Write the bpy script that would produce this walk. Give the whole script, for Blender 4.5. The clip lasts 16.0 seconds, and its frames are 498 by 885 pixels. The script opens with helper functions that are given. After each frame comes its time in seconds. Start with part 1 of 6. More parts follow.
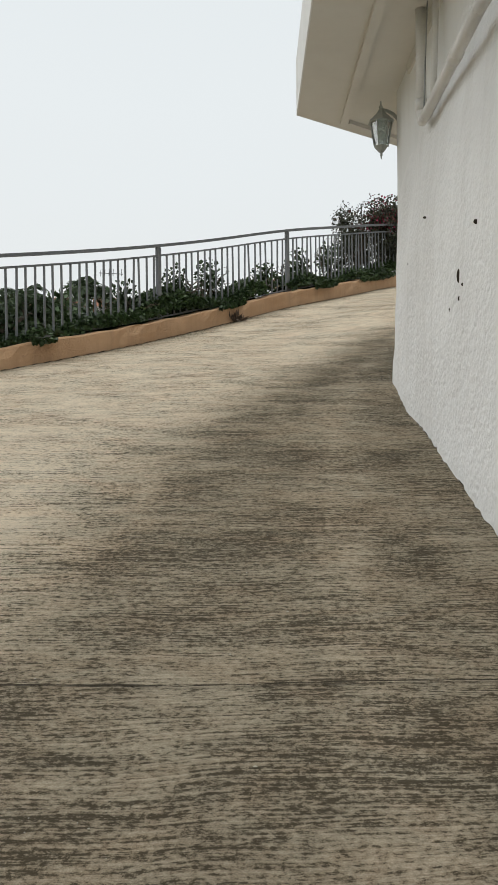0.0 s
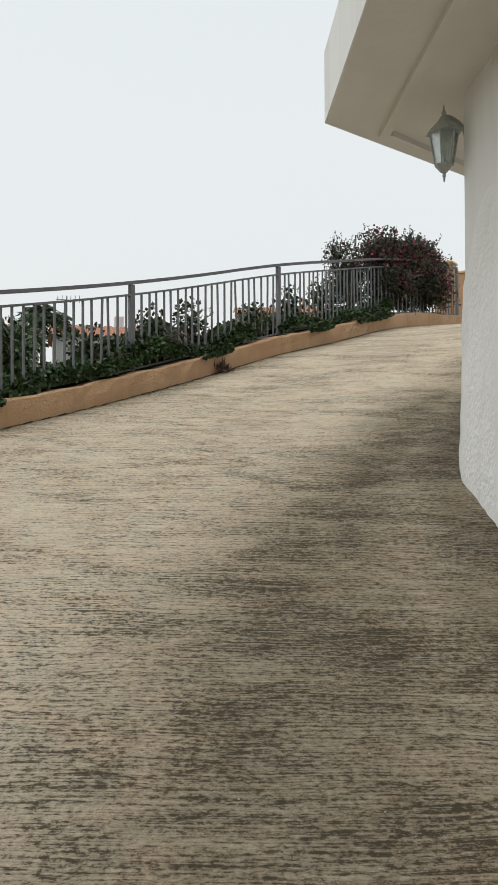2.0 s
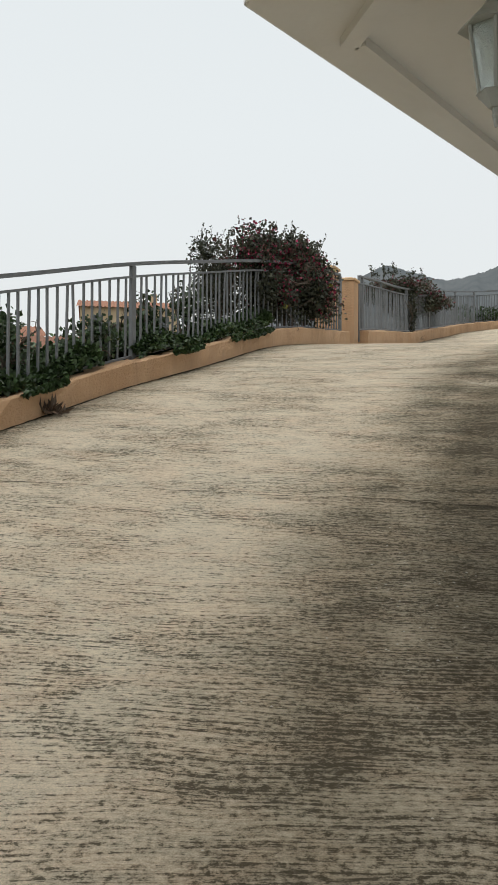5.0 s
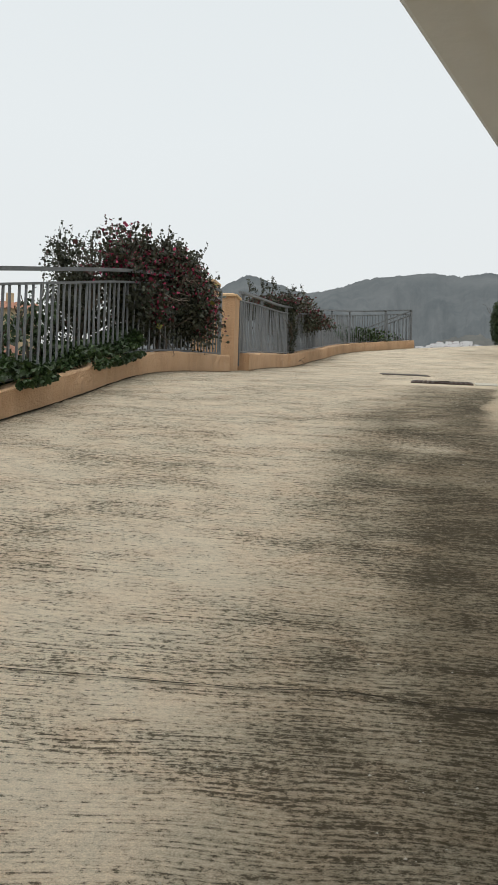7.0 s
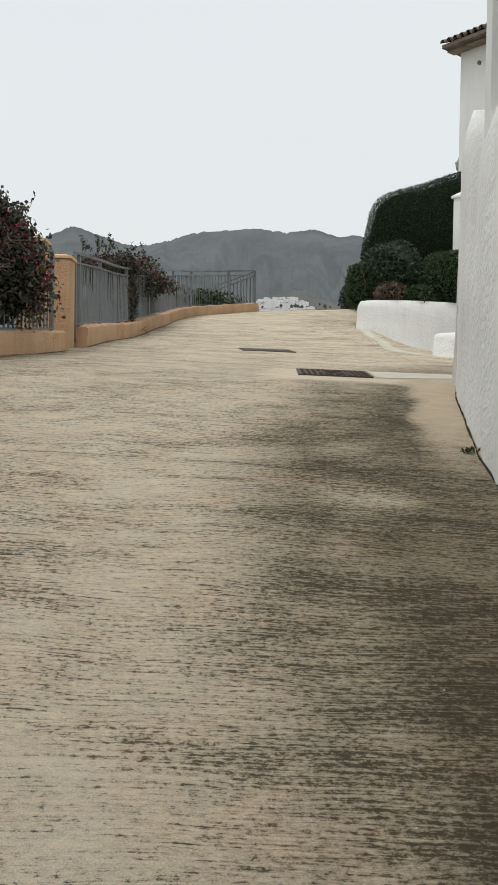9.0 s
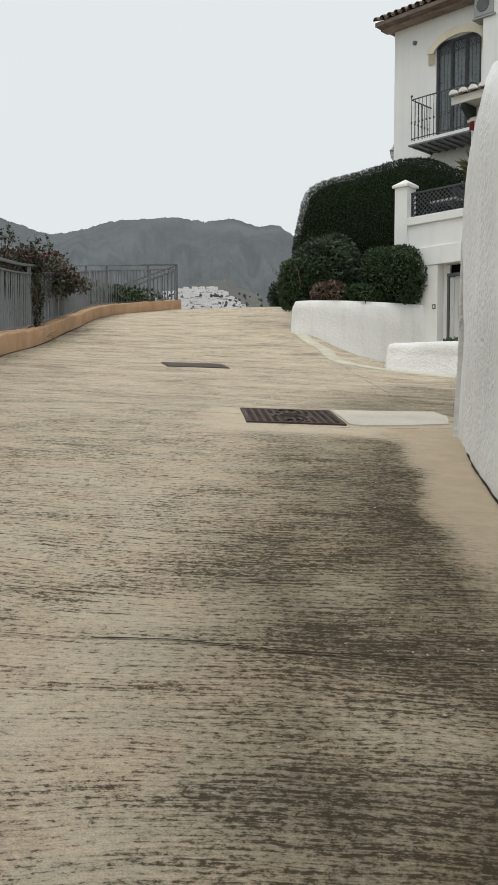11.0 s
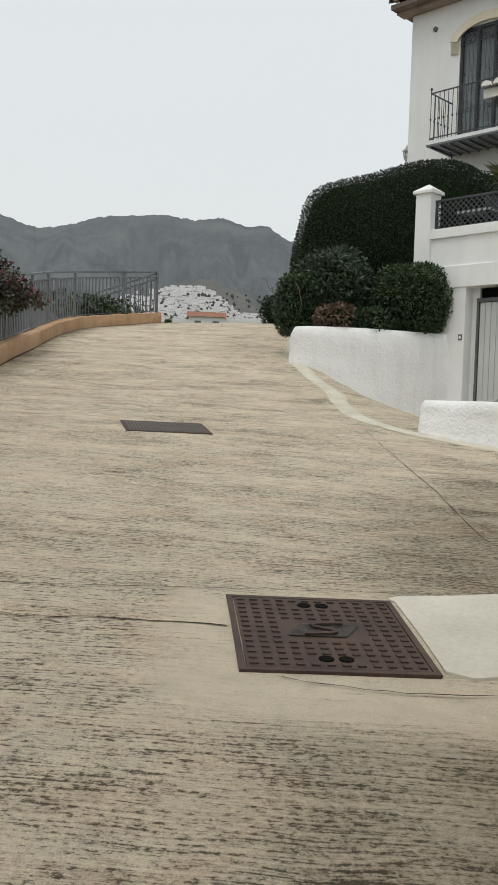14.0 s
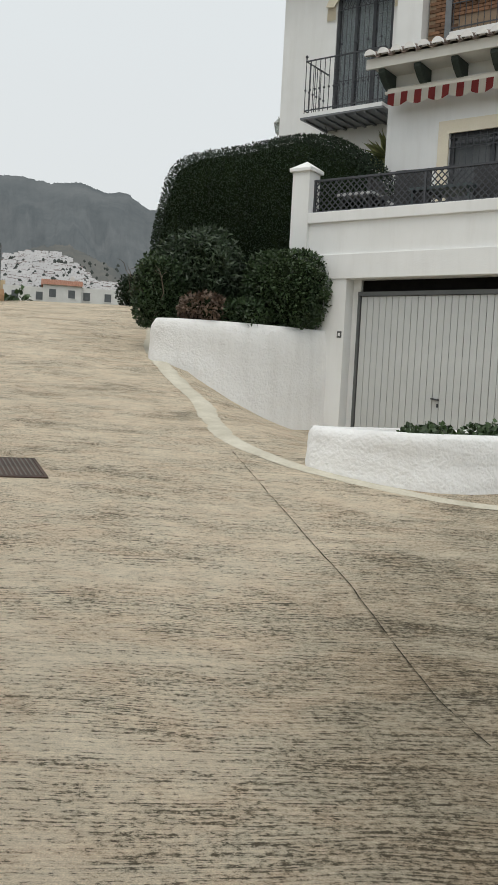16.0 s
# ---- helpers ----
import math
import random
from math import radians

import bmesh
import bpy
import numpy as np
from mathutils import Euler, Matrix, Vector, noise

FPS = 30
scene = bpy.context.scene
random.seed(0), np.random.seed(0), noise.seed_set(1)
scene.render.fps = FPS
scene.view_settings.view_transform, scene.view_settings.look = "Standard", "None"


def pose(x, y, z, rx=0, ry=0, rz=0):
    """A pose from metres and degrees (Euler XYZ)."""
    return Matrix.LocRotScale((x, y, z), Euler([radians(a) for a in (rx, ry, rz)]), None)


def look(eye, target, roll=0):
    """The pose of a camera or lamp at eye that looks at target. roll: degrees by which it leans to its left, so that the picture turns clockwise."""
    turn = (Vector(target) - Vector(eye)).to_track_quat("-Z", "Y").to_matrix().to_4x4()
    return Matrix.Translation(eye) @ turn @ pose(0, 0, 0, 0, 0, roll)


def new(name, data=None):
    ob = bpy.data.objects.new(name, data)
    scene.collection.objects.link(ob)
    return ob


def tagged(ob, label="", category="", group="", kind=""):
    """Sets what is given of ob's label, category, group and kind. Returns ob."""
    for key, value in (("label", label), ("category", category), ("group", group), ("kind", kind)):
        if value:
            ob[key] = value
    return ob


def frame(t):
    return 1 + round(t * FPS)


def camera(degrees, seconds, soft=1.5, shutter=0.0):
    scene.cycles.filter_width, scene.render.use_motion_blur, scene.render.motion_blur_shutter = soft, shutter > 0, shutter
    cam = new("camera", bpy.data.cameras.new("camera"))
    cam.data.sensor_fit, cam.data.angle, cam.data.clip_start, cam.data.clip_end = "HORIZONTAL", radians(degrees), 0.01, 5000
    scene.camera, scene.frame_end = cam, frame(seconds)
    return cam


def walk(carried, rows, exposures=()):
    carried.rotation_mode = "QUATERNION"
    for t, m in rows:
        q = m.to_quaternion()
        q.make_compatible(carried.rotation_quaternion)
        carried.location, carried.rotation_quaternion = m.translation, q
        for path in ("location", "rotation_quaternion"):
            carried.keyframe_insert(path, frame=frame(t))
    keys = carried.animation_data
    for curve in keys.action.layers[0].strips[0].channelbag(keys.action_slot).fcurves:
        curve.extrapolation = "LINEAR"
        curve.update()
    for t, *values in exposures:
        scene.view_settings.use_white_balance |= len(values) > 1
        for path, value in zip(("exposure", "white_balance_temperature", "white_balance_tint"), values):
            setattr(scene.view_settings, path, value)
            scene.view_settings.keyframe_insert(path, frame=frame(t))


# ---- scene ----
cam = camera(31.3, 16.0)
METRES, EYE, TILT, LEAN, TURN = 16.0, 1.42, 0.0, 0.0, 0.0
ROWS = [
    (0.0, 0.0, 0.0, 0.0, -0.01, -0.74, 0.57),
    (0.5, -0.0095, 0.0292, 0.0092, 0.67, -0.21, 0.44),
    (1.0, -0.0181, 0.0581, 0.0168, -1.03, -0.79, -0.14),
    (1.5, -0.0205, 0.0902, 0.0251, -1.1, -0.61, 0.18),
    (2.0, -0.0225, 0.1212, 0.0335, -2.84, 0.86, 0.21),
    (2.5, -0.0192, 0.1524, 0.0401, -3.87, 0.84, -0.23),
    (3.0, -0.0195, 0.1822, 0.0473, -4.82, 1.08, -0.75),
    (3.2, -0.0188, 0.1942, 0.0502, -5.85, 1.25, -0.75),
    (5.3, -0.0115, 0.3207, 0.0812, -14.4, 0.45, -0.45),
    (5.5, -0.0105, 0.3327, 0.0839, -15.59, 0.54, -0.44),
    (6.0, -0.0036, 0.3623, 0.0886, -17.38, -1.24, -1.08),
    (6.5, 0.0032, 0.3901, 0.0973, -18.16, -0.1, -1.23),
    (7.0, 0.0105, 0.4197, 0.107, -21.94, 1.05, -1.88),
    (7.5, 0.0184, 0.4478, 0.1148, -23.68, 0.21, -1.15),
    (8.0, 0.0234, 0.4795, 0.1214, -28.75, -0.67, -0.95),
    (8.2, 0.0272, 0.4913, 0.1244, -30.9, -0.8, -0.95),
    (10.3, 0.0822, 0.6095, 0.1562, -34.6, -1.95, -0.85),
    (10.5, 0.0883, 0.6204, 0.159, -35.81, -1.84, -0.84),
    (11.0, 0.1096, 0.6428, 0.1656, -37.94, -2.19, -0.31),
    (11.5, 0.1275, 0.665, 0.1711, -38.08, -2.35, -0.2),
    (12.0, 0.1464, 0.6901, 0.1799, -39.47, -3.01, -1.34),
    (12.5, 0.1669, 0.7157, 0.189, -38.35, -3.28, -1.57),
    (13.0, 0.1827, 0.7427, 0.198, -38.07, -2.59, -1.64),
    (13.5, 0.2022, 0.7653, 0.2051, -38.14, -2.57, -1.97),
    (14.0, 0.2188, 0.789, 0.2104, -38.95, -2.16, -1.97),
    (14.5, 0.2364, 0.8107, 0.2177, -41.67, -2.97, -2.58),
    (15.0, 0.2545, 0.83, 0.2273, -42.73, -2.65, -3.04),
    (15.5, 0.2705, 0.8509, 0.2352, -46.22, -1.99, -3.47),
    (16.0, 0.2894, 0.8719, 0.2385, -48.05, -3.6, -2.98),
]
walk(cam, [(t, pose(0, 0, EYE, TILT, LEAN, TURN) @ pose(METRES * x, METRES * y, METRES * z, 90 + pitch, roll, yaw)) for t, x, y, z, yaw, pitch, roll in ROWS],
     exposures=((0.0, 0.02), (8.0, 0.0), (12.0, -0.05), (16.0, -0.08)))

# ---------------------------------------------------------------- world, sun
world = bpy.data.worlds.new("world")
scene.world = world
world.use_nodes = True
wn, wl = world.node_tree.nodes, world.node_tree.links
wn.clear()
w_out = wn.new("ShaderNodeOutputWorld")
w_sky = wn.new("ShaderNodeTexSky")
w_sky.sky_type, w_sky.sun_disc = "NISHITA", False
w_sky.sun_elevation, w_sky.sun_rotation = radians(52), radians(250)
w_sky.dust_density, w_sky.air_density = 4.0, 1.0
w_bg1 = wn.new("ShaderNodeBackground")
w_bg1.inputs["Strength"].default_value = 0.02
wl.new(w_sky.outputs["Color"], w_bg1.inputs["Color"])
# overcast layer: pale cloud deck, a little brighter low down, with faint billows
w_tc = wn.new("ShaderNodeTexCoord")
w_sep = wn.new("ShaderNodeSeparateXYZ")
wl.new(w_tc.outputs["Generated"], w_sep.inputs[0])
w_noise = wn.new("ShaderNodeTexNoise")
w_noise.inputs["Scale"].default_value, w_noise.inputs["Detail"].default_value = 2.2, 4
w_map = wn.new("ShaderNodeMapping")
w_map.inputs["Scale"].default_value = (1, 1, 2.5)
wl.new(w_tc.outputs["Generated"], w_map.inputs[0])
wl.new(w_map.outputs[0], w_noise.inputs["Vector"])
w_add = wn.new("ShaderNodeMath")
w_add.operation = "MULTIPLY_ADD"
w_add.inputs[1].default_value, w_add.inputs[2].default_value = 0.22, -0.11
wl.new(w_noise.outputs["Fac"], w_add.inputs[0])
w_sum = wn.new("ShaderNodeMath")
w_sum.operation = "ADD"
wl.new(w_sep.outputs["Z"], w_sum.inputs[0])
wl.new(w_add.outputs[0], w_sum.inputs[1])
w_ramp = wn.new("ShaderNodeValToRGB")
w_ramp.color_ramp.elements[0].position, w_ramp.color_ramp.elements[0].color = 0.0, (0.79, 0.80, 0.785, 1)
w_ramp.color_ramp.elements[1].position, w_ramp.color_ramp.elements[1].color = 0.9, (0.76, 0.82, 0.835, 1)
w_mid = w_ramp.color_ramp.elements.new(0.35)
w_mid.color = (0.82, 0.855, 0.85, 1)
wl.new(w_sum.outputs[0], w_ramp.inputs[0])
w_bg2 = wn.new("ShaderNodeBackground")
w_bg2.inputs["Strength"].default_value = 0.93
wl.new(w_ramp.outputs[0], w_bg2.inputs["Color"])
w_both = wn.new("ShaderNodeAddShader")
wl.new(w_bg1.outputs[0], w_both.inputs[0])
wl.new(w_bg2.outputs[0], w_both.inputs[1])
wl.new(w_both.outputs[0], w_out.inputs[0])

sun = new("sun", bpy.data.lights.new("sun", "SUN"))
sun.data.energy, sun.data.angle, sun.data.color = 1.2, radians(35), (1.0, 0.955, 0.88)
sun.matrix_world = look((-16, 6, 55), (0, 14, 0))


# ---------------------------------------------------------------- materials
def mat(name, rough=0.8, metal=0.0):
    m = bpy.data.materials.new(name)
    m.use_nodes = True
    b = m.node_tree.nodes["Principled BSDF"]
    b.inputs["Roughness"].default_value, b.inputs["Metallic"].default_value = rough, metal
    return m, m.node_tree.nodes, m.node_tree.links, b


def noise_node(nodes, links, coords, scale, detail=4, rough=0.6, stretch=(1, 1, 1), warp=0.0):
    mp = nodes.new("ShaderNodeMapping")
    mp.inputs["Scale"].default_value = stretch
    links.new(coords, mp.inputs["Vector"])
    nz = nodes.new("ShaderNodeTexNoise")
    nz.inputs["Scale"].default_value, nz.inputs["Detail"].default_value = scale, detail
    nz.inputs["Roughness"].default_value, nz.inputs["Distortion"].default_value = rough, warp
    links.new(mp.outputs[0], nz.inputs["Vector"])
    return nz.outputs["Fac"]


def ramp(nodes, links, fac, stops):
    r = nodes.new("ShaderNodeValToRGB")
    els = r.color_ramp.elements
    els[0].position, els[0].color = stops[0][0], (*stops[0][1], 1)
    els[1].position, els[1].color = stops[-1][0], (*stops[-1][1], 1)
    for p, c in stops[1:-1]:
        els.new(p).color = (*c, 1)
    links.new(fac, r.inputs[0])
    return r.outputs[0]


def mixc(nodes, links, fac, a, b, mode="MIX"):
    m = nodes.new("ShaderNodeMix")
    m.data_type, m.blend_type = "RGBA", mode
    for sock, val in ((m.inputs[0], fac), (m.inputs[6], a), (m.inputs[7], b)):
        if hasattr(val, "links") or hasattr(val, "is_linked"):
            links.new(val, sock)
        elif isinstance(val, (int, float)):
            sock.default_value = val
        else:
            sock.default_value = (*val, 1)
    return m.outputs[2]


def maths(nodes, links, op, a, b=None, c=None, clamp=False):
    m = nodes.new("ShaderNodeMath")
    m.operation, m.use_clamp = op, clamp
    for sock, val in zip(m.inputs, (a, b, c)):
        if val is None:
            continue
        if isinstance(val, (int, float)):
            sock.default_value = val
        else:
            links.new(val, sock)
    return m.outputs[0]


def bump(nodes, links, bsdf, height, strength, distance):
    b = nodes.new("ShaderNodeBump")
    b.inputs["Strength"].default_value, b.inputs["Distance"].default_value = strength, distance
    links.new(height, b.inputs["Height"])
    links.new(b.outputs[0], bsdf.inputs["Normal"])
    return b


def mottled(name, a, b, scale=3.0, rough=0.8, metal=0.0, grain=60.0, bumps=0.3, depth=0.004, vary=0.0, leaf=False):
    """A surface of two tones, with grain and relief."""
    m, n, l, p = mat(name, rough, metal)
    co = n.new("ShaderNodeTexCoord").outputs["Object"]
    big = noise_node(n, l, co, scale, 5, 0.65)
    fine = noise_node(n, l, co, grain, 3)
    f = maths(n, l, "MULTIPLY_ADD", fine, 0.35, maths(n, l, "MULTIPLY", big, 0.65))
    col = ramp(n, l, f, [(0.33, a), (0.67, b)])
    if vary:
        geo = n.new("ShaderNodeNewGeometry").outputs["Random Per Island"] if leaf else n.new("ShaderNodeObjectInfo").outputs["Random"]
        k = ramp(n, l, geo, [(0.0, (1 - vary,) * 3), (1.0, (1 + vary,) * 3)])
        col = mixc(n, l, 1.0, col, k, "MULTIPLY")
    l.new(col, p.inputs["Base Color"])
    if bumps:
        bump(n, l, p, f, bumps, depth)
    return m


# broom-finished concrete: "drive" runs (across, along) in metres, "edge" is the distance from the kerb
def concrete_drive():
    m, n, l, p = mat("broomed_concrete", 0.9)
    uv = n.new("ShaderNodeUVMap")
    uv.uv_map = "drive"
    co = uv.outputs["UV"]
    rim = n.new("ShaderNodeUVMap")
    rim.uv_map = "edge"
    rsep = n.new("ShaderNodeSeparateXYZ")
    l.new(rim.outputs["UV"], rsep.inputs[0])
    sep = n.new("ShaderNodeSeparateXYZ")
    l.new(co, sep.inputs[0])
    across, along = sep.outputs["X"], sep.outputs["Y"]
    M = lambda op, a, b=None, c=None, clamp=False: maths(n, l, op, a, b, c, clamp)
    # the broom swerves: bend the strokes slowly across the drive
    swerve = noise_node(n, l, co, 1.0, 2, 0.5, (0.9, 0.8, 1))
    bent = n.new("ShaderNodeCombineXYZ")
    l.new(across, bent.inputs[0])
    l.new(M("MULTIPLY_ADD", swerve, 0.17, along), bent.inputs[1])
    bc = bent.outputs[0]
    long_line = noise_node(n, l, bc, 1.0, 3, 0.60, (1.6, 78.0, 1), 0.15)
    stroke = noise_node(n, l, bc, 1.0, 4, 0.60, (9.0, 115.0, 1), 0.2)
    pits = noise_node(n, l, co, 44.0, 7, 0.80, (0.85, 1.35, 1), 0.25)
    grit = noise_node(n, l, co, 210.0, 3, 0.7)
    blot = noise_node(n, l, co, 0.55, 6, 0.62, (1, 0.8, 1), 0.4)
    blot2 = noise_node(n, l, co, 2.3, 6, 0.7, (1, 1.6, 1), 0.8)
    worn = noise_node(n, l, bc, 1.0, 6, 0.70, (1.1, 2.3, 1), 0.6)
    patchy = noise_node(n, l, co, 6.0, 6, 0.74, (1.0, 1.5, 1), 0.5)
    # cement tones
    base = ramp(n, l, blot, [(0.30, (0.50, 0.435, 0.325)), (0.5, (0.60, 0.53, 0.405)), (0.70, (0.68, 0.61, 0.475))])
    warm = ramp(n, l, blot2, [(0.38, (0.58, 0.395, 0.26)), (0.58, (0.65, 0.56, 0.43))])
    col = mixc(n, l, 0.45, base, warm)
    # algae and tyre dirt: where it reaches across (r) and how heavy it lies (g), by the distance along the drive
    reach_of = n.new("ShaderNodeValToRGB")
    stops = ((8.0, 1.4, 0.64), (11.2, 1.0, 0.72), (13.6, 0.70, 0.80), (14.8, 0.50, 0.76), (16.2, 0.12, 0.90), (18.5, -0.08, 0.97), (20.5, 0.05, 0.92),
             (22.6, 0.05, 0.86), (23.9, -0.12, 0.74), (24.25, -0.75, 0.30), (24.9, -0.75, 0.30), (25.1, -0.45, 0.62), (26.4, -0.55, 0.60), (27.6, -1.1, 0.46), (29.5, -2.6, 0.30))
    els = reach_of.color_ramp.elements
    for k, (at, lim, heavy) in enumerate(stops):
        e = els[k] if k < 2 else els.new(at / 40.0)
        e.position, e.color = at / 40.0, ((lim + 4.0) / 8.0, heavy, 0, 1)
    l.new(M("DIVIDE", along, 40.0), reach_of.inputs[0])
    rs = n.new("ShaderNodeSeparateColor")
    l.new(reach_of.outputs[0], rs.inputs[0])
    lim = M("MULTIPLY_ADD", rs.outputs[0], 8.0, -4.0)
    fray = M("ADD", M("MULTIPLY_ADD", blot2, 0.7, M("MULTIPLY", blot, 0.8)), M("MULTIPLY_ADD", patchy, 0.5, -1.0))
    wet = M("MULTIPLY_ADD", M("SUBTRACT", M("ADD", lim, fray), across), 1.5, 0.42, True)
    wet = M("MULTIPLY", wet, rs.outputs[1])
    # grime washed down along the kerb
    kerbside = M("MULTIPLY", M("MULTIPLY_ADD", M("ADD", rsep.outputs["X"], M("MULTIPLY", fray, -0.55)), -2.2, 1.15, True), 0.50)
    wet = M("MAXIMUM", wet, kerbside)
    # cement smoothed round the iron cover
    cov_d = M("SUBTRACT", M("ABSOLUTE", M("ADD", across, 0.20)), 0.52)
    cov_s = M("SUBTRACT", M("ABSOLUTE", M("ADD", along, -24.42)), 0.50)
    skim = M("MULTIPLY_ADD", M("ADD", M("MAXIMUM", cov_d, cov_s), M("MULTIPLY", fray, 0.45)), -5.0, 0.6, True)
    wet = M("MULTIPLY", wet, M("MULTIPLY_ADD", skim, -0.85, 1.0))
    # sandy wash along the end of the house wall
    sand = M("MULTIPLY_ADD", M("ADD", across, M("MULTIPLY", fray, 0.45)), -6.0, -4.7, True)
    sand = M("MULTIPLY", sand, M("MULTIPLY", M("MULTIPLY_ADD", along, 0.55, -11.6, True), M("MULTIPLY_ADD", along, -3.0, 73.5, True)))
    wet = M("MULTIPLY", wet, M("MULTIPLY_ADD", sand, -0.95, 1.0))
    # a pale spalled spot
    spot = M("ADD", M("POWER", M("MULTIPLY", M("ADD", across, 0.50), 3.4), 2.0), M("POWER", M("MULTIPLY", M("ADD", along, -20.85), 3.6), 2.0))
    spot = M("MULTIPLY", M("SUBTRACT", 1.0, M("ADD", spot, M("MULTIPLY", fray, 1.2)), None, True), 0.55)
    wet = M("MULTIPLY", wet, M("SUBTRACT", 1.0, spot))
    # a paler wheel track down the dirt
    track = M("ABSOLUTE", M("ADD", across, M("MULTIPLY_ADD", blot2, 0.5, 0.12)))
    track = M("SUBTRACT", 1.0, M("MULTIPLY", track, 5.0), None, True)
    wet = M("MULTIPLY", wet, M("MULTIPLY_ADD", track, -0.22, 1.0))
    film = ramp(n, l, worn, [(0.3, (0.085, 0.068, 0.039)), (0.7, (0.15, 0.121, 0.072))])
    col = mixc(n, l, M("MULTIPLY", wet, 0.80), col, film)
    # dirt fills grooves and pits; more of them where the algae sits, fewer on worn crests
    h = M("MULTIPLY_ADD", long_line, 1.1, M("MULTIPLY_ADD", stroke, 1.2, M("MULTIPLY", pits, 2.5)))
    h = M("MULTIPLY_ADD", patchy, 0.45, h)
    smooth_worn = M("MULTIPLY_ADD", worn, -1.15, 0.575)
    level = M("MULTIPLY_ADD", wet, 0.21, M("ADD", smooth_worn, 2.535))
    level = M("MULTIPLY_ADD", skim, -0.34, M("MULTIPLY_ADD", sand, -0.6, level))
    dark = M("MULTIPLY", M("SUBTRACT", level, h), 4.0, None, True)
    col = mixc(n, l, M("MULTIPLY", dark, 0.87), col, (0.052, 0.042, 0.023))
    crest = M("MULTIPLY", M("SUBTRACT", h, M("ADD", level, 0.02)), 2.7, None, True)
    col = mixc(n, l, M("MULTIPLY", crest, M("MULTIPLY_ADD", wet, -0.60, 0.78)), col, (0.77, 0.67, 0.515))
    col = mixc(n, l, M("MULTIPLY", sand, 0.62), col, (0.55, 0.43, 0.295))
    gr = M("MULTIPLY_ADD", grit, 1.2, M("MULTIPLY_ADD", patchy, 0.5, 0.15))
    cg = n.new("ShaderNodeCombineColor")
    for i in range(3):
        l.new(gr, cg.inputs[i])
    col = mixc(n, l, 1.0, col, cg.outputs[0], "MULTIPLY")
    # pale specks of aggregate
    speck = n.new("ShaderNodeTexVoronoi")
    speck.inputs["Scale"].default_value = 19.0
    l.new(co, speck.inputs["Vector"])
    chip = M("MULTIPLY_ADD", speck.outputs["Distance"], -16.0, 1.0, True)
    rarer = M("GREATER_THAN", noise_node(n, l, co, 6.0, 2), 0.57)
    col = mixc(n, l, M("MULTIPLY", M("MULTIPLY", chip, rarer), 0.8), col, (0.64, 0.60, 0.52))
    l.new(col, p.inputs["Base Color"])
    bump(n, l, p, M("MULTIPLY_ADD", h, 1.0, M("MULTIPLY", grit, 0.15)), 0.85, 0.012)
    p.inputs["Specular IOR Level"].default_value = 0.2
    return m


def stucco(name, a, b, dirt=(0.42, 0.40, 0.35), grain=38.0, amount=0.3, depth=0.012):
    """Rough hand-thrown wall render: lumps, grain, faint runs and scuffs."""
    m, n, l, p = mat(name, 0.9)
    co = n.new("ShaderNodeTexCoord").outputs["Object"]
    big = noise_node(n, l, co, 0.9, 5, 0.6)
    lump = noise_node(n, l, co, grain, 4, 0.6)
    wave = noise_node(n, l, co, 4.0, 3)
    runs = noise_node(n, l, co, 1.0, 5, 0.65, (5.0, 5.0, 0.55))
    col = ramp(n, l, big, [(0.3, a), (0.7, b)])
    col = mixc(n, l, maths(n, l, "MULTIPLY_ADD", runs, 2.4 * amount, -1.15 * amount, True), col, dirt)
    scuff = maths(n, l, "MULTIPLY_ADD", noise_node(n, l, co, 5.5, 6, 0.75), 9.0, -6.4, True)
    col = mixc(n, l, maths(n, l, "MULTIPLY", scuff, 0.45), col, dirt)
    l.new(col, p.inputs["Base Color"])
    h = maths(n, l, "MULTIPLY_ADD", lump, 0.75, maths(n, l, "MULTIPLY", wave, 1.0))
    knob = n.new("ShaderNodeTexVoronoi")
    knob.feature, knob.inputs["Scale"].default_value = "SMOOTH_F1", grain * 2.4
    l.new(co, knob.inputs["Vector"])
    h = maths(n, l, "MULTIPLY_ADD", knob.outputs["Distance"], -0.30, h)
    bump(n, l, p, h, 0.8, depth)
    return m


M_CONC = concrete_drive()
M_WHITE = stucco("white_stucco", (0.755, 0.755, 0.745), (0.85, 0.855, 0.85), grain=17.0, depth=0.022)
M_WHITE_SMOOTH = stucco("white_painted_render", (0.765, 0.775, 0.765), (0.83, 0.84, 0.835), grain=70.0, amount=0.2, depth=0.003)
M_SOFFIT = stucco("soffit_paint", (0.66, 0.645, 0.60), (0.74, 0.73, 0.69), grain=20.0, amount=0.12, depth=0.002)
M_OCHRE = stucco("ochre_render", (0.50, 0.305, 0.17), (0.64, 0.42, 0.255), dirt=(0.22, 0.14, 0.085), grain=34.0, amount=0.45, depth=0.03)
M_OCHRE_CAP = mottled("ochre_cap", (0.55, 0.36, 0.20), (0.66, 0.46, 0.28), 4, 0.85)
M_RAIL = mottled("grey_painted_iron", (0.13, 0.14, 0.15), (0.19, 0.20, 0.21), 5, 0.5, 0.3, 90, 0.15, 0.001)
M_IRON = mottled("dark_wrought_iron", (0.045, 0.048, 0.055), (0.085, 0.09, 0.10), 6, 0.55, 0.4, 80, 0.15, 0.001)
M_CAST = mottled("rusted_cast_iron", (0.030, 0.021, 0.017), (0.105, 0.062, 0.044), 4, 0.7, 0.25, 120, 0.4, 0.002)
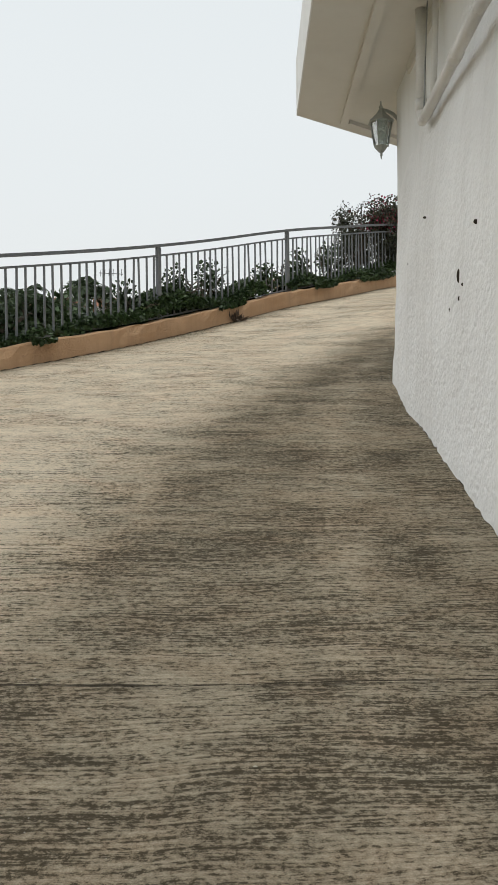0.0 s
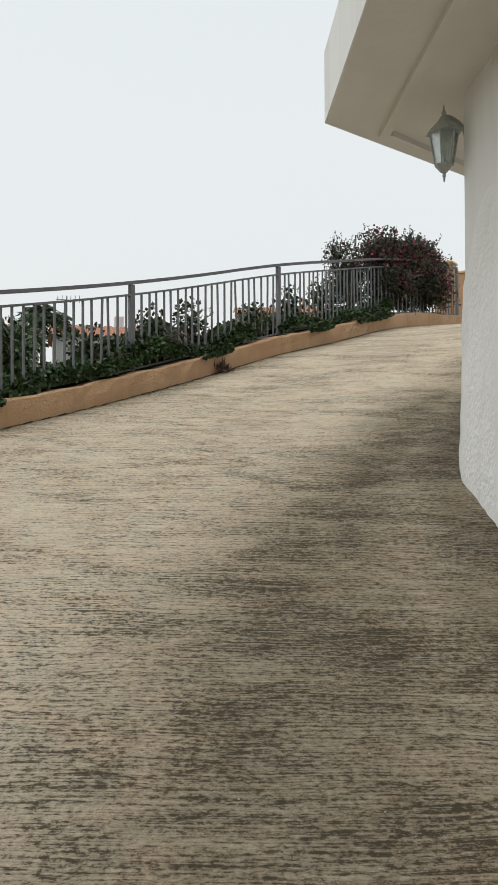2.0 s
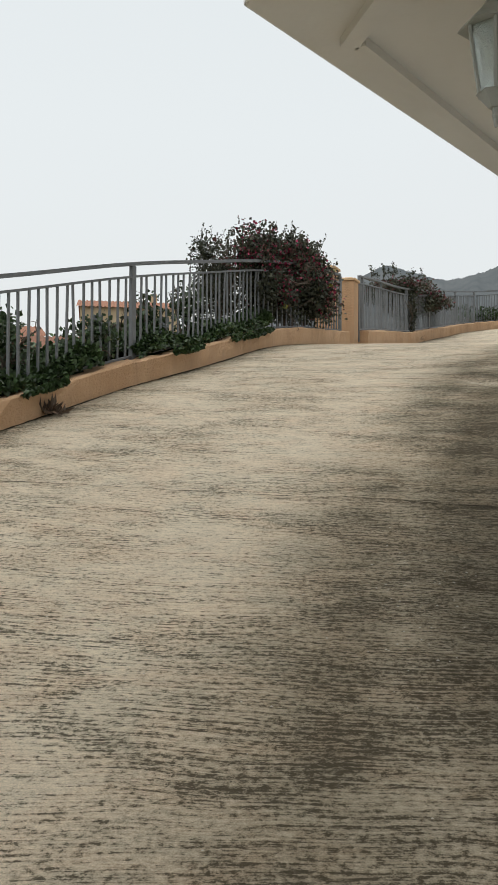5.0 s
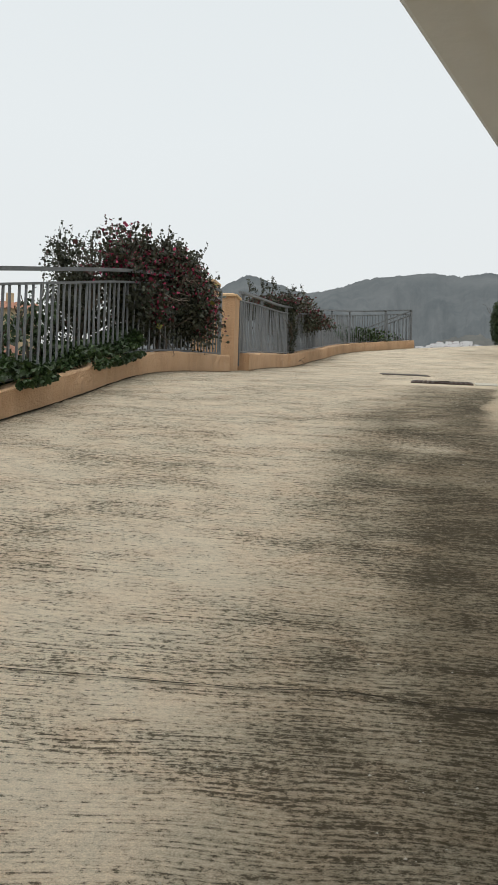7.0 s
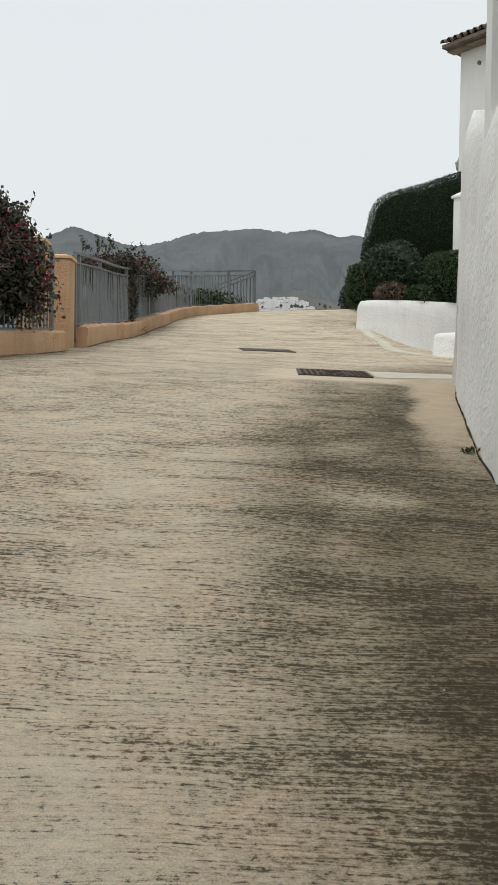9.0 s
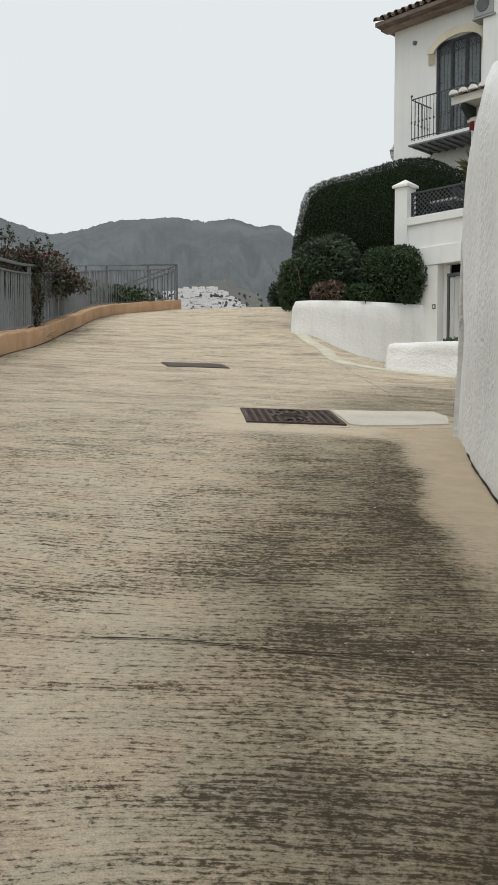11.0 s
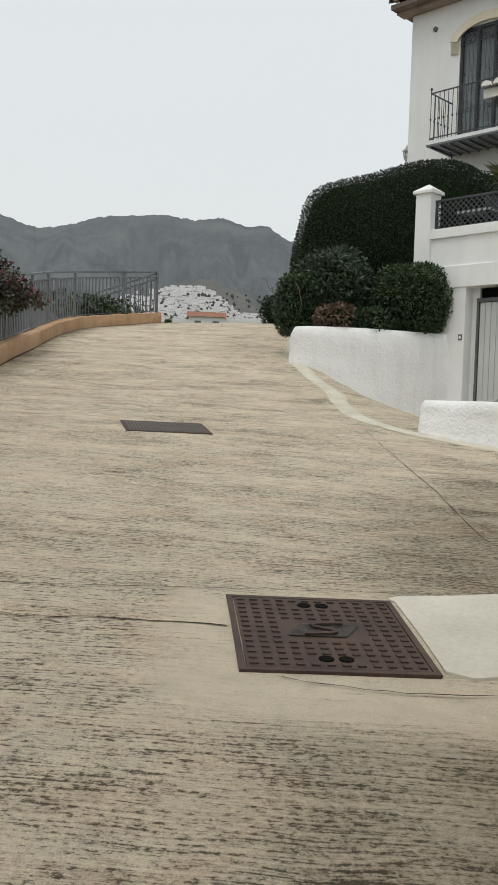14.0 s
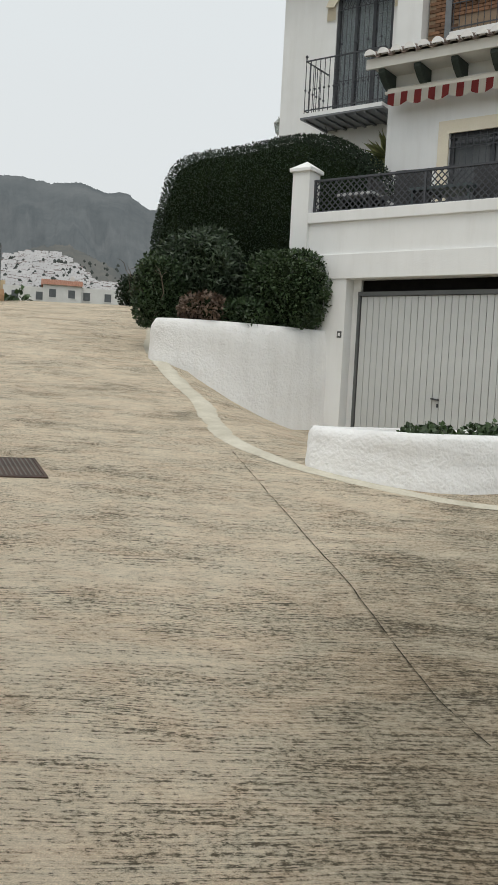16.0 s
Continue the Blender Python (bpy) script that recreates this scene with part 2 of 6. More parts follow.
M_GRATE = mottled("weathered_steel", (0.07, 0.062, 0.055), (0.17, 0.15, 0.13), 8, 0.7, 0.3, 90, 0.3, 0.002)
# near-black tone for shade inside slots, gaps and the room
M_HOLE = mottled("hole_shade", (0.008, 0.008, 0.008), (0.016, 0.015, 0.014), 6, 0.9)
M_PATCH = mottled("pale_cement", (0.40, 0.372, 0.31), (0.57, 0.535, 0.455), 1.6, 0.9, 0, 45, 0.4, 0.003)
M_FILLET = mottled("cream_cement", (0.42, 0.385, 0.30), (0.64, 0.60, 0.50), 3.5, 0.9, 0, 45, 0.4, 0.003)
M_CRACK = mottled("crack_dirt", (0.03, 0.026, 0.02), (0.07, 0.06, 0.045), 9, 0.95)
M_SOIL = mottled("soil", (0.05, 0.037, 0.025), (0.12, 0.09, 0.06), 3, 0.95, 0, 30, 0.7, 0.02)
M_GROUND = mottled("dry_hillside", (0.085, 0.085, 0.05), (0.20, 0.175, 0.115), 0.05, 0.95, 0, 1.2, 0.5, 0.1)
M_IVY = mottled("ivy_leaf", (0.016, 0.038, 0.012), (0.055, 0.095, 0.026), 1.5, 0.5, 0, 20, 0, vary=0.45, leaf=True)
M_HEDGE = mottled("cypress_leaf", (0.009, 0.020, 0.010), (0.021, 0.040, 0.018), 1.1, 0.9, 0, 12, 0, vary=0.45, leaf=True)
M_SHRUB = mottled("shrub_leaf", (0.013, 0.033, 0.010), (0.042, 0.074, 0.022), 1.8, 0.55, 0, 14, 0, vary=0.4, leaf=True)
M_LANCE = mottled("oleander_leaf", (0.016, 0.034, 0.016), (0.055, 0.085, 0.040), 1.8, 0.5, 0, 14, 0, vary=0.4, leaf=True)
M_RUST_LEAF = mottled("reddish_leaf", (0.075, 0.05, 0.035), (0.16, 0.105, 0.07), 2.0, 0.6, 0, 14, 0, vary=0.4, leaf=True)
M_BOUG = mottled("bougainvillea_leaf", (0.020, 0.028, 0.016), (0.060, 0.062, 0.034), 2.0, 0.55, 0, 14, 0, vary=0.45, leaf=True)
M_BRACT = mottled("crimson_bract", (0.20, 0.012, 0.045), (0.47, 0.038, 0.115), 2.5, 0.6, 0, 20, 0, vary=0.4, leaf=True)
M_BRACT_DRY = mottled("withered_bract", (0.07, 0.022, 0.022), (0.15, 0.05, 0.045), 2.5, 0.7, 0, 20, 0, vary=0.4, leaf=True)
M_YELLOW = mottled("yellowing_leaf", (0.16, 0.17, 0.03), (0.30, 0.29, 0.06), 3, 0.6, 0, 20, 0, vary=0.3, leaf=True)
M_TWIG = mottled("twig_bark", (0.05, 0.04, 0.03), (0.13, 0.10, 0.075), 5, 0.85, 0, 60, 0.4)
# near-black tone standing for the shade deep inside foliage
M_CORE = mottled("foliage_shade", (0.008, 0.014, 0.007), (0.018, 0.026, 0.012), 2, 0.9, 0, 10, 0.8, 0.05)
M_TILE = mottled("terracotta_tile", (0.20, 0.085, 0.05), (0.38, 0.19, 0.12), 2.5, 0.85, 0, 30, 0.3, vary=0.3)
M_TILE_MORTAR = mottled("whitewashed_mortar", (0.72, 0.71, 0.69), (0.82, 0.81, 0.79), 4, 0.9)
M_TILE_DARK = mottled("weathered_tile", (0.12, 0.092, 0.078), (0.29, 0.23, 0.195), 3, 0.85, 0, 30, 0.3, vary=0.3)
M_CREAM = mottled("cream_trim", (0.70, 0.64, 0.50), (0.79, 0.73, 0.60), 2, 0.85, 0, 40, 0.2, 0.002)
M_GARAGE = mottled("grey_painted_steel", (0.47, 0.49, 0.48), (0.545, 0.56, 0.55), 1.2, 0.5, 0.0, 60, 0.1, 0.001)
M_STEELDARK = mottled("dark_door_frame", (0.075, 0.08, 0.08), (0.12, 0.125, 0.125), 4, 0.5, 0.2)
M_BRICK = mottled("brown_brick", (0.13, 0.066, 0.036), (0.27, 0.15, 0.085), 5, 0.9, 0, 60, 0.4, vary=0.35)
M_MORTAR = mottled("brick_mortar", (0.24, 0.17, 0.11), (0.32, 0.24, 0.17), 6, 0.9)
M_RED = mottled("red_canvas", (0.22, 0.025, 0.025), (0.29, 0.04, 0.035), 3, 0.8, 0, 200, 0.1, 0.001)
M_CANVAS = mottled("cream_canvas", (0.62, 0.585, 0.52), (0.70, 0.67, 0.60), 3, 0.8, 0, 200, 0.1, 0.001)
M_PVC = mottled("painted_pipe", (0.66, 0.65, 0.62), (0.76, 0.75, 0.72), 3, 0.55, 0, 60, 0.15, 0.001)
M_LAMP = mottled("grey_lantern_metal", (0.30, 0.32, 0.30), (0.42, 0.44, 0.42), 7, 0.55, 0.15, 90, 0.2, 0.001)
M_GREENWOOD = mottled("dark_green_bracket", (0.02, 0.032, 0.026), (0.045, 0.06, 0.05), 5, 0.7)
M_AC = mottled("grey_unit_casing", (0.26, 0.27, 0.27), (0.36, 0.37, 0.37), 3, 0.5)
M_CHAIR = mottled("black_rattan", (0.012, 0.012, 0.013), (0.032, 0.032, 0.034), 8, 0.6, 0, 90, 0.4)
M_TEAL = mottled("teal_metal", (0.05, 0.075, 0.078), (0.09, 0.12, 0.125), 6, 0.5, 0.2)
M_CLOTH = mottled("pale_table_cloth", (0.42, 0.43, 0.43), (0.52, 0.53, 0.53), 3, 0.85)
M_AGAVE = mottled("yucca_leaf", (0.09, 0.12, 0.045), (0.24, 0.25, 0.10), 3, 0.55, 0, 20, 0, vary=0.3, leaf=True)
M_POT = mottled("white_pot", (0.6, 0.6, 0.58), (0.7, 0.7, 0.68), 3, 0.6)
M_CURTAIN = mottled("pale_curtain", (0.62, 0.63, 0.63), (0.78, 0.79, 0.78), 4, 0.85)


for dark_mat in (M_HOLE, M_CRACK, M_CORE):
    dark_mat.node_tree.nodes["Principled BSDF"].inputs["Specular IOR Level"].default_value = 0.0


def glass(name, tint, rough=0.08):
    m, n, l, p = mat(name, rough)
    p.inputs["Base Color"].default_value = (*tint, 1)
    p.inputs["Transmission Weight"].default_value = 0.9
    p.inputs["IOR"].default_value = 1.3
    return m


M_GLASS = glass("window_glass", (0.55, 0.60, 0.62))
M_LGLASS = glass("lantern_glass", (0.85, 0.9, 0.88), 0.25)


def haze_glow_mat(name, a, b, glow, scale):
    """Far scenery: little contrast, haze put into its colour, a glow for the mist."""
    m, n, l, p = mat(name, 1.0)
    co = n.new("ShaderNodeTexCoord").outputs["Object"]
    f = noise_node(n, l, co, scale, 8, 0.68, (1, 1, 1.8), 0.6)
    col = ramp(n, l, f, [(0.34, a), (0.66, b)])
    # base kept near black; emission carries the hazed tone
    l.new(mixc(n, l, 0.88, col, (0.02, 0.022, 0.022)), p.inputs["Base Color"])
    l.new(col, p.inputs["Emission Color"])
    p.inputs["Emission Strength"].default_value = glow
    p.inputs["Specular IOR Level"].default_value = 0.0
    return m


M_MOUNT = haze_glow_mat("hazed_mountain_glow", (0.105, 0.122, 0.130), (0.175, 0.190, 0.195), 0.85, 0.006)
M_SPUR = haze_glow_mat("hazed_spur_glow", (0.10, 0.11, 0.11), (0.19, 0.185, 0.165), 0.85, 0.012)
# town and its trees: haze painted into the tones, glowing without any lamp
M_TOWN = haze_glow_mat("hazed_whitewash_glow", (0.50, 0.50, 0.50), (0.62, 0.62, 0.61), 0.75, 0.06)
M_TOWN_ROOF = haze_glow_mat("hazed_tiles_glow", (0.20, 0.155, 0.14), (0.28, 0.21, 0.19), 0.5, 0.1)
M_FARTREE = haze_glow_mat("hazed_trees_glow", (0.055, 0.068, 0.062), (0.095, 0.105, 0.095), 0.5, 0.3)
M_VILLA = stucco("villa_wall", (0.60, 0.60, 0.58), (0.70, 0.70, 0.68), amount=0.15, depth=0.004)
M_VILLA_OCHRE = stucco("villa_ochre_wall", (0.48, 0.36, 0.22), (0.56, 0.44, 0.29), amount=0.15, depth=0.004)
M_VILLA_WIN = mottled("villa_window", (0.06, 0.07, 0.075), (0.11, 0.12, 0.125), 2, 0.3)


# ---------------------------------------------------------------- building helpers
def mesh_object(name, bm, material, parent=None, label="", smooth=False):
    me = bpy.data.meshes.new(name)
    bmesh.ops.recalc_face_normals(bm, faces=bm.faces[:])
    bm.to_mesh(me)
    bm.free()
    me.materials.append(material)
    if smooth:
        for f in me.polygons:
            f.use_smooth = True
    ob = new(name, me)
    if parent is not None:
        ob.parent = parent
    if label:
        ob["label"] = label
    return ob


def part(name, bm, material, parent, label="", smooth=False):
    return mesh_object(name, bm, material, parent, label, smooth)


def raw(name, verts, faces, material, parent=None, label="", smooth=False):
    me = bpy.data.meshes.new(name)
    me.from_pydata([tuple(v) for v in verts], [], [tuple(f) for f in faces])
    me.materials.append(material)
    if smooth:
        me.polygons.foreach_set("use_smooth", [True] * len(me.polygons))
    ob = new(name, me)
    if parent is not None:
        ob.parent = parent
    if label:
        ob["label"] = label
    return ob


def thing(name, label, category, group="", kind="", at=(0, 0, 0)):
    ob = new(name)
    ob.empty_display_size = 0.1
    ob.location = at
    return tagged(ob, label, category, group, kind)


def box(bm, lo, hi, m=Matrix.Identity(4), bevel=0.0):
    c = [(a + b) / 2 for a, b in zip(lo, hi)]
    s = [abs(b - a) for a, b in zip(lo, hi)]
    g = bmesh.ops.create_cube(bm, size=1.0, matrix=m @ Matrix.Translation(c) @ Matrix.Diagonal((*s, 1)))
    if bevel:
        es = list({e for v in g["verts"] for e in v.link_edges})
        bmesh.ops.bevel(bm, geom=es, offset=bevel, segments=2, affect="EDGES", profile=0.6)
    return bm


def boxm(lo, hi, m=Matrix.Identity(4), bevel=0.0):
    return box(bmesh.new(), lo, hi, m, bevel)


def rod(bm, a, b, r, sides=8, r2=None):
    a, b = Vector(a), Vector(b)
    d = b - a
    m = Matrix.Translation((a + b) / 2) @ d.to_track_quat("Z", "Y").to_matrix().to_4x4()
    bmesh.ops.create_cone(bm, cap_ends=True, segments=sides, radius1=r, radius2=r if r2 is None else r2, depth=d.length, matrix=m)
    return bm


def bar(bm, a, b, w, h):
    """A flat bar from a to b: w wide sideways, h high."""
    a, b = Vector(a), Vector(b)
    d = (b - a).normalized()
    side = d.cross(Vector((0, 0, 1)))
    side = side.normalized() if side.length > 1e-4 else Vector((1, 0, 0))
    up = side.cross(d)
    vs = [bm.verts.new(p + side * i * w / 2 + up * j * h / 2) for p in (a, b) for i, j in ((-1, -1), (1, -1), (1, 1), (-1, 1))]
    for f in ((0, 1, 2, 3), (7, 6, 5, 4), (0, 4, 5, 1), (1, 5, 6, 2), (2, 6, 7, 3), (3, 7, 4, 0)):
        bm.faces.new([vs[i] for i in f])
    return bm


def sweep(points, w, h):
    """One flat bar bent along a line of points."""
    bm = bmesh.new()
    ps = [Vector(p) for p in points]
    rings = []
    for i, p in enumerate(ps):
        d = (ps[min(i + 1, len(ps) - 1)] - ps[max(i - 1, 0)]).normalized()
        side = d.cross(Vector((0, 0, 1))).normalized()
        up = side.cross(d)
        rings.append([bm.verts.new(p + side * a * w / 2 + up * b * h / 2) for a, b in ((-1, -1), (1, -1), (1, 1), (-1, 1))])
    for a, b in zip(rings, rings[1:]):
        for k in range(4):
            bm.faces.new((a[k], a[(k + 1) % 4], b[(k + 1) % 4], b[k]))
    bm.faces.new(rings[0])
    bm.faces.new(rings[-1][::-1])
    return bm


def prism(outline, z0, z1):
    """An upright block on a plan outline; z0, z1 are heights or functions of (x, y)."""
    bm = bmesh.new()
    lo = [bm.verts.new((x, y, z0(x, y) if callable(z0) else z0)) for x, y in outline]
    hi = [bm.verts.new((x, y, z1(x, y) if callable(z1) else z1)) for x, y in outline]
    n = len(lo)
    for i in range(n):
        bm.faces.new((lo[i], lo[(i + 1) % n], hi[(i + 1) % n], hi[i]))
    bm.faces.new(lo[::-1])
    bm.faces.new(hi)
    return bm


def smooth_line(points, per=8):
    """A smooth curve through plan points."""
    c = np.array(points, float)
    q = np.vstack([2 * c[0] - c[1], c, 2 * c[-1] - c[-2]])
    out = []
    for i in range(len(c) - 1):
        a, b, d, e = q[i:i + 4]
        for k in range(per):
            t = k / per
            out.append(0.5 * (2 * b + (d - a) * t + (2 * a - 5 * b + 4 * d - e) * t * t + (-a + 3 * b - 3 * d + e) * t ** 3))
    out.append(c[-1])
    return np.array(out)


def offset_line(line, dist):
    """The plan line moved to its left by dist."""
    t = np.gradient(line, axis=0)
    t /= np.linalg.norm(t, axis=1)[:, None]
    return line + np.stack([-t[:, 1], t[:, 0]], 1) * dist


# ---------------------------------------------------------------- lie of the land
CENTRE = smooth_line([(0, -8), (0, -3), (0, 1), (0.1, 5), (0.9, 8.5), (2.8, 11.7), (5.2, 14.6), (7.6, 17.6), (9.9, 20.7),
                      (12.6, 24.0), (16.5, 27.0), (22, 29.5), (30, 31)], 24)
SEG = np.diff(CENTRE, axis=0)
SEGL = np.hypot(SEG[:, 0], SEG[:, 1])
ARC = np.concatenate([[0], np.cumsum(SEGL)])
KNOT = np.arange(20) * 3.0
HEIGHT = np.array([-2, -1.25, -0.5, 0.25, 0.99, 1.73, 2.52, 3.32, 3.995, 4.235, 4.62, 5.02, 5.60, 6.18, 6.76, 7.05, 6.75, 6.1, 5.4, 4.7])
FALL = np.array([-0.01, -0.007, -0.003, 0.001, 0.007, 0.013, 0.032, 0.043, 0.036, 0.045, 0.038, 0.023, 0.022, 0.021, 0.02, 0.017, 0.013, 0.009, 0.004, 0])
DENSE = np.linspace(0, 57, 571)
PROFILE = np.interp(DENSE, KNOT, HEIGHT)
PROFILE = np.convolve(np.pad(PROFILE, 12, mode="reflect", reflect_type="odd"), np.ones(25) / 25, "valid")


def along_across(x, y):
    """Distance along the drive and offset to its left."""
    p = np.stack([np.ravel(x), np.ravel(y)], 1).astype(float)
    s, d = np.zeros(len(p)), np.zeros(len(p))
    for k in range(0, len(p), 2000):
        v = p[k:k + 2000, None, :] - CENTRE[None, :-1]
        t = np.clip((v * SEG).sum(2) / SEGL ** 2, 0, 1)
        q = v - t[..., None] * SEG
        d2 = (q ** 2).sum(2)
        i = d2.argmin(1)
        r = np.arange(len(i))
        s[k:k + 2000] = ARC[i] + t[r, i] * SEGL[i]
        cr = SEG[i, 0] * v[r, i, 1] - SEG[i, 1] * v[r, i, 0]
        d[k:k + 2000] = np.sign(cr) * np.sqrt(d2[r, i])
    return s, d


def smooth(v):
    v = np.clip(v, 0, 1)
    return v * v * (3 - 2 * v)


LIP_A, LIP_B = np.array([10.45, 18.35]), np.array([12.95, 23.0])   # edge where the garage forecourt leaves the drive
LIP_D = (LIP_B - LIP_A) / np.linalg.norm(LIP_B - LIP_A)
FORECOURT = 4.60


def surface(x, y):
    """Height of the paved surface."""
    s, d = along_across(x, y)
    z = np.interp(s, DENSE, PROFILE) + np.clip(d, -9, 7) * np.interp(s, KNOT, FALL)
    px, py = np.ravel(x) - LIP_A[0], np.ravel(y) - LIP_A[1]
    side = px * LIP_D[1] - py * LIP_D[0]
    lon = px * LIP_D[0] + py * LIP_D[1]
    k = smooth(side / 1.5) * smooth((lon + 1.6) / 1.6) * smooth((7.5 - lon) / 1.0)
    return z + (np.minimum(z, FORECOURT + 0.02 * side) - z) * k


def sz(x, y):
    return float(surface(np.array([x]), np.array([y]))[0])


def at_sd(s, d):
    """Plan point at s along and d to the left of the drive."""
    i = min(np.searchsorted(ARC, s, "right") - 1, len(SEG) - 1)
    t = SEG[i] / SEGL[i]
    p = CENTRE[i] + t * (s - ARC[i])
    return p[0] - t[1] * d, p[1] + t[0] * d


# ---------------------------------------------------------------- ground and drive
KERB = smooth_line([(-8.0, 1.0), (-5.2, 5.0), (-2.49, 8.91), (-0.16, 12.28), (1.15, 13.95), (2.55, 16.05), (3.45, 17.05), (4.7, 18.7), (5.4, 19.75),
                    (7.0, 22.2), (8.7, 24.6), (10.2, 26.7), (11.8, 28.85), (13.3, 30.25), (15.4, 30.85)], 10)
K_S, K_D = along_across(KERB[:, 0], KERB[:, 1])


def left_edge(s):
    return np.interp(s, K_S, K_D)


def right_edge(s):
    return np.interp(s, [0, 14, 17, 22, 25, 27, 38, 40, 57], [-1.5, -1.5, -1.7, -1.9, -3.2, -8.0, -8.0, -4.2, -3.5])


def drive_mesh():
    ss = np.concatenate([np.arange(0, 30, 0.22), np.arange(30, 57, 0.4)])
    ts = np.linspace(0, 1, 44)
    verts, uvs = [], []
    for s in ss:
        i = min(np.searchsorted(ARC, s, "right") - 1, len(SEG) - 1)
        t = SEG[i] / SEGL[i]
        p = CENTRE[i] + t * (s - ARC[i])
        lo, hi = right_edge(s), left_edge(s) + 0.12
        for k in ts:
            d = lo + (hi - lo) * k
            verts.append((p[0] - t[1] * d, p[1] + t[0] * d))
            uvs.append((d, s))
    v = np.array(verts)
    z = surface(v[:, 0], v[:, 1])
    w = len(ts)
    z = z + 0.004 * np.sin(v[:, 0] * 3.1 + v[:, 1] * 1.3) * np.cos(v[:, 1] * 2.2 - v[:, 0])
    faces = [(r * w + c, r * w + c + 1, (r + 1) * w + c + 1, (r + 1) * w + c) for r in range(len(ss) - 1) for c in range(w - 1)]
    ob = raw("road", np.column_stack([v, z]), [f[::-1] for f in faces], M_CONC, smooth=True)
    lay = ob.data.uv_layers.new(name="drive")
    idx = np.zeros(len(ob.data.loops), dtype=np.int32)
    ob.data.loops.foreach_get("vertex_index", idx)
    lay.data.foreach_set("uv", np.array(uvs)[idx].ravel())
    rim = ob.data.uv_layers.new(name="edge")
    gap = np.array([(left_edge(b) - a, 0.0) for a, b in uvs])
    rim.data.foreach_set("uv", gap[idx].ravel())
    return tagged(ob, "steep broom-finished concrete drive, stained dark beside the white house", "driveway", kind="structure")


ROAD = drive_mesh()


def terrain(x, y):
    x, y = np.ravel(x), np.ravel(y)
    s, d = along_across(x, y)
    z = np.interp(s, DENSE, PROFILE)
    le = left_edge(s)
    out_l = np.clip(d - le - 0.3, 0, None)
    out_r = np.clip(-d - 9.0, 0, None)
    out = np.maximum(out_l, out_r)
    near = z - 0.45 - 1.3 * smooth(out_l / 3.0) - 0.8 * smooth(-d / 3) * smooth((s - 26) / 3) - 0.3 * smooth((s - 40) / 6)
    far = 2.5 + 0.085 * np.clip(out, 0, 85) + 0.012 * np.clip(out - 85, 0, 400)
    k = smooth((out - 3) / 30.0)
    return near * (1 - k) + far * k


def ground_sheet():
    g = np.concatenate([np.arange(-20, 40, 1.0), 40 * 1.22 ** np.arange(0, 17)])
    gx = np.concatenate([-20 - 1.3 ** np.arange(24, 0, -1), g])
    gy = np.concatenate([-20 - 1.3 ** np.arange(24, 0, -1), g + 5])
    xx, yy = np.meshgrid(gx, gy)
    z = terrain(xx, yy)
    w = len(gx)
    faces = [(r * w + c, r * w + c + 1, (r + 1) * w + c + 1, (r + 1) * w + c) for r in range(len(gy) - 1) for c in range(w - 1)]
    ob = raw("ground", np.column_stack([xx.ravel(), yy.ravel(), z]), faces, M_GROUND, smooth=True)
    return tagged(ob, "dry scrubby hillside earth around the drive", "ground", kind="structure")


GROUND = ground_sheet()


def ribbon(points, width, lift, rnd=None, wob=0.0, thick=0.0):
    """A narrow strip laid along the paved surface."""
    p = np.array(points, float)
    n = max(2, int(np.hypot(*np.diff(p, axis=0).T).sum() / 0.06))
    cum = np.concatenate([[0], np.cumsum(np.hypot(*np.diff(p, axis=0).T))])
    q = np.linspace(0, cum[-1], n)
    line = np.stack([np.interp(q, cum, p[:, 0]), np.interp(q, cum, p[:, 1])], 1)
    w = np.full(n, width)
    if rnd is not None:
        side = np.cumsum(rnd.normal(0, wob, n))
        side -= np.linspace(side[0], side[-1], n)
        line = offset_line(line, 0) + (offset_line(line, 1) - line) * side[:, None]
        w = width * np.clip(rnd.normal(1, 0.4, n), 0.3, 1.8)
    a, b = offset_line(line, 1) - line, None
    lft, rgt = line + a * w[:, None] / 2, line - a * w[:, None] / 2
    zl, zr = surface(lft[:, 0], lft[:, 1]) + lift, surface(rgt[:, 0], rgt[:, 1]) + lift
    verts = np.vstack([np.column_stack([lft, zl]), np.column_stack([rgt, zr])])
    return verts, [(i, i + n, i + n + 1, i + 1) for i in range(n - 1)]


RND = np.random.RandomState(7)
# saw-cut and cold joints across the drive
for s in (3.6, 7.1, 10.66, 17.52, 21.2, 30.6):
    pts = [at_sd(s + RND.normal(0, 0.012), d) for d in np.linspace(right_edge(s) + 0.5, left_edge(s) - 0.05, 14)]
    v, f = ribbon(pts, 0.006, 0.007, RND, 0.002)
    raw("joint", v, f, M_CRACK, ROAD, "dark joint line")
v, f = ribbon([(10.21, 19.12), (8.33, 16.52), (7.49, 15.51), (7.32, 15.22)], 0.005, 0.006, RND, 0.001)
raw("joint", v, f, M_CRACK, ROAD, "dark joint line")
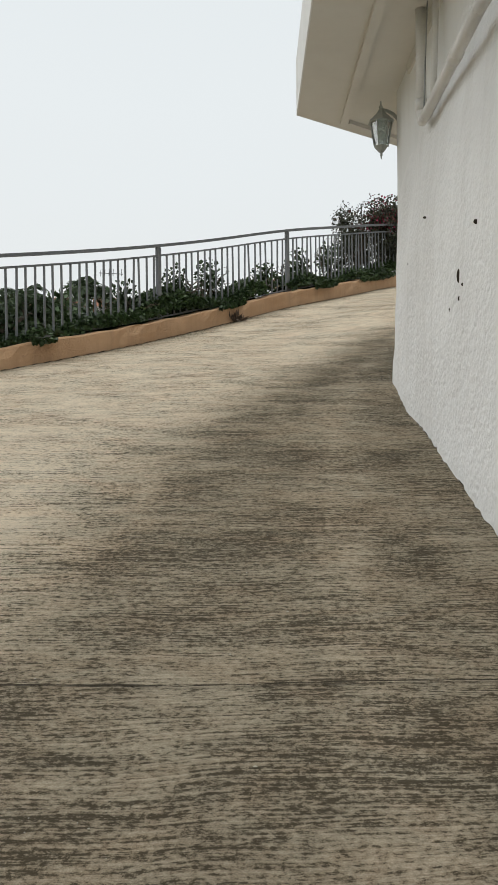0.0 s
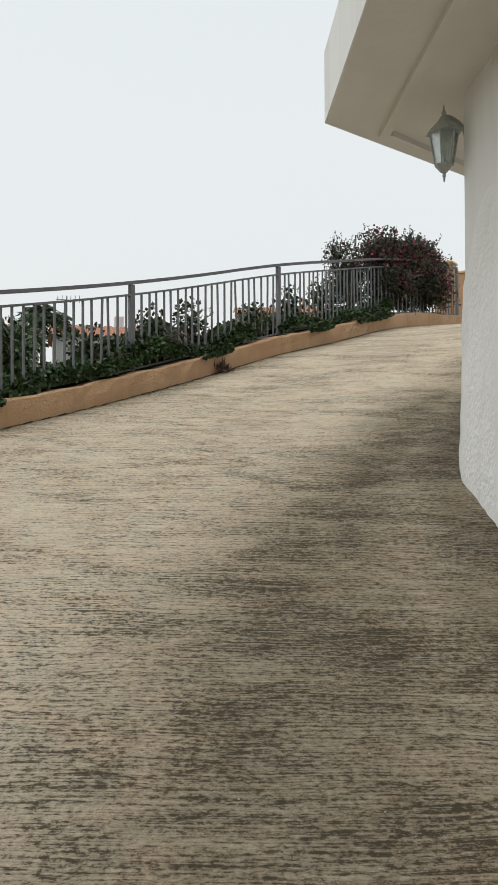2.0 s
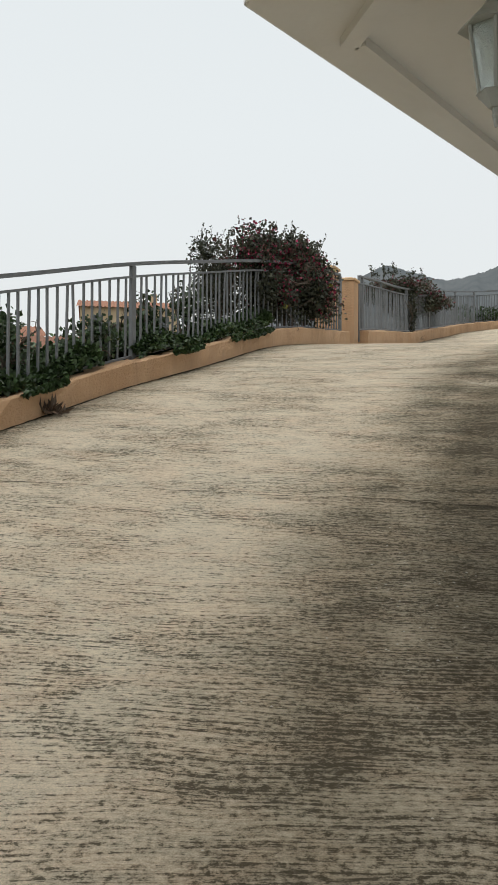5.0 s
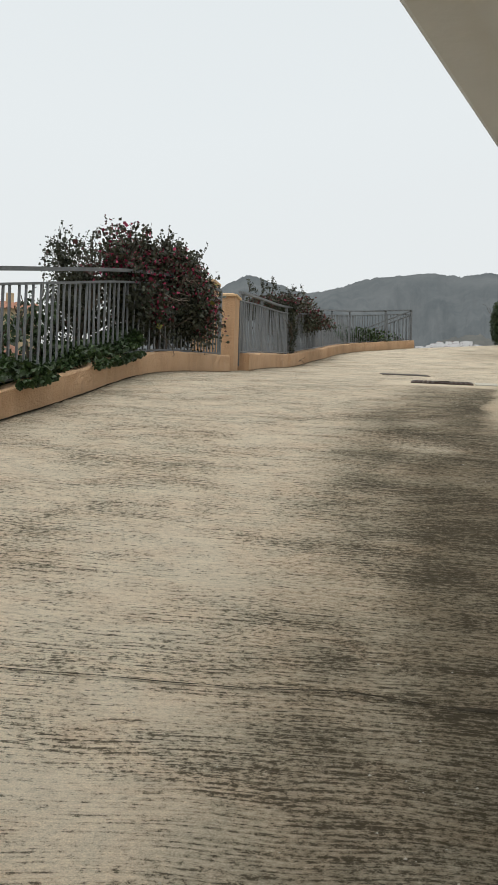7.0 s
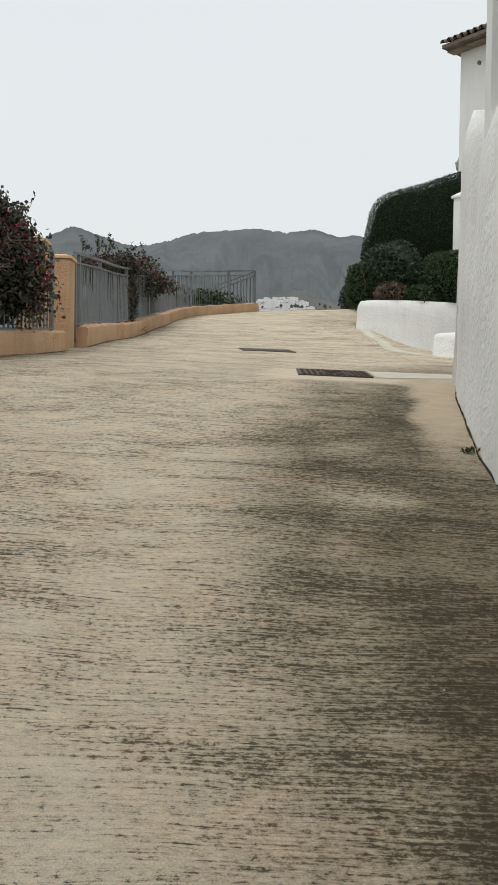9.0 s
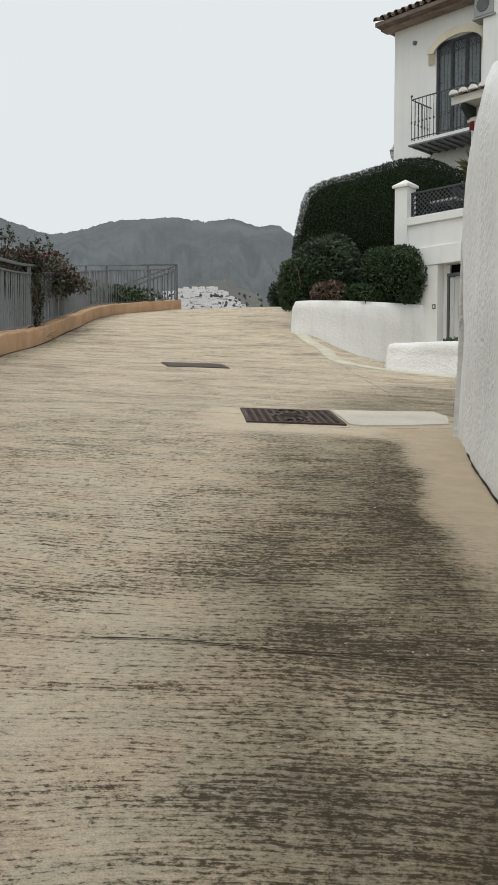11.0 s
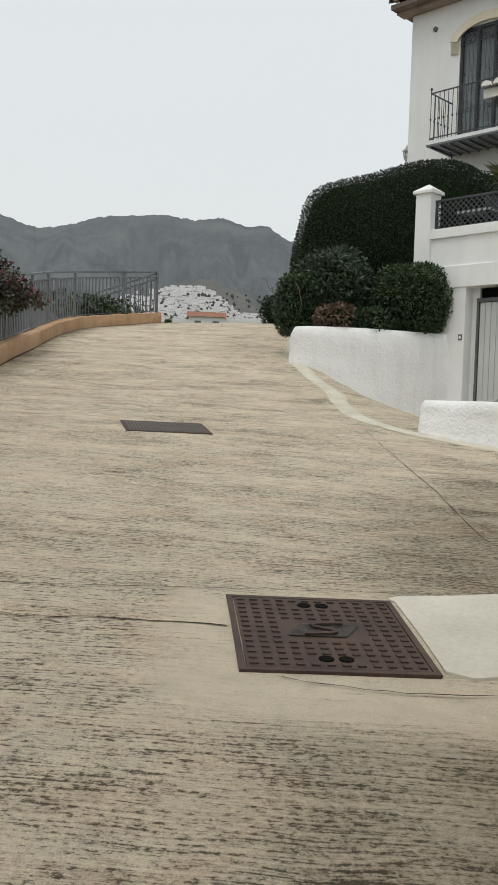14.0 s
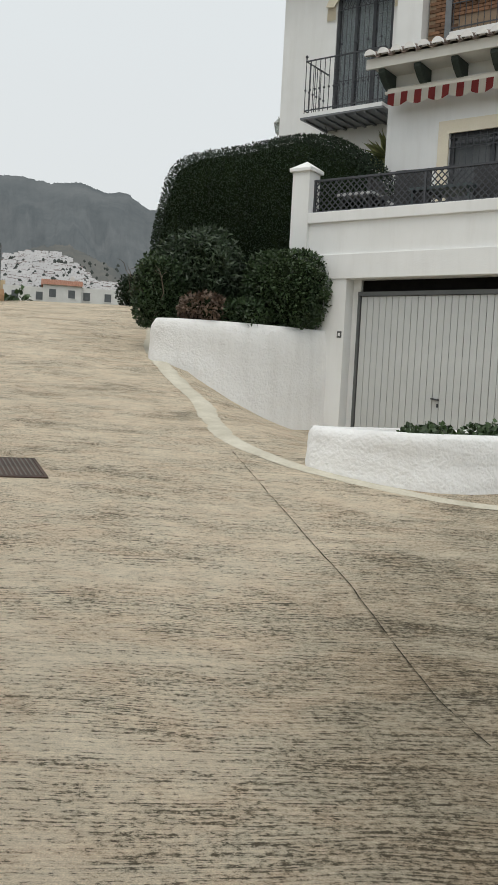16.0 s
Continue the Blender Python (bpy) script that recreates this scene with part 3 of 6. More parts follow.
for pts in ([(5.38, 15.03), (5.2, 15.15), (5.08, 15.27), (4.85, 15.43), (4.6, 15.62), (4.3, 15.7)], [(5.28, 14.62), (5.55, 14.33), (5.85, 14.15), (6.2, 14.0), (6.5, 13.9)],
            [(5.82, 14.36), (6.0, 14.24), (6.2, 14.2)],
            [(4.75, 15.9), (5.1, 15.68), (5.48, 15.46), (5.72, 15.32), (6.01, 15.14), (6.21, 15.02), (6.54, 14.79), (6.95, 14.70), (7.5, 14.6)],
            ):
    far_arc = len(pts) > 8
    v, f = ribbon(pts, 0.004 if far_arc else 0.008 if pts[0][1] > 15 else 0.005, 0.006, RND, 0.002 if far_arc else 0.012)
    raw("crack", v, f, M_CRACK, ROAD)

# pale cement skim beside the cover
outline = [(6.13, 14.97), (6.2, 14.97), (6.45, 14.86), (6.95, 14.70), (6.75, 14.4), (6.4, 14.1), (6.08, 14.18), (5.80, 14.30), (5.76, 14.38), (5.95, 14.66), (6.13, 14.93)]
patch = prism([(x, y) for x, y in outline], lambda x, y: sz(x, y) - 0.02, lambda x, y: sz(x, y) + 0.008)
tagged(mesh_object("cement_patch", patch, M_PATCH, ROAD), "")
# pale cement fillet swept along the forecourt edge
fil = smooth_line([(17.0, 28.0), (15.2, 25.7), (13.65, 24.0), (12.72, 22.75), (11.78, 21.15), (11.1, 20.25), (10.60, 19.55), (10.40, 18.95), (10.34, 18.4), (10.46, 17.72), (10.83, 16.98), (12.2, 15.9)], 10)
wid = np.interp(np.arange(len(fil)), [0, 18, 30, 60, 90, len(fil)], [0.34, 0.30, 0.20, 0.19, 0.15, 0.10])
la = offset_line(fil, 1) - fil
fray_rnd = np.random.RandomState(31)
fv, ff = [], []
for i in range(len(fil)):
    for k, h in ((-0.55, 0.0035), (-0.25, 0.016), (0.25, 0.018), (0.55, 0.0035)):
        q = fil[i] + la[i] * wid[i] * (k + (fray_rnd.normal(0, 0.05) if abs(k) > 0.5 else 0))
        fv.append((q[0], q[1], sz(q[0], q[1]) + h))
for i in range(len(fil) - 1):
    for k in range(3):
        ff.append((4 * i + k, 4 * i + k + 1, 4 * i + k + 5, 4 * i + k + 4))
raw("fillet", fv, [q[::-1] for q in ff], M_FILLET, ROAD, "pale cement fillet", smooth=True)


def spalls():
    """Loose chips and small stones lying on the concrete."""
    verts, faces = [], []
    r = np.random.RandomState(11)
    for j in range(420):
        s, d = r.uniform(8.5, 25), None
        d = r.uniform(-1.0, 1.2) if r.rand() < 0.75 else r.uniform(-1, 2.5)
        w = r.uniform(0.002, 0.006)
        if j >= 260:        # swept together on the dirty side of the ramp
            s, d = (r.normal(16.3, 0.6), r.normal(-0.5, 0.18)) if j % 2 else (r.normal(21.6, 0.7), r.normal(-0.55, 0.15))
            w = r.uniform(0.002, 0.007)
        x, y = at_sd(s, d)
        z = sz(x, y) + 0.004
        k = len(verts)
        a = r.uniform(0, 6.28)
        for i in range(5):
            t = a + i * 1.2566
            verts.append((x + w * math.cos(t) * r.uniform(0.6, 1.2), y + w * math.sin(t) * r.uniform(0.6, 1.2), z))
        verts.append((x, y, z + w * 0.7))
        faces += [(k + i, k + (i + 1) % 5, k + 5) for i in range(5)]
    return verts, faces


v, f = spalls()
tagged(raw("gravel_chips", v, f, M_PATCH), "small pale stone chips scattered on the concrete", "gravel", kind="stuff")


def iron_cover(name, corners, label, studs):
    """A square cast cover set in its frame: studded plate, two lifting slots, cast badge."""
    c = [Vector((x, y, sz(x, y))) for x, y in corners]          # far-left, far-right, near-right, near-left
    mid = sum(c, Vector()) / 4
    ax = ((c[1] + c[2]) / 2 - (c[0] + c[3]) / 2)
    ay = ((c[0] + c[1]) / 2 - (c[3] + c[2]) / 2)
    w, h = ax.length, ay.length
    ax.normalize()
    az = ax.cross(ay).normalized()
    ay = az.cross(ax)
    m = Matrix((ax, ay, az)).transposed().to_4x4()
    m.translation = mid
    t = thing(name, label, "manhole cover")
    t.matrix_world = m
    fr = bmesh.new()
    for lo, hi in (((-w / 2, -h / 2, -0.03), (w / 2, -h / 2 + 0.022, 0.011)), ((-w / 2, h / 2 - 0.022, -0.03), (w / 2, h / 2, 0.011)),
                   ((-w / 2, -h / 2 + 0.022, -0.03), (-w / 2 + 0.022, h / 2 - 0.022, 0.011)), ((w / 2 - 0.022, -h / 2 + 0.022, -0.03), (w / 2, h / 2 - 0.022, 0.011))):
        box(fr, lo, hi)
    part("frame", fr, M_CAST, t)
    part("plate", boxm((-w / 2 + 0.026, -h / 2 + 0.026, -0.03), (w / 2 - 0.026, h / 2 - 0.026, 0.010)), M_CAST, t)
    if studs:
        cube = boxm((-0.0135, -0.009, 0.010), (0.0135, 0.009, 0.0155))
        first = part("stud", cube, M_CAST, t)
        nx, ny, k = 12, 14, 0
        for i in range(nx):
            for j in range(ny):
                x, y = (i - (nx - 1) / 2) * (w - 0.1) / (nx - 1), (j - (ny - 1) / 2) * (h - 0.1) / (ny - 1)
                if abs(x) > 9 or (abs(x) < 0.125 and abs(y) < 0.085) or (abs(x) < 0.085 and abs(abs(y) - h * 0.36) < 0.04):
                    continue
                o = first if k == 0 else new("stud", first.data)
                o.parent = t
                o.location = (x, y, 0)
                k += 1
        badge = bmesh.new()
        vs = [badge.verts.new(p) for p in ((-0.135, -0.06, 0.0145), (0.07, -0.06, 0.0145), (0.14, 0.06, 0.0145), (-0.065, 0.06, 0.0145))]
        badge.faces.new(vs)
        bmesh.ops.solidify(badge, geom=badge.faces[:], thickness=0.004)
        part("badge", badge, M_GRATE, t, "worn cast badge")
        curve = [(-0.052 * math.sin(1.32 * math.pi * a) + 0.03 * a, 0.052 * math.sin(math.pi / 2 * a)) for a in np.linspace(-1, 1, 21)]
        sc = bmesh.new()
        for (x0, y0), (x1, y1) in zip(curve, curve[1:]):
            bar(sc, (x0, y0, 0.0205), (x1, y1, 0.0205), 0.014, 0.006)
        part("emblem", sc, M_CAST, t)
        for yy in (-h * 0.36, h * 0.36):
            for xx in (-0.033, 0.033):
                # black discs laid on the plate, for the shade in the open slots
                sl = bmesh.new()
                bmesh.ops.create_cone(sl, cap_ends=True, segments=14, radius1=0.025, radius2=0.025, depth=0.006, matrix=Matrix.Translation((xx, yy, 0.0115)) @ Matrix.Diagonal((1, 0.85, 1, 1)))
                part("lifting_slot", sl, M_HOLE, t)
    else:
        n = 22
        slat = part("slat", boxm((-0.006, -h / 2 + 0.03, 0.010), (0.006, h / 2 - 0.03, 0.0145)), M_GRATE, t)
        for i in range(n):
            o = slat if i == 0 else new("slat", slat.data)
            o.parent = t
            o.location = ((i - (n - 1) / 2) * (w - 0.09) / (n - 1), 0, 0)
    return t


iron_cover("manhole_cover", [(5.575, 15.3), (6.10, 14.93), (5.73, 14.37), (5.19, 14.71)], "rusted cast-iron square cover with studs set in the concrete", True)
iron_cover("drain_cover", [(7.731, 19.743), (8.419, 19.421), (8.177, 18.905), (7.489, 19.227)], "weathered steel slatted drain cover flush with the concrete", False)


# ---------------------------------------------------------------- kerb, pillars and fences on the open side
def wall_strip(name, line, width, h0, h1, material, label, parent=None, round_top=0.02, wob=0.008, seed=1):
    """A low wall along a plan line (its front face), following the paving; h1 may be a number or array."""
    r = np.random.RandomState(seed)
    n = len(line)
    h1 = np.full(n, h1) if np.isscalar(h1) else h1
    back = offset_line(line, width)
    verts, faces = [], []
    zb = surface(line[:, 0], line[:, 1])
    for i in range(n):
        f, b = line[i], back[i]
        dirn = (b - f) / width
        j = r.normal(0, wob, 4)
        prof = [(0 + j[0], h0), (0 + j[1] * 1.0, h1[i] * 0.5), (0.004 + j[2], h1[i] - round_top), (round_top, h1[i] + j[3] * 0.6), (width - round_top, h1[i] + j[3] * 0.6), (width, h1[i] - round_top), (width, h0 - 1.2)]
        for o, h in prof:
            p = f + dirn * o
            verts.append((p[0], p[1], zb[i] + h))
    m = 7
    for i in range(n - 1):
        for k in range(m):
            faces.append((i * m + k, (i + 1) * m + k, (i + 1) * m + (k + 1) % m, i * m + (k + 1) % m))
    faces.append(tuple(range(m))[::-1])
    faces.append(tuple((n - 1) * m + k for k in range(m)))
    return raw(name, verts, faces, material, parent, label)


def resample(line, step):
    cum = np.concatenate([[0], np.cumsum(np.hypot(*np.diff(line, axis=0).T))])
    q = np.linspace(0, cum[-1], max(2, int(cum[-1] / step) + 1))
    return np.stack([np.interp(q, cum, line[:, 0]), np.interp(q, cum, line[:, 1])], 1)


P1, P2 = np.array([4.40, 18.80]), np.array([4.97, 19.42])
cut = lambda lo, hi: resample(KERB[(KERB[:, 1] > lo) & (KERB[:, 1] < hi) | ((KERB[:, 1] >= hi) & (hi > 30))], 0.15)
K1, K2 = cut(0, 18.65), cut(19.5, 40)
tagged(wall_strip("kerb_wall", K1, 0.26, -0.2, 0.235, M_OCHRE, ""), "low ochre rendered kerb wall, cracked and peeling, edging the drive", "low wall", kind="structure")
tagged(wall_strip("kerb_wall", K2, 0.26, -0.2, 0.26, M_OCHRE, "", seed=2), "low ochre rendered kerb wall curving up beside the drive", "low wall", kind="structure")
# dirt line at the foot of the kerb
for kk in (K1, K2):
    v, f = ribbon(offset_line(kk, -0.006), 0.03, 0.006, RND, 0.0015)
    raw("crack", v, f, M_CRACK, ROAD)


def pillar(at, size, height, label, turn):
    z = sz(*at) - 0.2
    t = thing("gate_pillar", label, "pillar", "pillars at the fence joint", at=(at[0], at[1], z))
    t.rotation_euler = (0, 0, turn)
    h = height + 0.2
    part("shaft", boxm((-size / 2, -size / 2, 0), (size / 2, size / 2, h - 0.06), bevel=0.012), M_OCHRE, t)
    cap = bmesh.new()
    box(cap, (-size / 2 - 0.025, -size / 2 - 0.025, h - 0.058), (size / 2 + 0.025, size / 2 + 0.025, h - 0.02), bevel=0.008)
    g = bmesh.ops.create_cone(cap, cap_ends=True, segments=4, radius1=size * 0.7, radius2=size * 0.42, depth=0.03, matrix=Matrix.Translation((0, 0, h - 0.006)) @ Matrix.Rotation(radians(45), 4, "Z"))
    part("cap", cap, M_OCHRE_CAP, t)
    return t


n1 = np.array([-0.83, 0.55])
pillar(P1 + n1 * 0.12, 0.32, 1.30, "ochre rendered square pillar half hidden by bougainvillea", radians(-33))
pillar(P2 + n1 * 0.12, 0.32, 1.16, "ochre rendered square pillar with a flat cap", radians(-33))


def fence(line, posts, label, base_h, top_h, gap=0.13):
    """Painted iron fence: posts, two top rails, a bottom rail and upright bars, stepping up with the kerb."""
    z = surface(line[:, 0], line[:, 1])
    z = np.convolve(np.pad(z, 4, mode="reflect", reflect_type="odd"), np.ones(9) / 9, "valid")
    cum = np.concatenate([[0], np.cumsum(np.hypot(*np.diff(line, axis=0).T))])
    pos = lambda q: (np.interp(q, cum, line[:, 0]), np.interp(q, cum, line[:, 1]), np.interp(q, cum, z))
    t = thing("iron_fence", label, "fence")
    marks = sorted(set([0.0, cum[-1]] + [q for q in posts if 0 < q < cum[-1]]))
    nodes_ = np.arange(0, cum[-1] + 0.3, 0.45)
    nodes_[-1] = min(nodes_[-1], cum[-1])
    for nm, h, w, th in (("handrail", top_h, 0.055, 0.036), ("upper_rail", top_h - 0.125, 0.036, 0.022), ("lower_rail", base_h + 0.035, 0.036, 0.02)):
        part(nm, sweep([(pos(a)[0], pos(a)[1], pos(a)[2] + h) for a in nodes_], w, th), M_RAIL, t)
    ph = top_h - base_h + 0.17
    pm = None
    for q in marks:
        x, y, zz = pos(q)
        i = min(np.searchsorted(cum, q), len(line) - 2)
        ang = math.atan2(*(line[i + 1] - line[i])[::-1])
        if pm is None:
            pm = part("post", boxm((-0.035, -0.02, 0), (0.035, 0.02, ph), bevel=0.004), M_RAIL, t)
            o = pm
        else:
            o = new("post", pm.data)
            o.parent = t
        o.location, o.rotation_euler = (x, y, zz + base_h - 0.19), (0, 0, ang)
    bmesh_h = top_h - 0.125 - base_h - 0.03
    first = None
    for k, q in enumerate(np.arange(gap, cum[-1], gap)):
        if min(abs(q - p) for p in marks) < 0.045:
            continue
        x, y, zz = pos(q)
        i = min(np.searchsorted(cum, q), len(line) - 2)
        ang = math.atan2(*(line[i + 1] - line[i])[::-1])
        if first is None:
            first = part("bar", boxm((-0.011, -0.008, 0), (0.011, 0.008, bmesh_h)), M_RAIL, t)
            o = first
        else:
            o = new("bar", first.data)
            o.parent = t
        o.location = (x, y, zz + base_h + 0.03)
        o.rotation_euler = (radians(float(RND.normal(0, 0.5))), radians(float(RND.normal(0, 0.5))), ang)
    return t


def reach(line, p):
    cum = np.concatenate([[0], np.cumsum(np.hypot(*np.diff(line, axis=0).T))])
    return cum[np.argmin(np.hypot(line[:, 0] - p[0], line[:, 1] - p[1]))]


F1, F2 = offset_line(K1, 0.17), offset_line(K2, 0.17)
qa, qb = reach(F1, (-1.06, 11.09)), reach(F1, (0.58, 13.13))
gapp = qb - qa + 0.32
fence(F1, [qa + gapp * k for k in range(-5, 2)], "grey painted iron railing on the ochre kerb, ivy at its foot", 0.22, 1.155)
q0 = reach(F2, (11.4, 28.3))
fence(F2, [0.25, 1.9, 4.4, 6.9, 9.0, q0, q0 + 2.1, q0 + 4.0], "grey painted iron railing on the curving ochre kerb", 0.25, 1.22)
# the railing turns back down the slope at its end
rt = resample(np.array([F2[-1], F2[-1] + (-0.9, 1.5), F2[-1] + (-2.0, 3.0)]), 0.15)
FR = thing("iron_fence", "grey painted iron railing returning down the slope", "fence")
e0 = F2[-1]
ez = sz(*e0)
bm = bmesh.new()
for h in (1.2, 1.07, 0.2):
    bar(bm, (e0[0], e0[1], ez + h), (e0[0] - 1.8, e0[1] + 3.0, ez + h - 0.95), 0.045, 0.03)
part("rail", bm, M_RAIL, FR)
for k in range(1, 24):
    q = k / 24
    bm = boxm((-0.009, -0.007, 0), (0.009, 0.007, 0.9), Matrix.Translation((e0[0] - 1.8 * q, e0[1] + 3.0 * q, ez + 0.18 - 0.95 * q)))
    part("bar", bm, M_RAIL, FR)


# ---------------------------------------------------------------- foliage
def leaf_mesh(name, pts, size, material, parent, label="", seed=0, narrow=0.45, droop=0.0, outward=None):
    """Many small folded leaves at the given places, joined into one part."""
    r = np.random.RandomState(seed + 1000)
    n = len(pts)
    a = r.normal(size=(n, 3))
    if outward is not None:
        a = a * 0.7 + outward
    a[:, 2] -= droop
    a /= np.linalg.norm(a, axis=1)[:, None]
    b = np.cross(a, r.normal(size=(n, 3)))
    b /= np.linalg.norm(b, axis=1)[:, None]
    c = np.cross(a, b)
    L = size * r.uniform(0.6, 1.35, n)[:, None]
    v = np.empty((n, 4, 3))
    v[:, 0] = pts
    v[:, 1] = pts + a * L * 0.45 + b * L * narrow + c * L * 0.12
    v[:, 2] = pts + a * L
    v[:, 3] = pts + a * L * 0.45 - b * L * narrow + c * L * 0.12
    me = bpy.data.meshes.new(name)
    me.vertices.add(4 * n)
    me.vertices.foreach_set("co", v.ravel())
    me.loops.add(6 * n)
    idx = (np.arange(n)[:, None] * 4 + np.array([0, 1, 2, 0, 2, 3])[None]).ravel()
    me.loops.foreach_set("vertex_index", idx.astype(np.int32))
    me.polygons.add(2 * n)
    me.polygons.foreach_set("loop_start", (np.arange(2 * n) * 3).astype(np.int32))
    me.update(calc_edges=True)
    me.materials.append(material)
    ob = new(name, me)
    ob.parent = parent
    if label:
        ob["label"] = label
    if n > 150:
        ob["kind"] = "stuff"
    return ob


def lumps(r, n, centre, radii, power=2.0, shell=0.35, rough=0.1):
    """Points in the outer shell of a lumpy rounded block, with outward directions."""
    d = r.normal(size=(n, 3))
    d /= np.linalg.norm(d, axis=1)[:, None]
    k = (np.abs(d) ** power).sum(1) ** (-1 / power)
    bulge = 1 + rough * (np.sin(d[:, 0] * 5 + centre[0]) * np.cos(d[:, 1] * 4.3 + centre[1]) + 0.7 * np.sin(d[:, 2] * 7 + d[:, 0] * 6)) / 1.5
    q = 1 - shell * r.rand(n) ** 1.6
    return np.array(centre) + d * (k * bulge * q)[:, None] * np.array(radii), d


def blob(centre, radii, power=2.0, shrink=0.8, sub=4, rough=0.1):
    bm = bmesh.new()
    bmesh.ops.create_icosphere(bm, subdivisions=sub, radius=1.0)
    for v in bm.verts:
        d = np.array(v.co.normalized())
        k = (np.abs(d) ** power).sum() ** (-1 / power)
        g = 1 + rough * (math.sin(d[0] * 5 + centre[0]) * math.cos(d[1] * 4.3 + centre[1]) + 0.7 * math.sin(d[2] * 7 + d[0] * 6)) / 1.5
        g += 0.05 * noise.noise(Vector(d * 6))
        v.co = Vector(np.array(centre) + d * k * g * shrink * np.array(radii))
    return bm


def branch(bm, r, a, direction, length, rad, depth=0):
    """A crooked tapering stem with side shoots."""
    p, d = Vector(a), Vector(direction).normalized()
    n = 4
    for i in range(n):
        q = p + d * length / n
        rod(bm, p, q, rad * (1 - i / n * 0.6), 5, rad * (1 - (i + 1) / n * 0.6))
        p = q
        d = (d + Vector(r.normal(0, 0.28, 3))).normalized()
        if depth < 2 and r.rand() < 0.75:
            branch(bm, r, p, d + Vector(r.normal(0, 0.7, 3)), length * 0.5, rad * 0.5, depth + 1)


def shrub(name, label, centre, radii, material, n, leaf, seed, power=2.0, narrow=0.45, extra=(), category="shrub", stem=True, rough=0.12, shell=0.35, core=True, parent_at=None, world_turn=0.0, twigs=0, clusters=0, spread=0.55):
    base = (centre[0], centre[1], centre[2] - radii[2])
    t = thing(name, label, category, at=(0, 0, 0))
    r = np.random.RandomState(seed)
    turn = Matrix.Rotation(world_turn, 4, "Z")
    t.matrix_world = Matrix.Translation(base) @ turn
    c = (0, 0, radii[2])
    heads = []
    for _ in range(clusters):
        o = np.array([r.uniform(-0.82, 0.82), r.uniform(-0.4, 0.4), r.uniform(-0.62, 0.66)])
        g = r.uniform(0.26, 0.5)
        heads.append((np.array(c) + o * np.array(radii), np.array(radii) * np.array([g, max(g, 0.5), g])))

    def scatter(count, deep):
        if not heads:
            return lumps(r, count, c, radii, power, deep, rough)
        got = [lumps(r, count // clusters, tuple(hc), hr, 2.0, max(deep, 0.5), 0.35) for hc, hr in heads]
        return np.vstack([g[0] for g in got]), np.vstack([g[1] for g in got])

    p, d = scatter(n, shell)
    leaf_mesh("crown", p, leaf, material, t, "", seed, narrow, outward=d * spread)
    for i, (m, cnt, sz_, lab) in enumerate(extra):
        p, d = scatter(cnt, 0.18)
        keep = p[:, 2] > radii[2] * (0.75 + 0.35 * np.sin(p[:, 0] * 5.0))
        leaf_mesh("blossom", p[keep], sz_, m, t, lab, seed + 5 + i, 0.5, outward=d[keep])
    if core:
        # added dark core: shade between the leaves put into a solid blob
        part("shade_core", blob(c, radii, power, 0.93 if shell < 0.15 else 0.78, 3, rough), M_CORE, t)
    if twigs:
        bm = bmesh.new()
        tips = []
        for _ in range(twigs):
            a = r.uniform(-0.9, 0.9)
            b0 = Vector((a * radii[0], r.uniform(-0.4, 0.4) * radii[1], c[2] + radii[2] * 0.75 * (1 - abs(a) ** 3)))
            l = r.uniform(0.08, 0.34)
            tip = b0 + Vector((r.normal(0, 0.1), r.normal(0, 0.1), l))
            rod(bm, b0 - Vector((0, 0, 0.2)), tip, 0.004, 4, 0.002)
            for k in range(16):
                tips.append(b0.lerp(tip, r.uniform(0.1, 1.0)))
        part("shoots", bm, M_TWIG, t)["kind"] = "stuff"
        leaf_mesh("shoot_leaves", np.array([tuple(q) for q in tips]) + r.normal(0, 0.012, (len(tips), 3)), leaf * 0.9, material, t, "", seed + 9, narrow)
    if stem:
        for k in range(4):
            bm = bmesh.new()
            branch(bm, r, (r.normal(0, radii[0] * 0.15), r.normal(0, radii[1] * 0.15), -0.02), (r.normal(0, 0.25), r.normal(0, 0.25), 1), radii[2] * 1.3, 0.02)
            part("stem", bm, M_TWIG, t)
    return t


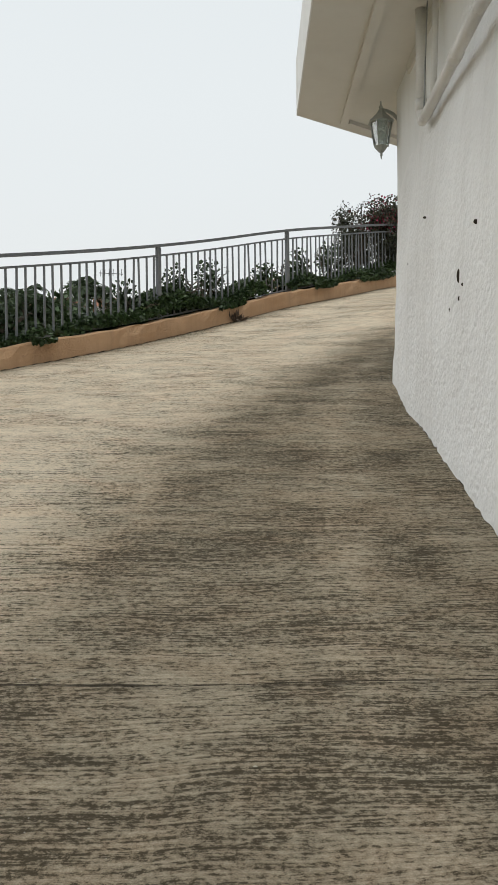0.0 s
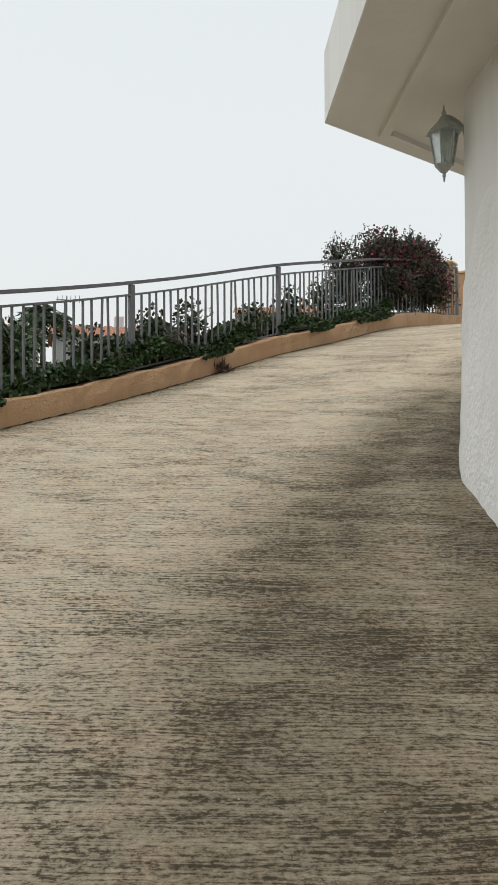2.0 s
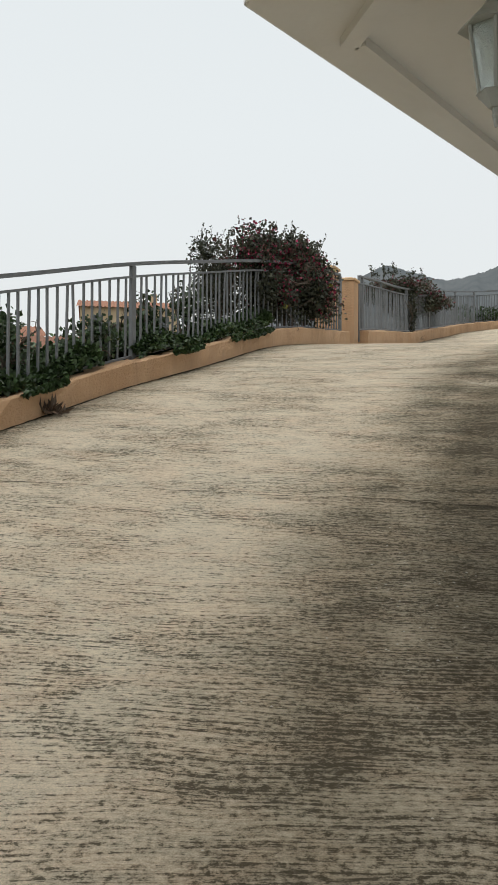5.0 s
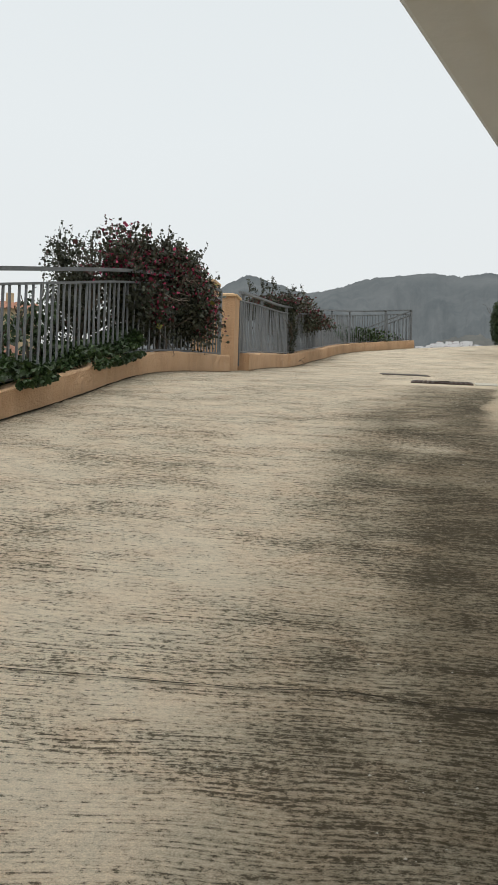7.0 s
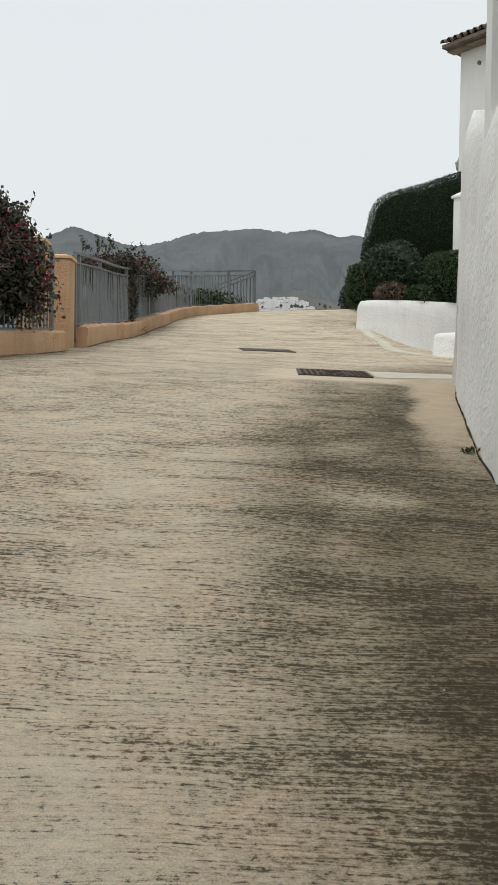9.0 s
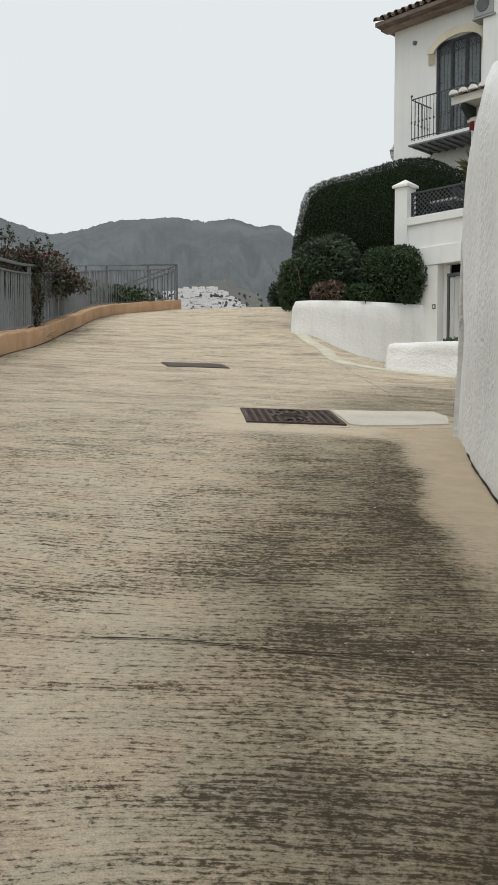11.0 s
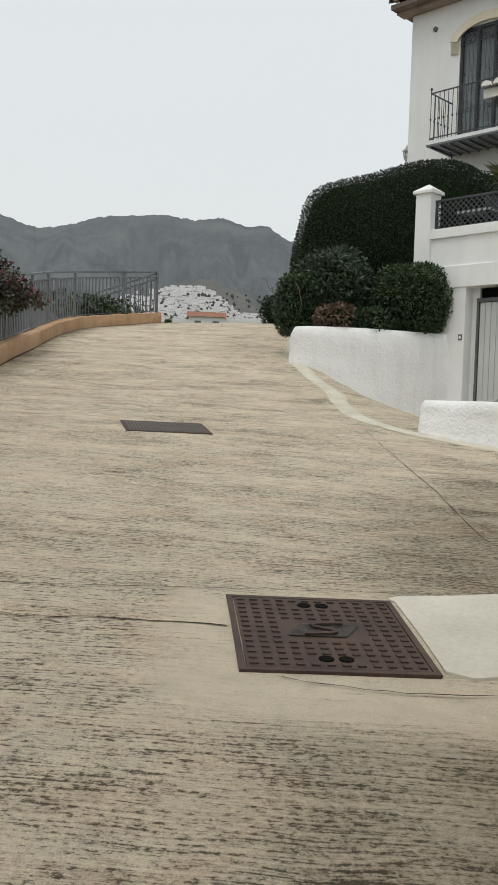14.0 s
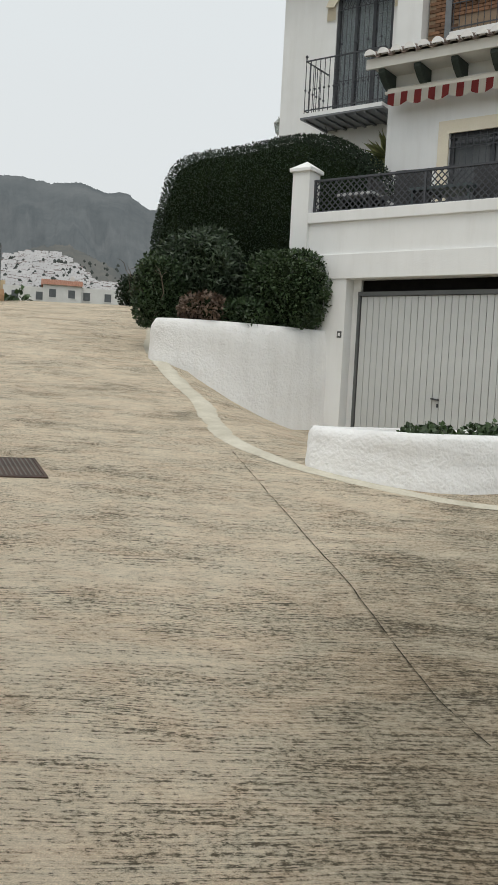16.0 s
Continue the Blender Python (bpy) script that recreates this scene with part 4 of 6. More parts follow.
def ivy(line, label, seed, n, hang, height):
    """Ivy mounded along the back of the kerb and spilling over its front edge."""
    r = np.random.RandomState(seed)
    t = thing("ivy", label, "climbing plant", "ivy along the railing")
    q = r.rand(n) * (len(line) - 1)
    i = q.astype(int)
    fr = (q - i)[:, None]
    p = line[i] * (1 - fr) + line[np.minimum(i + 1, len(line) - 1)] * fr
    nrm = (offset_line(line, 1) - line)[i]
    lump = 0.55 + 0.45 * np.sin(q * 0.21 + seed) * np.cos(q * 0.083 + 1.3 * seed) + 0.25 * np.sin(q * 0.55)
    h = height * np.clip(lump, 0.15, 1.3)
    u = r.rand(n)
    spill = np.clip(np.sin(q * 0.13 + 2.0 * seed) + 0.55 * np.sin(q * 0.41) - 0.5, 0, 1) * hang
    off = np.where(u < 0.35, r.uniform(0.06, 0.16, n), r.uniform(0.10, 0.58, n))
    top = 0.23 + h * np.sqrt(np.clip(1 - ((off - 0.34) / 0.30) ** 2, 0, 1)) * r.uniform(0.55, 1.0, n)
    drop = (u < 0.22) & (spill > 0.01)
    zz = np.where(drop, 0.25 - spill * r.rand(n), top)
    off = np.where(drop, -0.02 - 0.03 * r.rand(n), off)
    p = p + nrm * off[:, None]
    pts = np.column_stack([p, surface(p[:, 0], p[:, 1]) + zz])
    leaf_mesh("leaves", pts, 0.046, M_IVY, t, "", seed, 0.5, droop=0.4, outward=np.column_stack([-nrm * 0.7, np.full(n, 0.25)]))
    # woody mat underneath, near-black for the shade among the leaves
    st = np.arange(0, len(line), 2)
    verts, faces = [], []
    for k in st:
        for o, hh in ((0.15, 0.2), (0.2, 0.24 + 0.3 * height), (0.34, 0.24 + 0.45 * height), (0.55, 0.2), (0.6, -0.6)):
            pp = line[k] + (offset_line(line, 1) - line)[k] * o
            lv = np.clip(0.55 + 0.45 * np.sin(k * 0.21 + seed) * np.cos(k * 0.083 + 1.3 * seed), 0.15, 1)
            verts.append((pp[0], pp[1], sz(pp[0], pp[1]) + (hh if hh <= 0.24 else 0.24 + (hh - 0.24) * lv)))
    for k in range(len(st) - 1):
        for j in range(4):
            faces.append((k * 5 + j, k * 5 + j + 1, k * 5 + j + 6, k * 5 + j + 5))
    raw("woody_shade_mat", verts, faces, M_CORE, t, smooth=True)
    return t


cutk = lambda lo, hi: K1[(K1[:, 1] > lo) & (K1[:, 1] < hi)]
ivy(cutk(5.0, 9.6), "glossy green ivy thick along the railing", 1, 14000, 0.07, 0.37)
ivy(cutk(9.6, 13.0), "glossy green ivy thick along the railing and over the kerb", 2, 14000, 0.05, 0.36)
ivy(cutk(13.3, 16.4), "dark green ivy spilling over the kerb below the railing", 3, 9000, 0.06, 0.30)
# a few taller leafy shoots rising through the railing
for k, (x, y, h) in enumerate([(-1.55, 11.05, 0.62), (-0.95, 11.75, 0.72), (-0.55, 12.45, 0.75), (0.25, 13.25, 0.55), (0.8, 14.1, 0.72), (-2.6, 9.55, 0.6), (1.35, 14.95, 0.85), (-3.5, 8.35, 0.55)]):
    shrub("self_sown_shrub", "leafy green seedling growing up behind the railing", (x, y, sz(x, y) + 0.2 + h / 2), (0.2, 0.2, h / 2 * 0.85), M_SHRUB, 420, 0.05, 40 + k, core=False, shell=0.9)
# bougainvillea masses over the railing
shrub("bougainvillea", "large bougainvillea sprawling over the railing, dark leaves and crimson bracts", (3.10, 17.10, sz(3.2, 17.0) + 0.88), (1.12, 0.46, 0.66), M_BOUG, 24000, 0.046, 21, 3.0, 0.42,
      extra=((M_BRACT, 4200, 0.042, "crimson papery bracts"), (M_BRACT_DRY, 3600, 0.042, "withered dark red bracts"), (M_YELLOW, 60, 0.07, "yellowing leaves")), category="bougainvillea", rough=0.2, shell=0.5, core=False, world_turn=radians(40), twigs=90, clusters=38)
shrub("bougainvillea", "rounded crimson bougainvillea beside the ochre pillar", (3.50, 17.58, sz(3.6, 17.4) + 0.93), (0.42, 0.42, 0.60), M_BOUG, 8000, 0.046, 27, 3.0, 0.42,
      extra=((M_BRACT, 1900, 0.042, "crimson papery bracts"), (M_BRACT_DRY, 1500, 0.042, "withered dark red bracts")), category="bougainvillea", rough=0.2, shell=0.5, core=False, world_turn=radians(40), twigs=40, clusters=14)
shrub("bougainvillea", "thin straggling end of the bougainvillea, green with few flowers", (1.98, 16.20, sz(2.0, 16.2) + 0.84), (0.66, 0.40, 0.58), M_BOUG, 7000, 0.034, 22, 2.0, 0.42,
      extra=((M_BRACT_DRY, 60, 0.06, "withered dark red bracts"),), category="bougainvillea", rough=0.3, shell=0.95, core=False, world_turn=radians(50), twigs=40, clusters=9)
shrub("bougainvillea", "bougainvillea arching over the far railing, mostly withered red", (8.1, 24.8, sz(8.6, 24.4) + 1.15), (1.7, 1.2, 0.46), M_BOUG, 17000, 0.05, 23, 2.0, 0.42,
      extra=((M_BRACT_DRY, 5000, 0.05, "withered dark red bracts"), (M_BRACT, 260, 0.06, "crimson papery bracts")), category="bougainvillea", rough=0.3, shell=0.8, core=False, world_turn=radians(55), twigs=46, clusters=12)
shrub("creeper", "tangled creeper hanging down the far railing", (7.75, 23.75, sz(8.1, 23.6) + 0.75), (0.40, 0.24, 0.74), M_BOUG, 2400, 0.055, 24, 2.0, 0.42, core=False, shell=0.9, world_turn=radians(55))
shrub("geranium_bed", "low green geraniums with few red flowers at the railing", (13.6, 30.75, sz(13.6, 30.4) + 0.42), (1.7, 0.28, 0.28), M_IVY, 1700, 0.085, 25, 3.0,
      extra=((M_BRACT, 14, 0.07, "red flower heads"),), category="flowers", core=False, shell=0.8, world_turn=radians(18), stem=False)
# dry weed at the kerb foot
wd = thing("weed", "dry brown weed tuft at the foot of the kerb", "weed", at=(-0.16, 12.22, sz(-0.16, 12.22)))
r0 = np.random.RandomState(5)
leaf_mesh("blades", np.column_stack([r0.normal(0, 0.05, 90), r0.normal(0, 0.04, 90), r0.uniform(0, 0.05, 90)]), 0.11, M_RUST_LEAF, wd, "", 5, 0.1, outward=np.tile([0.1, -0.1, 0.9], (90, 1)))
wd = thing("weed", "small green weed at the foot of the white wall", "weed", at=(4.46, 12.08, sz(4.46, 12.08)))
leaf_mesh("blades", np.column_stack([r0.normal(0, 0.02, 40), r0.normal(0, 0.02, 40), r0.uniform(0, 0.015, 40)]), 0.03, M_SHRUB, wd, "", 6, 0.2, outward=np.tile([-0.2, 0.1, 0.8], (40, 1)))


# ---------------------------------------------------------------- white house beside the ramp
NEAR = thing("near_house", "white rough-stuccoed house with an overhanging eave beside the ramp", "house")
W1 = [(1.10, -6.0), (1.11, 2.0), (1.12, 4.9), (1.14, 6.2), (1.185, 7.05), (1.245, 7.38), (1.42, 7.74), (2.55, 9.35), (3.92, 11.25), (4.47, 12.01), (5.48, 13.17), (5.91, 13.59), (6.07, 13.74)]
face = resample(np.array(W1), 0.06)
LEAN = 0.11 * smooth((7.0 - face[:, 1]) / 0.6)
BATTER = 0.045 * smooth((10.8 - face[:, 1]) / 2.5)


def thick_wall(line, depth, z0, z1, seed, wob, round_top, lean=None, foot=None):
    """A wall with an uneven face; the face is line, the back lies depth to its right."""
    r = np.random.RandomState(seed)
    n = len(line)
    back = offset_line(line, -depth)
    rows = 15
    verts, faces = [], []
    lum = np.convolve(r.normal(0, 1, n + 20), np.ones(9) / 9, "same")[:n]
    for i in range(n):
        a, b = z0[i], z1[i]
        nrm = (line[i] - back[i]) / depth
        for k in range(rows):
            q = k / (rows - 1)
            batter = (0.045 if foot is None else foot[i]) * (1 - q) ** 2 - (0.0 if lean is None else lean[i] * float(smooth((q - 0.45) / 0.5)))
            if k < 2:
                batter += r.normal(0, 0.005)
            o = wob * 2.2 * (noise.noise(Vector((line[i][0] * 1.4, line[i][1] * 1.4, k * 0.35 + seed))) + 0.6 * noise.noise(Vector((line[i][0] * 4, line[i][1] * 4, k * 0.8 + seed + 9))))
            p = line[i] + nrm * (batter + o)
            z = a + (b - a) * q
            if k >= rows - 2:
                p = p - nrm * round_top * (0.35 if k == rows - 2 else 1.0)
            verts.append((p[0], p[1], z))
        verts.append((back[i][0], back[i][1], b))
        verts.append((back[i][0], back[i][1], a))
    m = rows + 2
    for i in range(n - 1):
        for k in range(m):
            faces.append((i * m + k, i * m + (k + 1) % m, (i + 1) * m + (k + 1) % m, (i + 1) * m + k))
    faces.append(tuple(range(m)))
    faces.append(tuple((n - 1) * m + k for k in range(m))[::-1])
    return verts, faces


gz = surface(face[:, 0], face[:, 1])
low_top = np.interp(face[:, 1], [-6, 6.2, 6.9, 7.3, 7.9, 9.5, 11.2, 12.3, 13.1, 13.3, 13.5, 13.68, 13.75], [4.16, 4.16, 3.5, 3.22, 3.3, 4.6, 5.28, 5.42, 5.80, 5.88, 5.84, 5.68, 5.42])
v, f = thick_wall(face, 0.5, gz - 0.25, low_top, 4, 0.009, 0.07, LEAN, BATTER)
raw("lower_wall", v, f, M_WHITE, NEAR, "rough white stucco, chipped and scuffed near the ground", smooth=True)
v, f = ribbon(face + (offset_line(face, 1) - face) * (BATTER * 0.95 - 0.002)[:, None], 0.012, 0.005, RND, 0.0015)
raw("crack", v, f, M_CRACK, ROAD, "dirt line at the wall foot")
# rounded end return of the lower wall
end = np.array([(6.06, 13.75), (6.19, 13.79), (6.32, 13.74), (6.41, 13.58), (6.48, 13.2), (6.62, 12.1)])
end = resample(smooth_line(end, 6), 0.07)
egz = surface(end[:, 0], end[:, 1])
v, f = thick_wall(end, 0.3, egz - 0.3, np.interp(np.arange(len(end)), [0, 3, 6, 12, len(end)], [5.30, 5.55, 5.75, 5.92, 5.95]), 9, 0.003, 0.05)
raw("wall_end", v, f, M_WHITE, NEAR, "", smooth=True)
# upper wall, set back a little; a barred window is let into it
U = offset_line(np.array([(1.19, -6.0), (1.19, 4.0), (1.185, 6.6), (1.185, 7.30), (1.40, 7.74), (2.55, 9.35), (3.92, 11.25)]), -0.05)
u_out = [tuple(p) for p in U] + [(7.2, 10.2), (7.2, -6.0)]
part("upper_wall", prism(u_out, 2.4, 4.4), M_WHITE_SMOOTH, NEAR)
d2 = np.array([1.30, 1.65])
d2 = d2 / np.linalg.norm(d2)
n2 = np.array([d2[1], -d2[0]])
q = lambda a, o: tuple(np.array([4.22, 11.66]) + d2 * a + n2 * o)
part("upper_storey", prism([(1.7, -6.0), (1.7, 7.3), q(-1.45, 0.03), q(-1.45, 0.32), (7.2, 8.6), (7.2, -6.0)], 4.63, 8.2), M_WHITE_SMOOTH, NEAR)
part("upper_storey", prism([q(0.66, 0.03), q(0.86, 0.03), q(0.86, 0.9), q(0.66, 0.32)], 5.2, 8.2), M_WHITE_SMOOTH, NEAR)
part("upper_storey", prism([q(-1.45, 0.03), q(0.66, 0.03), q(0.66, 0.32), q(-1.45, 0.32)], 7.3, 8.2), M_WHITE_SMOOTH, NEAR)
part("upper_storey", prism([q(-1.45, 0.325), q(0.86, 0.325), q(0.86, 2.6), q(-1.45, 2.6)], 4.63, 8.2), M_WHITE_SMOOTH, NEAR)
for k in range(17):
    bm = bmesh.new()
    c = q(-1.38 + k * 0.122, 0.14)
    rod(bm, (*c, 5.0), (*c, 7.3), 0.010, 6)
    part("window_bar", bm, M_IRON, NEAR)
for zz in (5.55, 6.4, 7.2):
    bm = bmesh.new()
    bar(bm, (*q(-1.45, 0.14), zz), (*q(0.66, 0.14), zz), 0.03, 0.012)
    part("window_bar", bm, M_IRON, NEAR)
part("window_pane", prism([q(-1.45, 0.30), q(0.66, 0.30), q(0.66, 0.32), q(-1.45, 0.32)], 4.9, 7.3), M_VILLA_WIN, NEAR, "dark glass")
# eave: soffit slab with fascia, a raised fillet on its underside
EAVE = [(0.40, -6.0), (0.41, 2.0), (0.455, 7.80), (2.2, 9.28), (3.62, 10.62), (4.2, 10.9), (5.0, 9.0), (5.0, -6.0)]
part("eave", prism(EAVE, 4.17, 4.63), M_SOFFIT, NEAR, "painted concrete eave, faintly stained underneath")
ins = [(0.400, -6.0), (0.410, 2.0), (0.452, 7.802), (2.2, 9.285), (3.615, 10.625)]
fas = np.array(ins)
bm = bmesh.new()
for i in range(len(fas) - 1):
    bar(bm, (fas[i][0], fas[i][1], 4.412), (fas[i + 1][0], fas[i + 1][1], 4.412), 0.016, 0.476)
part("fascia", bm, M_WHITE_SMOOTH, NEAR, "white fascia")
bm = bmesh.new()
bar(bm, (0.84, -6, 4.155), (0.875, 7.95, 4.155), 0.07, 0.04)
bar(bm, (0.91, 7.93, 4.155), (2.1, 9.0, 4.155), 0.05, 0.04)
part("soffit_batten", bm, M_SOFFIT, NEAR)
bm = bmesh.new()
bar(bm, (1.22, -6, 4.13), (1.24, 6.7, 4.13), 0.05, 0.09)
part("cornice", bm, M_SOFFIT, NEAR)
# chips and dark scuffs in the stucco
for (y, z, h, w) in ((4.66, 2.22, 0.09, 0.03), (4.64, 2.10, 0.035, 0.012), (4.56, 2.16, 0.025, 0.02), (4.85, 2.07, 0.035, 0.012), (6.2, 2.57, 0.04, 0.02), (4.3, 2.42, 0.03, 0.012), (5.6, 2.75, 0.02, 0.02)):
    i = int(np.argmin(np.abs(face[:, 1] - y)))
    bm = bmesh.new()
    bmesh.ops.create_icosphere(bm, subdivisions=2, radius=1.0, matrix=Matrix.Translation((face[i][0] - 0.013, y, z)) @ Matrix.Diagonal((0.012, w * 0.30, h * 0.42, 1)))
    part("chip", bm, M_CRACK, NEAR)


def pipe_run(points, r, name, parent, material, sides=10):
    bm = bmesh.new()
    for a, b in zip(points, points[1:]):
        rod(bm, a, b, r, sides)
        bmesh.ops.create_uvsphere(bm, u_segments=sides, v_segments=6, radius=r * 1.02, matrix=Matrix.Translation(b))
    return part(name, bm, material, parent, "", True)


PIPE = thing("drainpipe", "white painted drainpipe elbowed along the stucco wall", "pipe", at=(0, 0, 0))
pipe_run([(1.15, 5.85, 4.17), (1.15, 5.85, 3.50), (1.145, 5.79, 3.42), (1.14, 5.66, 3.405), (1.075, 4.1, 3.35), (1.06, -6.0, 3.0)], 0.034, "pipe", PIPE, M_PVC)
pipe_run([(1.15, 5.85, 3.58), (1.15, 5.85, 3.50)], 0.040, "collar", PIPE, M_PVC)
pipe_run([(1.100, 4.72, 3.372), (1.096, 4.62, 3.368)], 0.040, "collar", PIPE, M_PVC)
pipe_run([(1.19, 5.55, 4.17), (1.165, 5.55, 3.42)], 0.020, "branch_pipe", PIPE, M_PVC)
CAB = thing("cable", "thin grey cable stapled beside the drainpipe", "cable")
pipe_run([(1.165, 5.70, 4.15), (1.15, 5.70, 3.8), (1.135, 5.68, 3.46)], 0.005, "wire", CAB, M_AC, 6)
pipe_run([(1.25, 7.14, 4.16), (1.25, 7.2, 3.98), (1.27, 7.28, 3.86)], 0.006, "wire", CAB, M_CRACK, 6)


def lantern(at, turn, label):
    t = thing("wall_lantern", label, "lamp", "wall lanterns", at=at)
    t.rotation_euler = (0, 0, turn)
    c = bmesh.new()
    for z, r1, r2, h in ((0.33, 0.105, 0.055, 0.05), (0.375, 0.055, 0.02, 0.05), (0.303, 0.115, 0.105, 0.014)):
        bmesh.ops.create_cone(c, cap_ends=True, segments=6, radius1=r1, radius2=r2, depth=h, matrix=Matrix.Translation((0, 0, z)))
    part("roof", c, M_LAMP, t)
    fin = bmesh.new()
    rod(fin, (0, 0, 0.39), (0, 0, 0.47), 0.012, 8, 0.004)
    bmesh.ops.create_uvsphere(fin, u_segments=8, v_segments=6, radius=0.016, matrix=Matrix.Translation((0, 0, 0.42)))
    part("finial", fin, M_LAMP, t)
    for k in range(6):
        a = radians(60 * k)
        b = bmesh.new()
        rod(b, (0.055 * math.cos(a), 0.055 * math.sin(a), 0.10), (0.088 * math.cos(a), 0.088 * math.sin(a), 0.30), 0.006, 5)
        part("corner_bar", b, M_LAMP, t)
        g = bmesh.new()
        a2 = radians(60 * k + 60)
        ps = [(0.05 * math.cos(a), 0.05 * math.sin(a), 0.105), (0.05 * math.cos(a2), 0.05 * math.sin(a2), 0.105), (0.083 * math.cos(a2), 0.083 * math.sin(a2), 0.296), (0.083 * math.cos(a), 0.083 * math.sin(a), 0.296)]
        g.faces.new([g.verts.new(p) for p in ps])
        bmesh.ops.solidify(g, geom=g.faces[:], thickness=0.002)
        part("pane", g, M_LGLASS, t, "frosted glass pane")
    base = bmesh.new()
    bmesh.ops.create_cone(base, cap_ends=True, segments=6, radius1=0.022, radius2=0.06, depth=0.045, matrix=Matrix.Translation((0, 0, 0.08)))
    rod(base, (0, 0, 0.0), (0, 0, 0.06), 0.005, 6, 0.012)
    bmesh.ops.create_uvsphere(base, u_segments=8, v_segments=6, radius=0.012, matrix=Matrix.Translation((0, 0, 0.035)))
    part("base", base, M_LAMP, t)
    lp = bmesh.new()
    bmesh.ops.create_uvsphere(lp, u_segments=10, v_segments=8, radius=0.03, matrix=Matrix.Translation((0, 0, 0.2)) @ Matrix.Diagonal((1, 1, 1.5, 1)))
    part("bulb", lp, M_POT, t, "white unlit bulb")
    arm = bmesh.new()
    pts = [(0.0, 0.0, 0.40), (0.05, 0.03, 0.405), (0.11, 0.07, 0.39), (0.16, 0.10, 0.35), (0.185, 0.12, 0.28)]
    for a, b in zip(pts, pts[1:]):
        rod(arm, a, b, 0.014, 8)
    part("bracket", arm, M_LAMP, t)
    part("wall_plate", boxm((0.165, 0.05, 0.22), (0.20, 0.15, 0.46), bevel=0.01), M_LAMP, t)
    return t


lantern((1.10, 7.26, 3.62), 0.0, "grey metal wall lantern with six glass panes on a curved bracket")


# ---------------------------------------------------------------- villa with garage, terrace and balcony
HU, HO = Vector((0.11320, -0.99357, 0)), Vector((0.99357, 0.11320, 0))
HM = Matrix((HU, HO, Vector((0, 0, 1)))).transposed().to_4x4()
HM.translation = (15.2816, 21.5768, 0)
VILLA = thing("villa", "white rendered villa with terrace over the garage and tiled eaves", "house")
VILLA.matrix_world = HM


def vbox(name, lo, hi, material, parent=VILLA, label="", bevel=0.0):
    return part(name, boxm(lo, hi, bevel=bevel), material, parent, label)


RIGHT = 7.0
vbox("garage_jamb", (-1.13, 0.0, 4.2), (-0.13, 0.32, 6.88), M_WHITE_SMOOTH)
vbox("garage_jamb", (2.85, 0.0, 4.2), (RIGHT, 0.32, 6.88), M_WHITE_SMOOTH)
vbox("lintel", (-1.14, -0.02, 6.88), (RIGHT, 0.32, 7.24), M_WHITE_SMOOTH, bevel=0.008)
vbox("parapet", (-0.90, 0.02, 7.24), (RIGHT, 0.30, 7.71), M_WHITE_SMOOTH)
vbox("parapet_ledge", (-0.84, -0.03, 7.71), (RIGHT, 0.32, 7.87), M_WHITE_SMOOTH, bevel=0.012)
vbox("side_wall", (-1.13, 0.32, 4.2), (-0.85, 9.0, 7.3), M_WHITE_SMOOTH)
vbox("terrace_floor", (-0.85, 0.32, 7.05), (RIGHT, 9.0, 7.52), M_PATCH)
vbox("garage_back", (-0.85, 5.0, 4.2), (RIGHT, 5.2, 7.05), M_WHITE_SMOOTH)
vbox("garage_floor", (-0.85, 0.1, 4.2), (RIGHT, 5.0, 4.55), M_PATCH)
vbox("terrace_post", (-1.14, -0.04, 7.0), (-0.84, 0.27, 8.50), M_WHITE_SMOOTH, bevel=0.01)
cap = bmesh.new()
box(cap, (-1.18, -0.08, 8.49), (-0.80, 0.31, 8.545), bevel=0.01)
bmesh.ops.create_cone(cap, cap_ends=True, segments=4, radius1=0.27, radius2=0.01, depth=0.125, matrix=Matrix.Translation((-0.99, 0.115, 8.606)) @ Matrix.Rotation(radians(45), 4, "Z"))
part("post_cap", cap, M_WHITE_SMOOTH, VILLA, "white pyramid cap")
vbox("meter_plate", (-0.235, -0.012, 6.02), (-0.165, 0.0, 6.115), M_STEELDARK, label="small dark number plate")
vbox("plate_mark", (-0.217, -0.016, 6.045), (-0.183, -0.012, 6.09), M_WHITE_SMOOTH)

# garage door: ribbed up-and-over leaf in a dark frame
GD = thing("garage_door", "closed pale grey ribbed steel garage door in a dark frame", "garage door")
GD.matrix_world = HM
gd = lambda n, lo, hi, m, lab="": part(n, boxm(lo, hi), m, GD, lab)
gd("door_frame", (0.0, 0.14, 4.56), (0.04, 0.22, 6.66), M_STEELDARK)
gd("door_frame", (2.76, 0.14, 4.56), (2.85, 0.22, 6.66), M_STEELDARK)
gd("door_frame", (0.0, 0.13, 6.64), (2.85, 0.22, 6.70), M_STEELDARK)
# near-black panel: shade of the gap put into its colour
gd("gap_shade", (-0.13, 0.28, 6.70), (2.85, 0.34, 6.95), M_HOLE, "near-black panel for the shade in the gap above the door")
vbox("reveal", (-0.13, 0.22, 4.2), (0.002, 0.32, 6.88), M_WHITE_SMOOTH)
rib = None
n_rib, w_rib = 27, (2.755 - 0.045) / 27
for k in range(n_rib):
    if rib is None:
        bm = bmesh.new()
        box(bm, (0.003, 0.165, 4.58), (w_rib - 0.003, 0.19, 6.635), bevel=0.006)
        rib = part("panel", bm, M_GARAGE, GD)
        o = rib
    else:
        o = new("panel", rib.data)
        o.parent = GD
    o.location = (0.045 + k * w_rib, 0, 0)
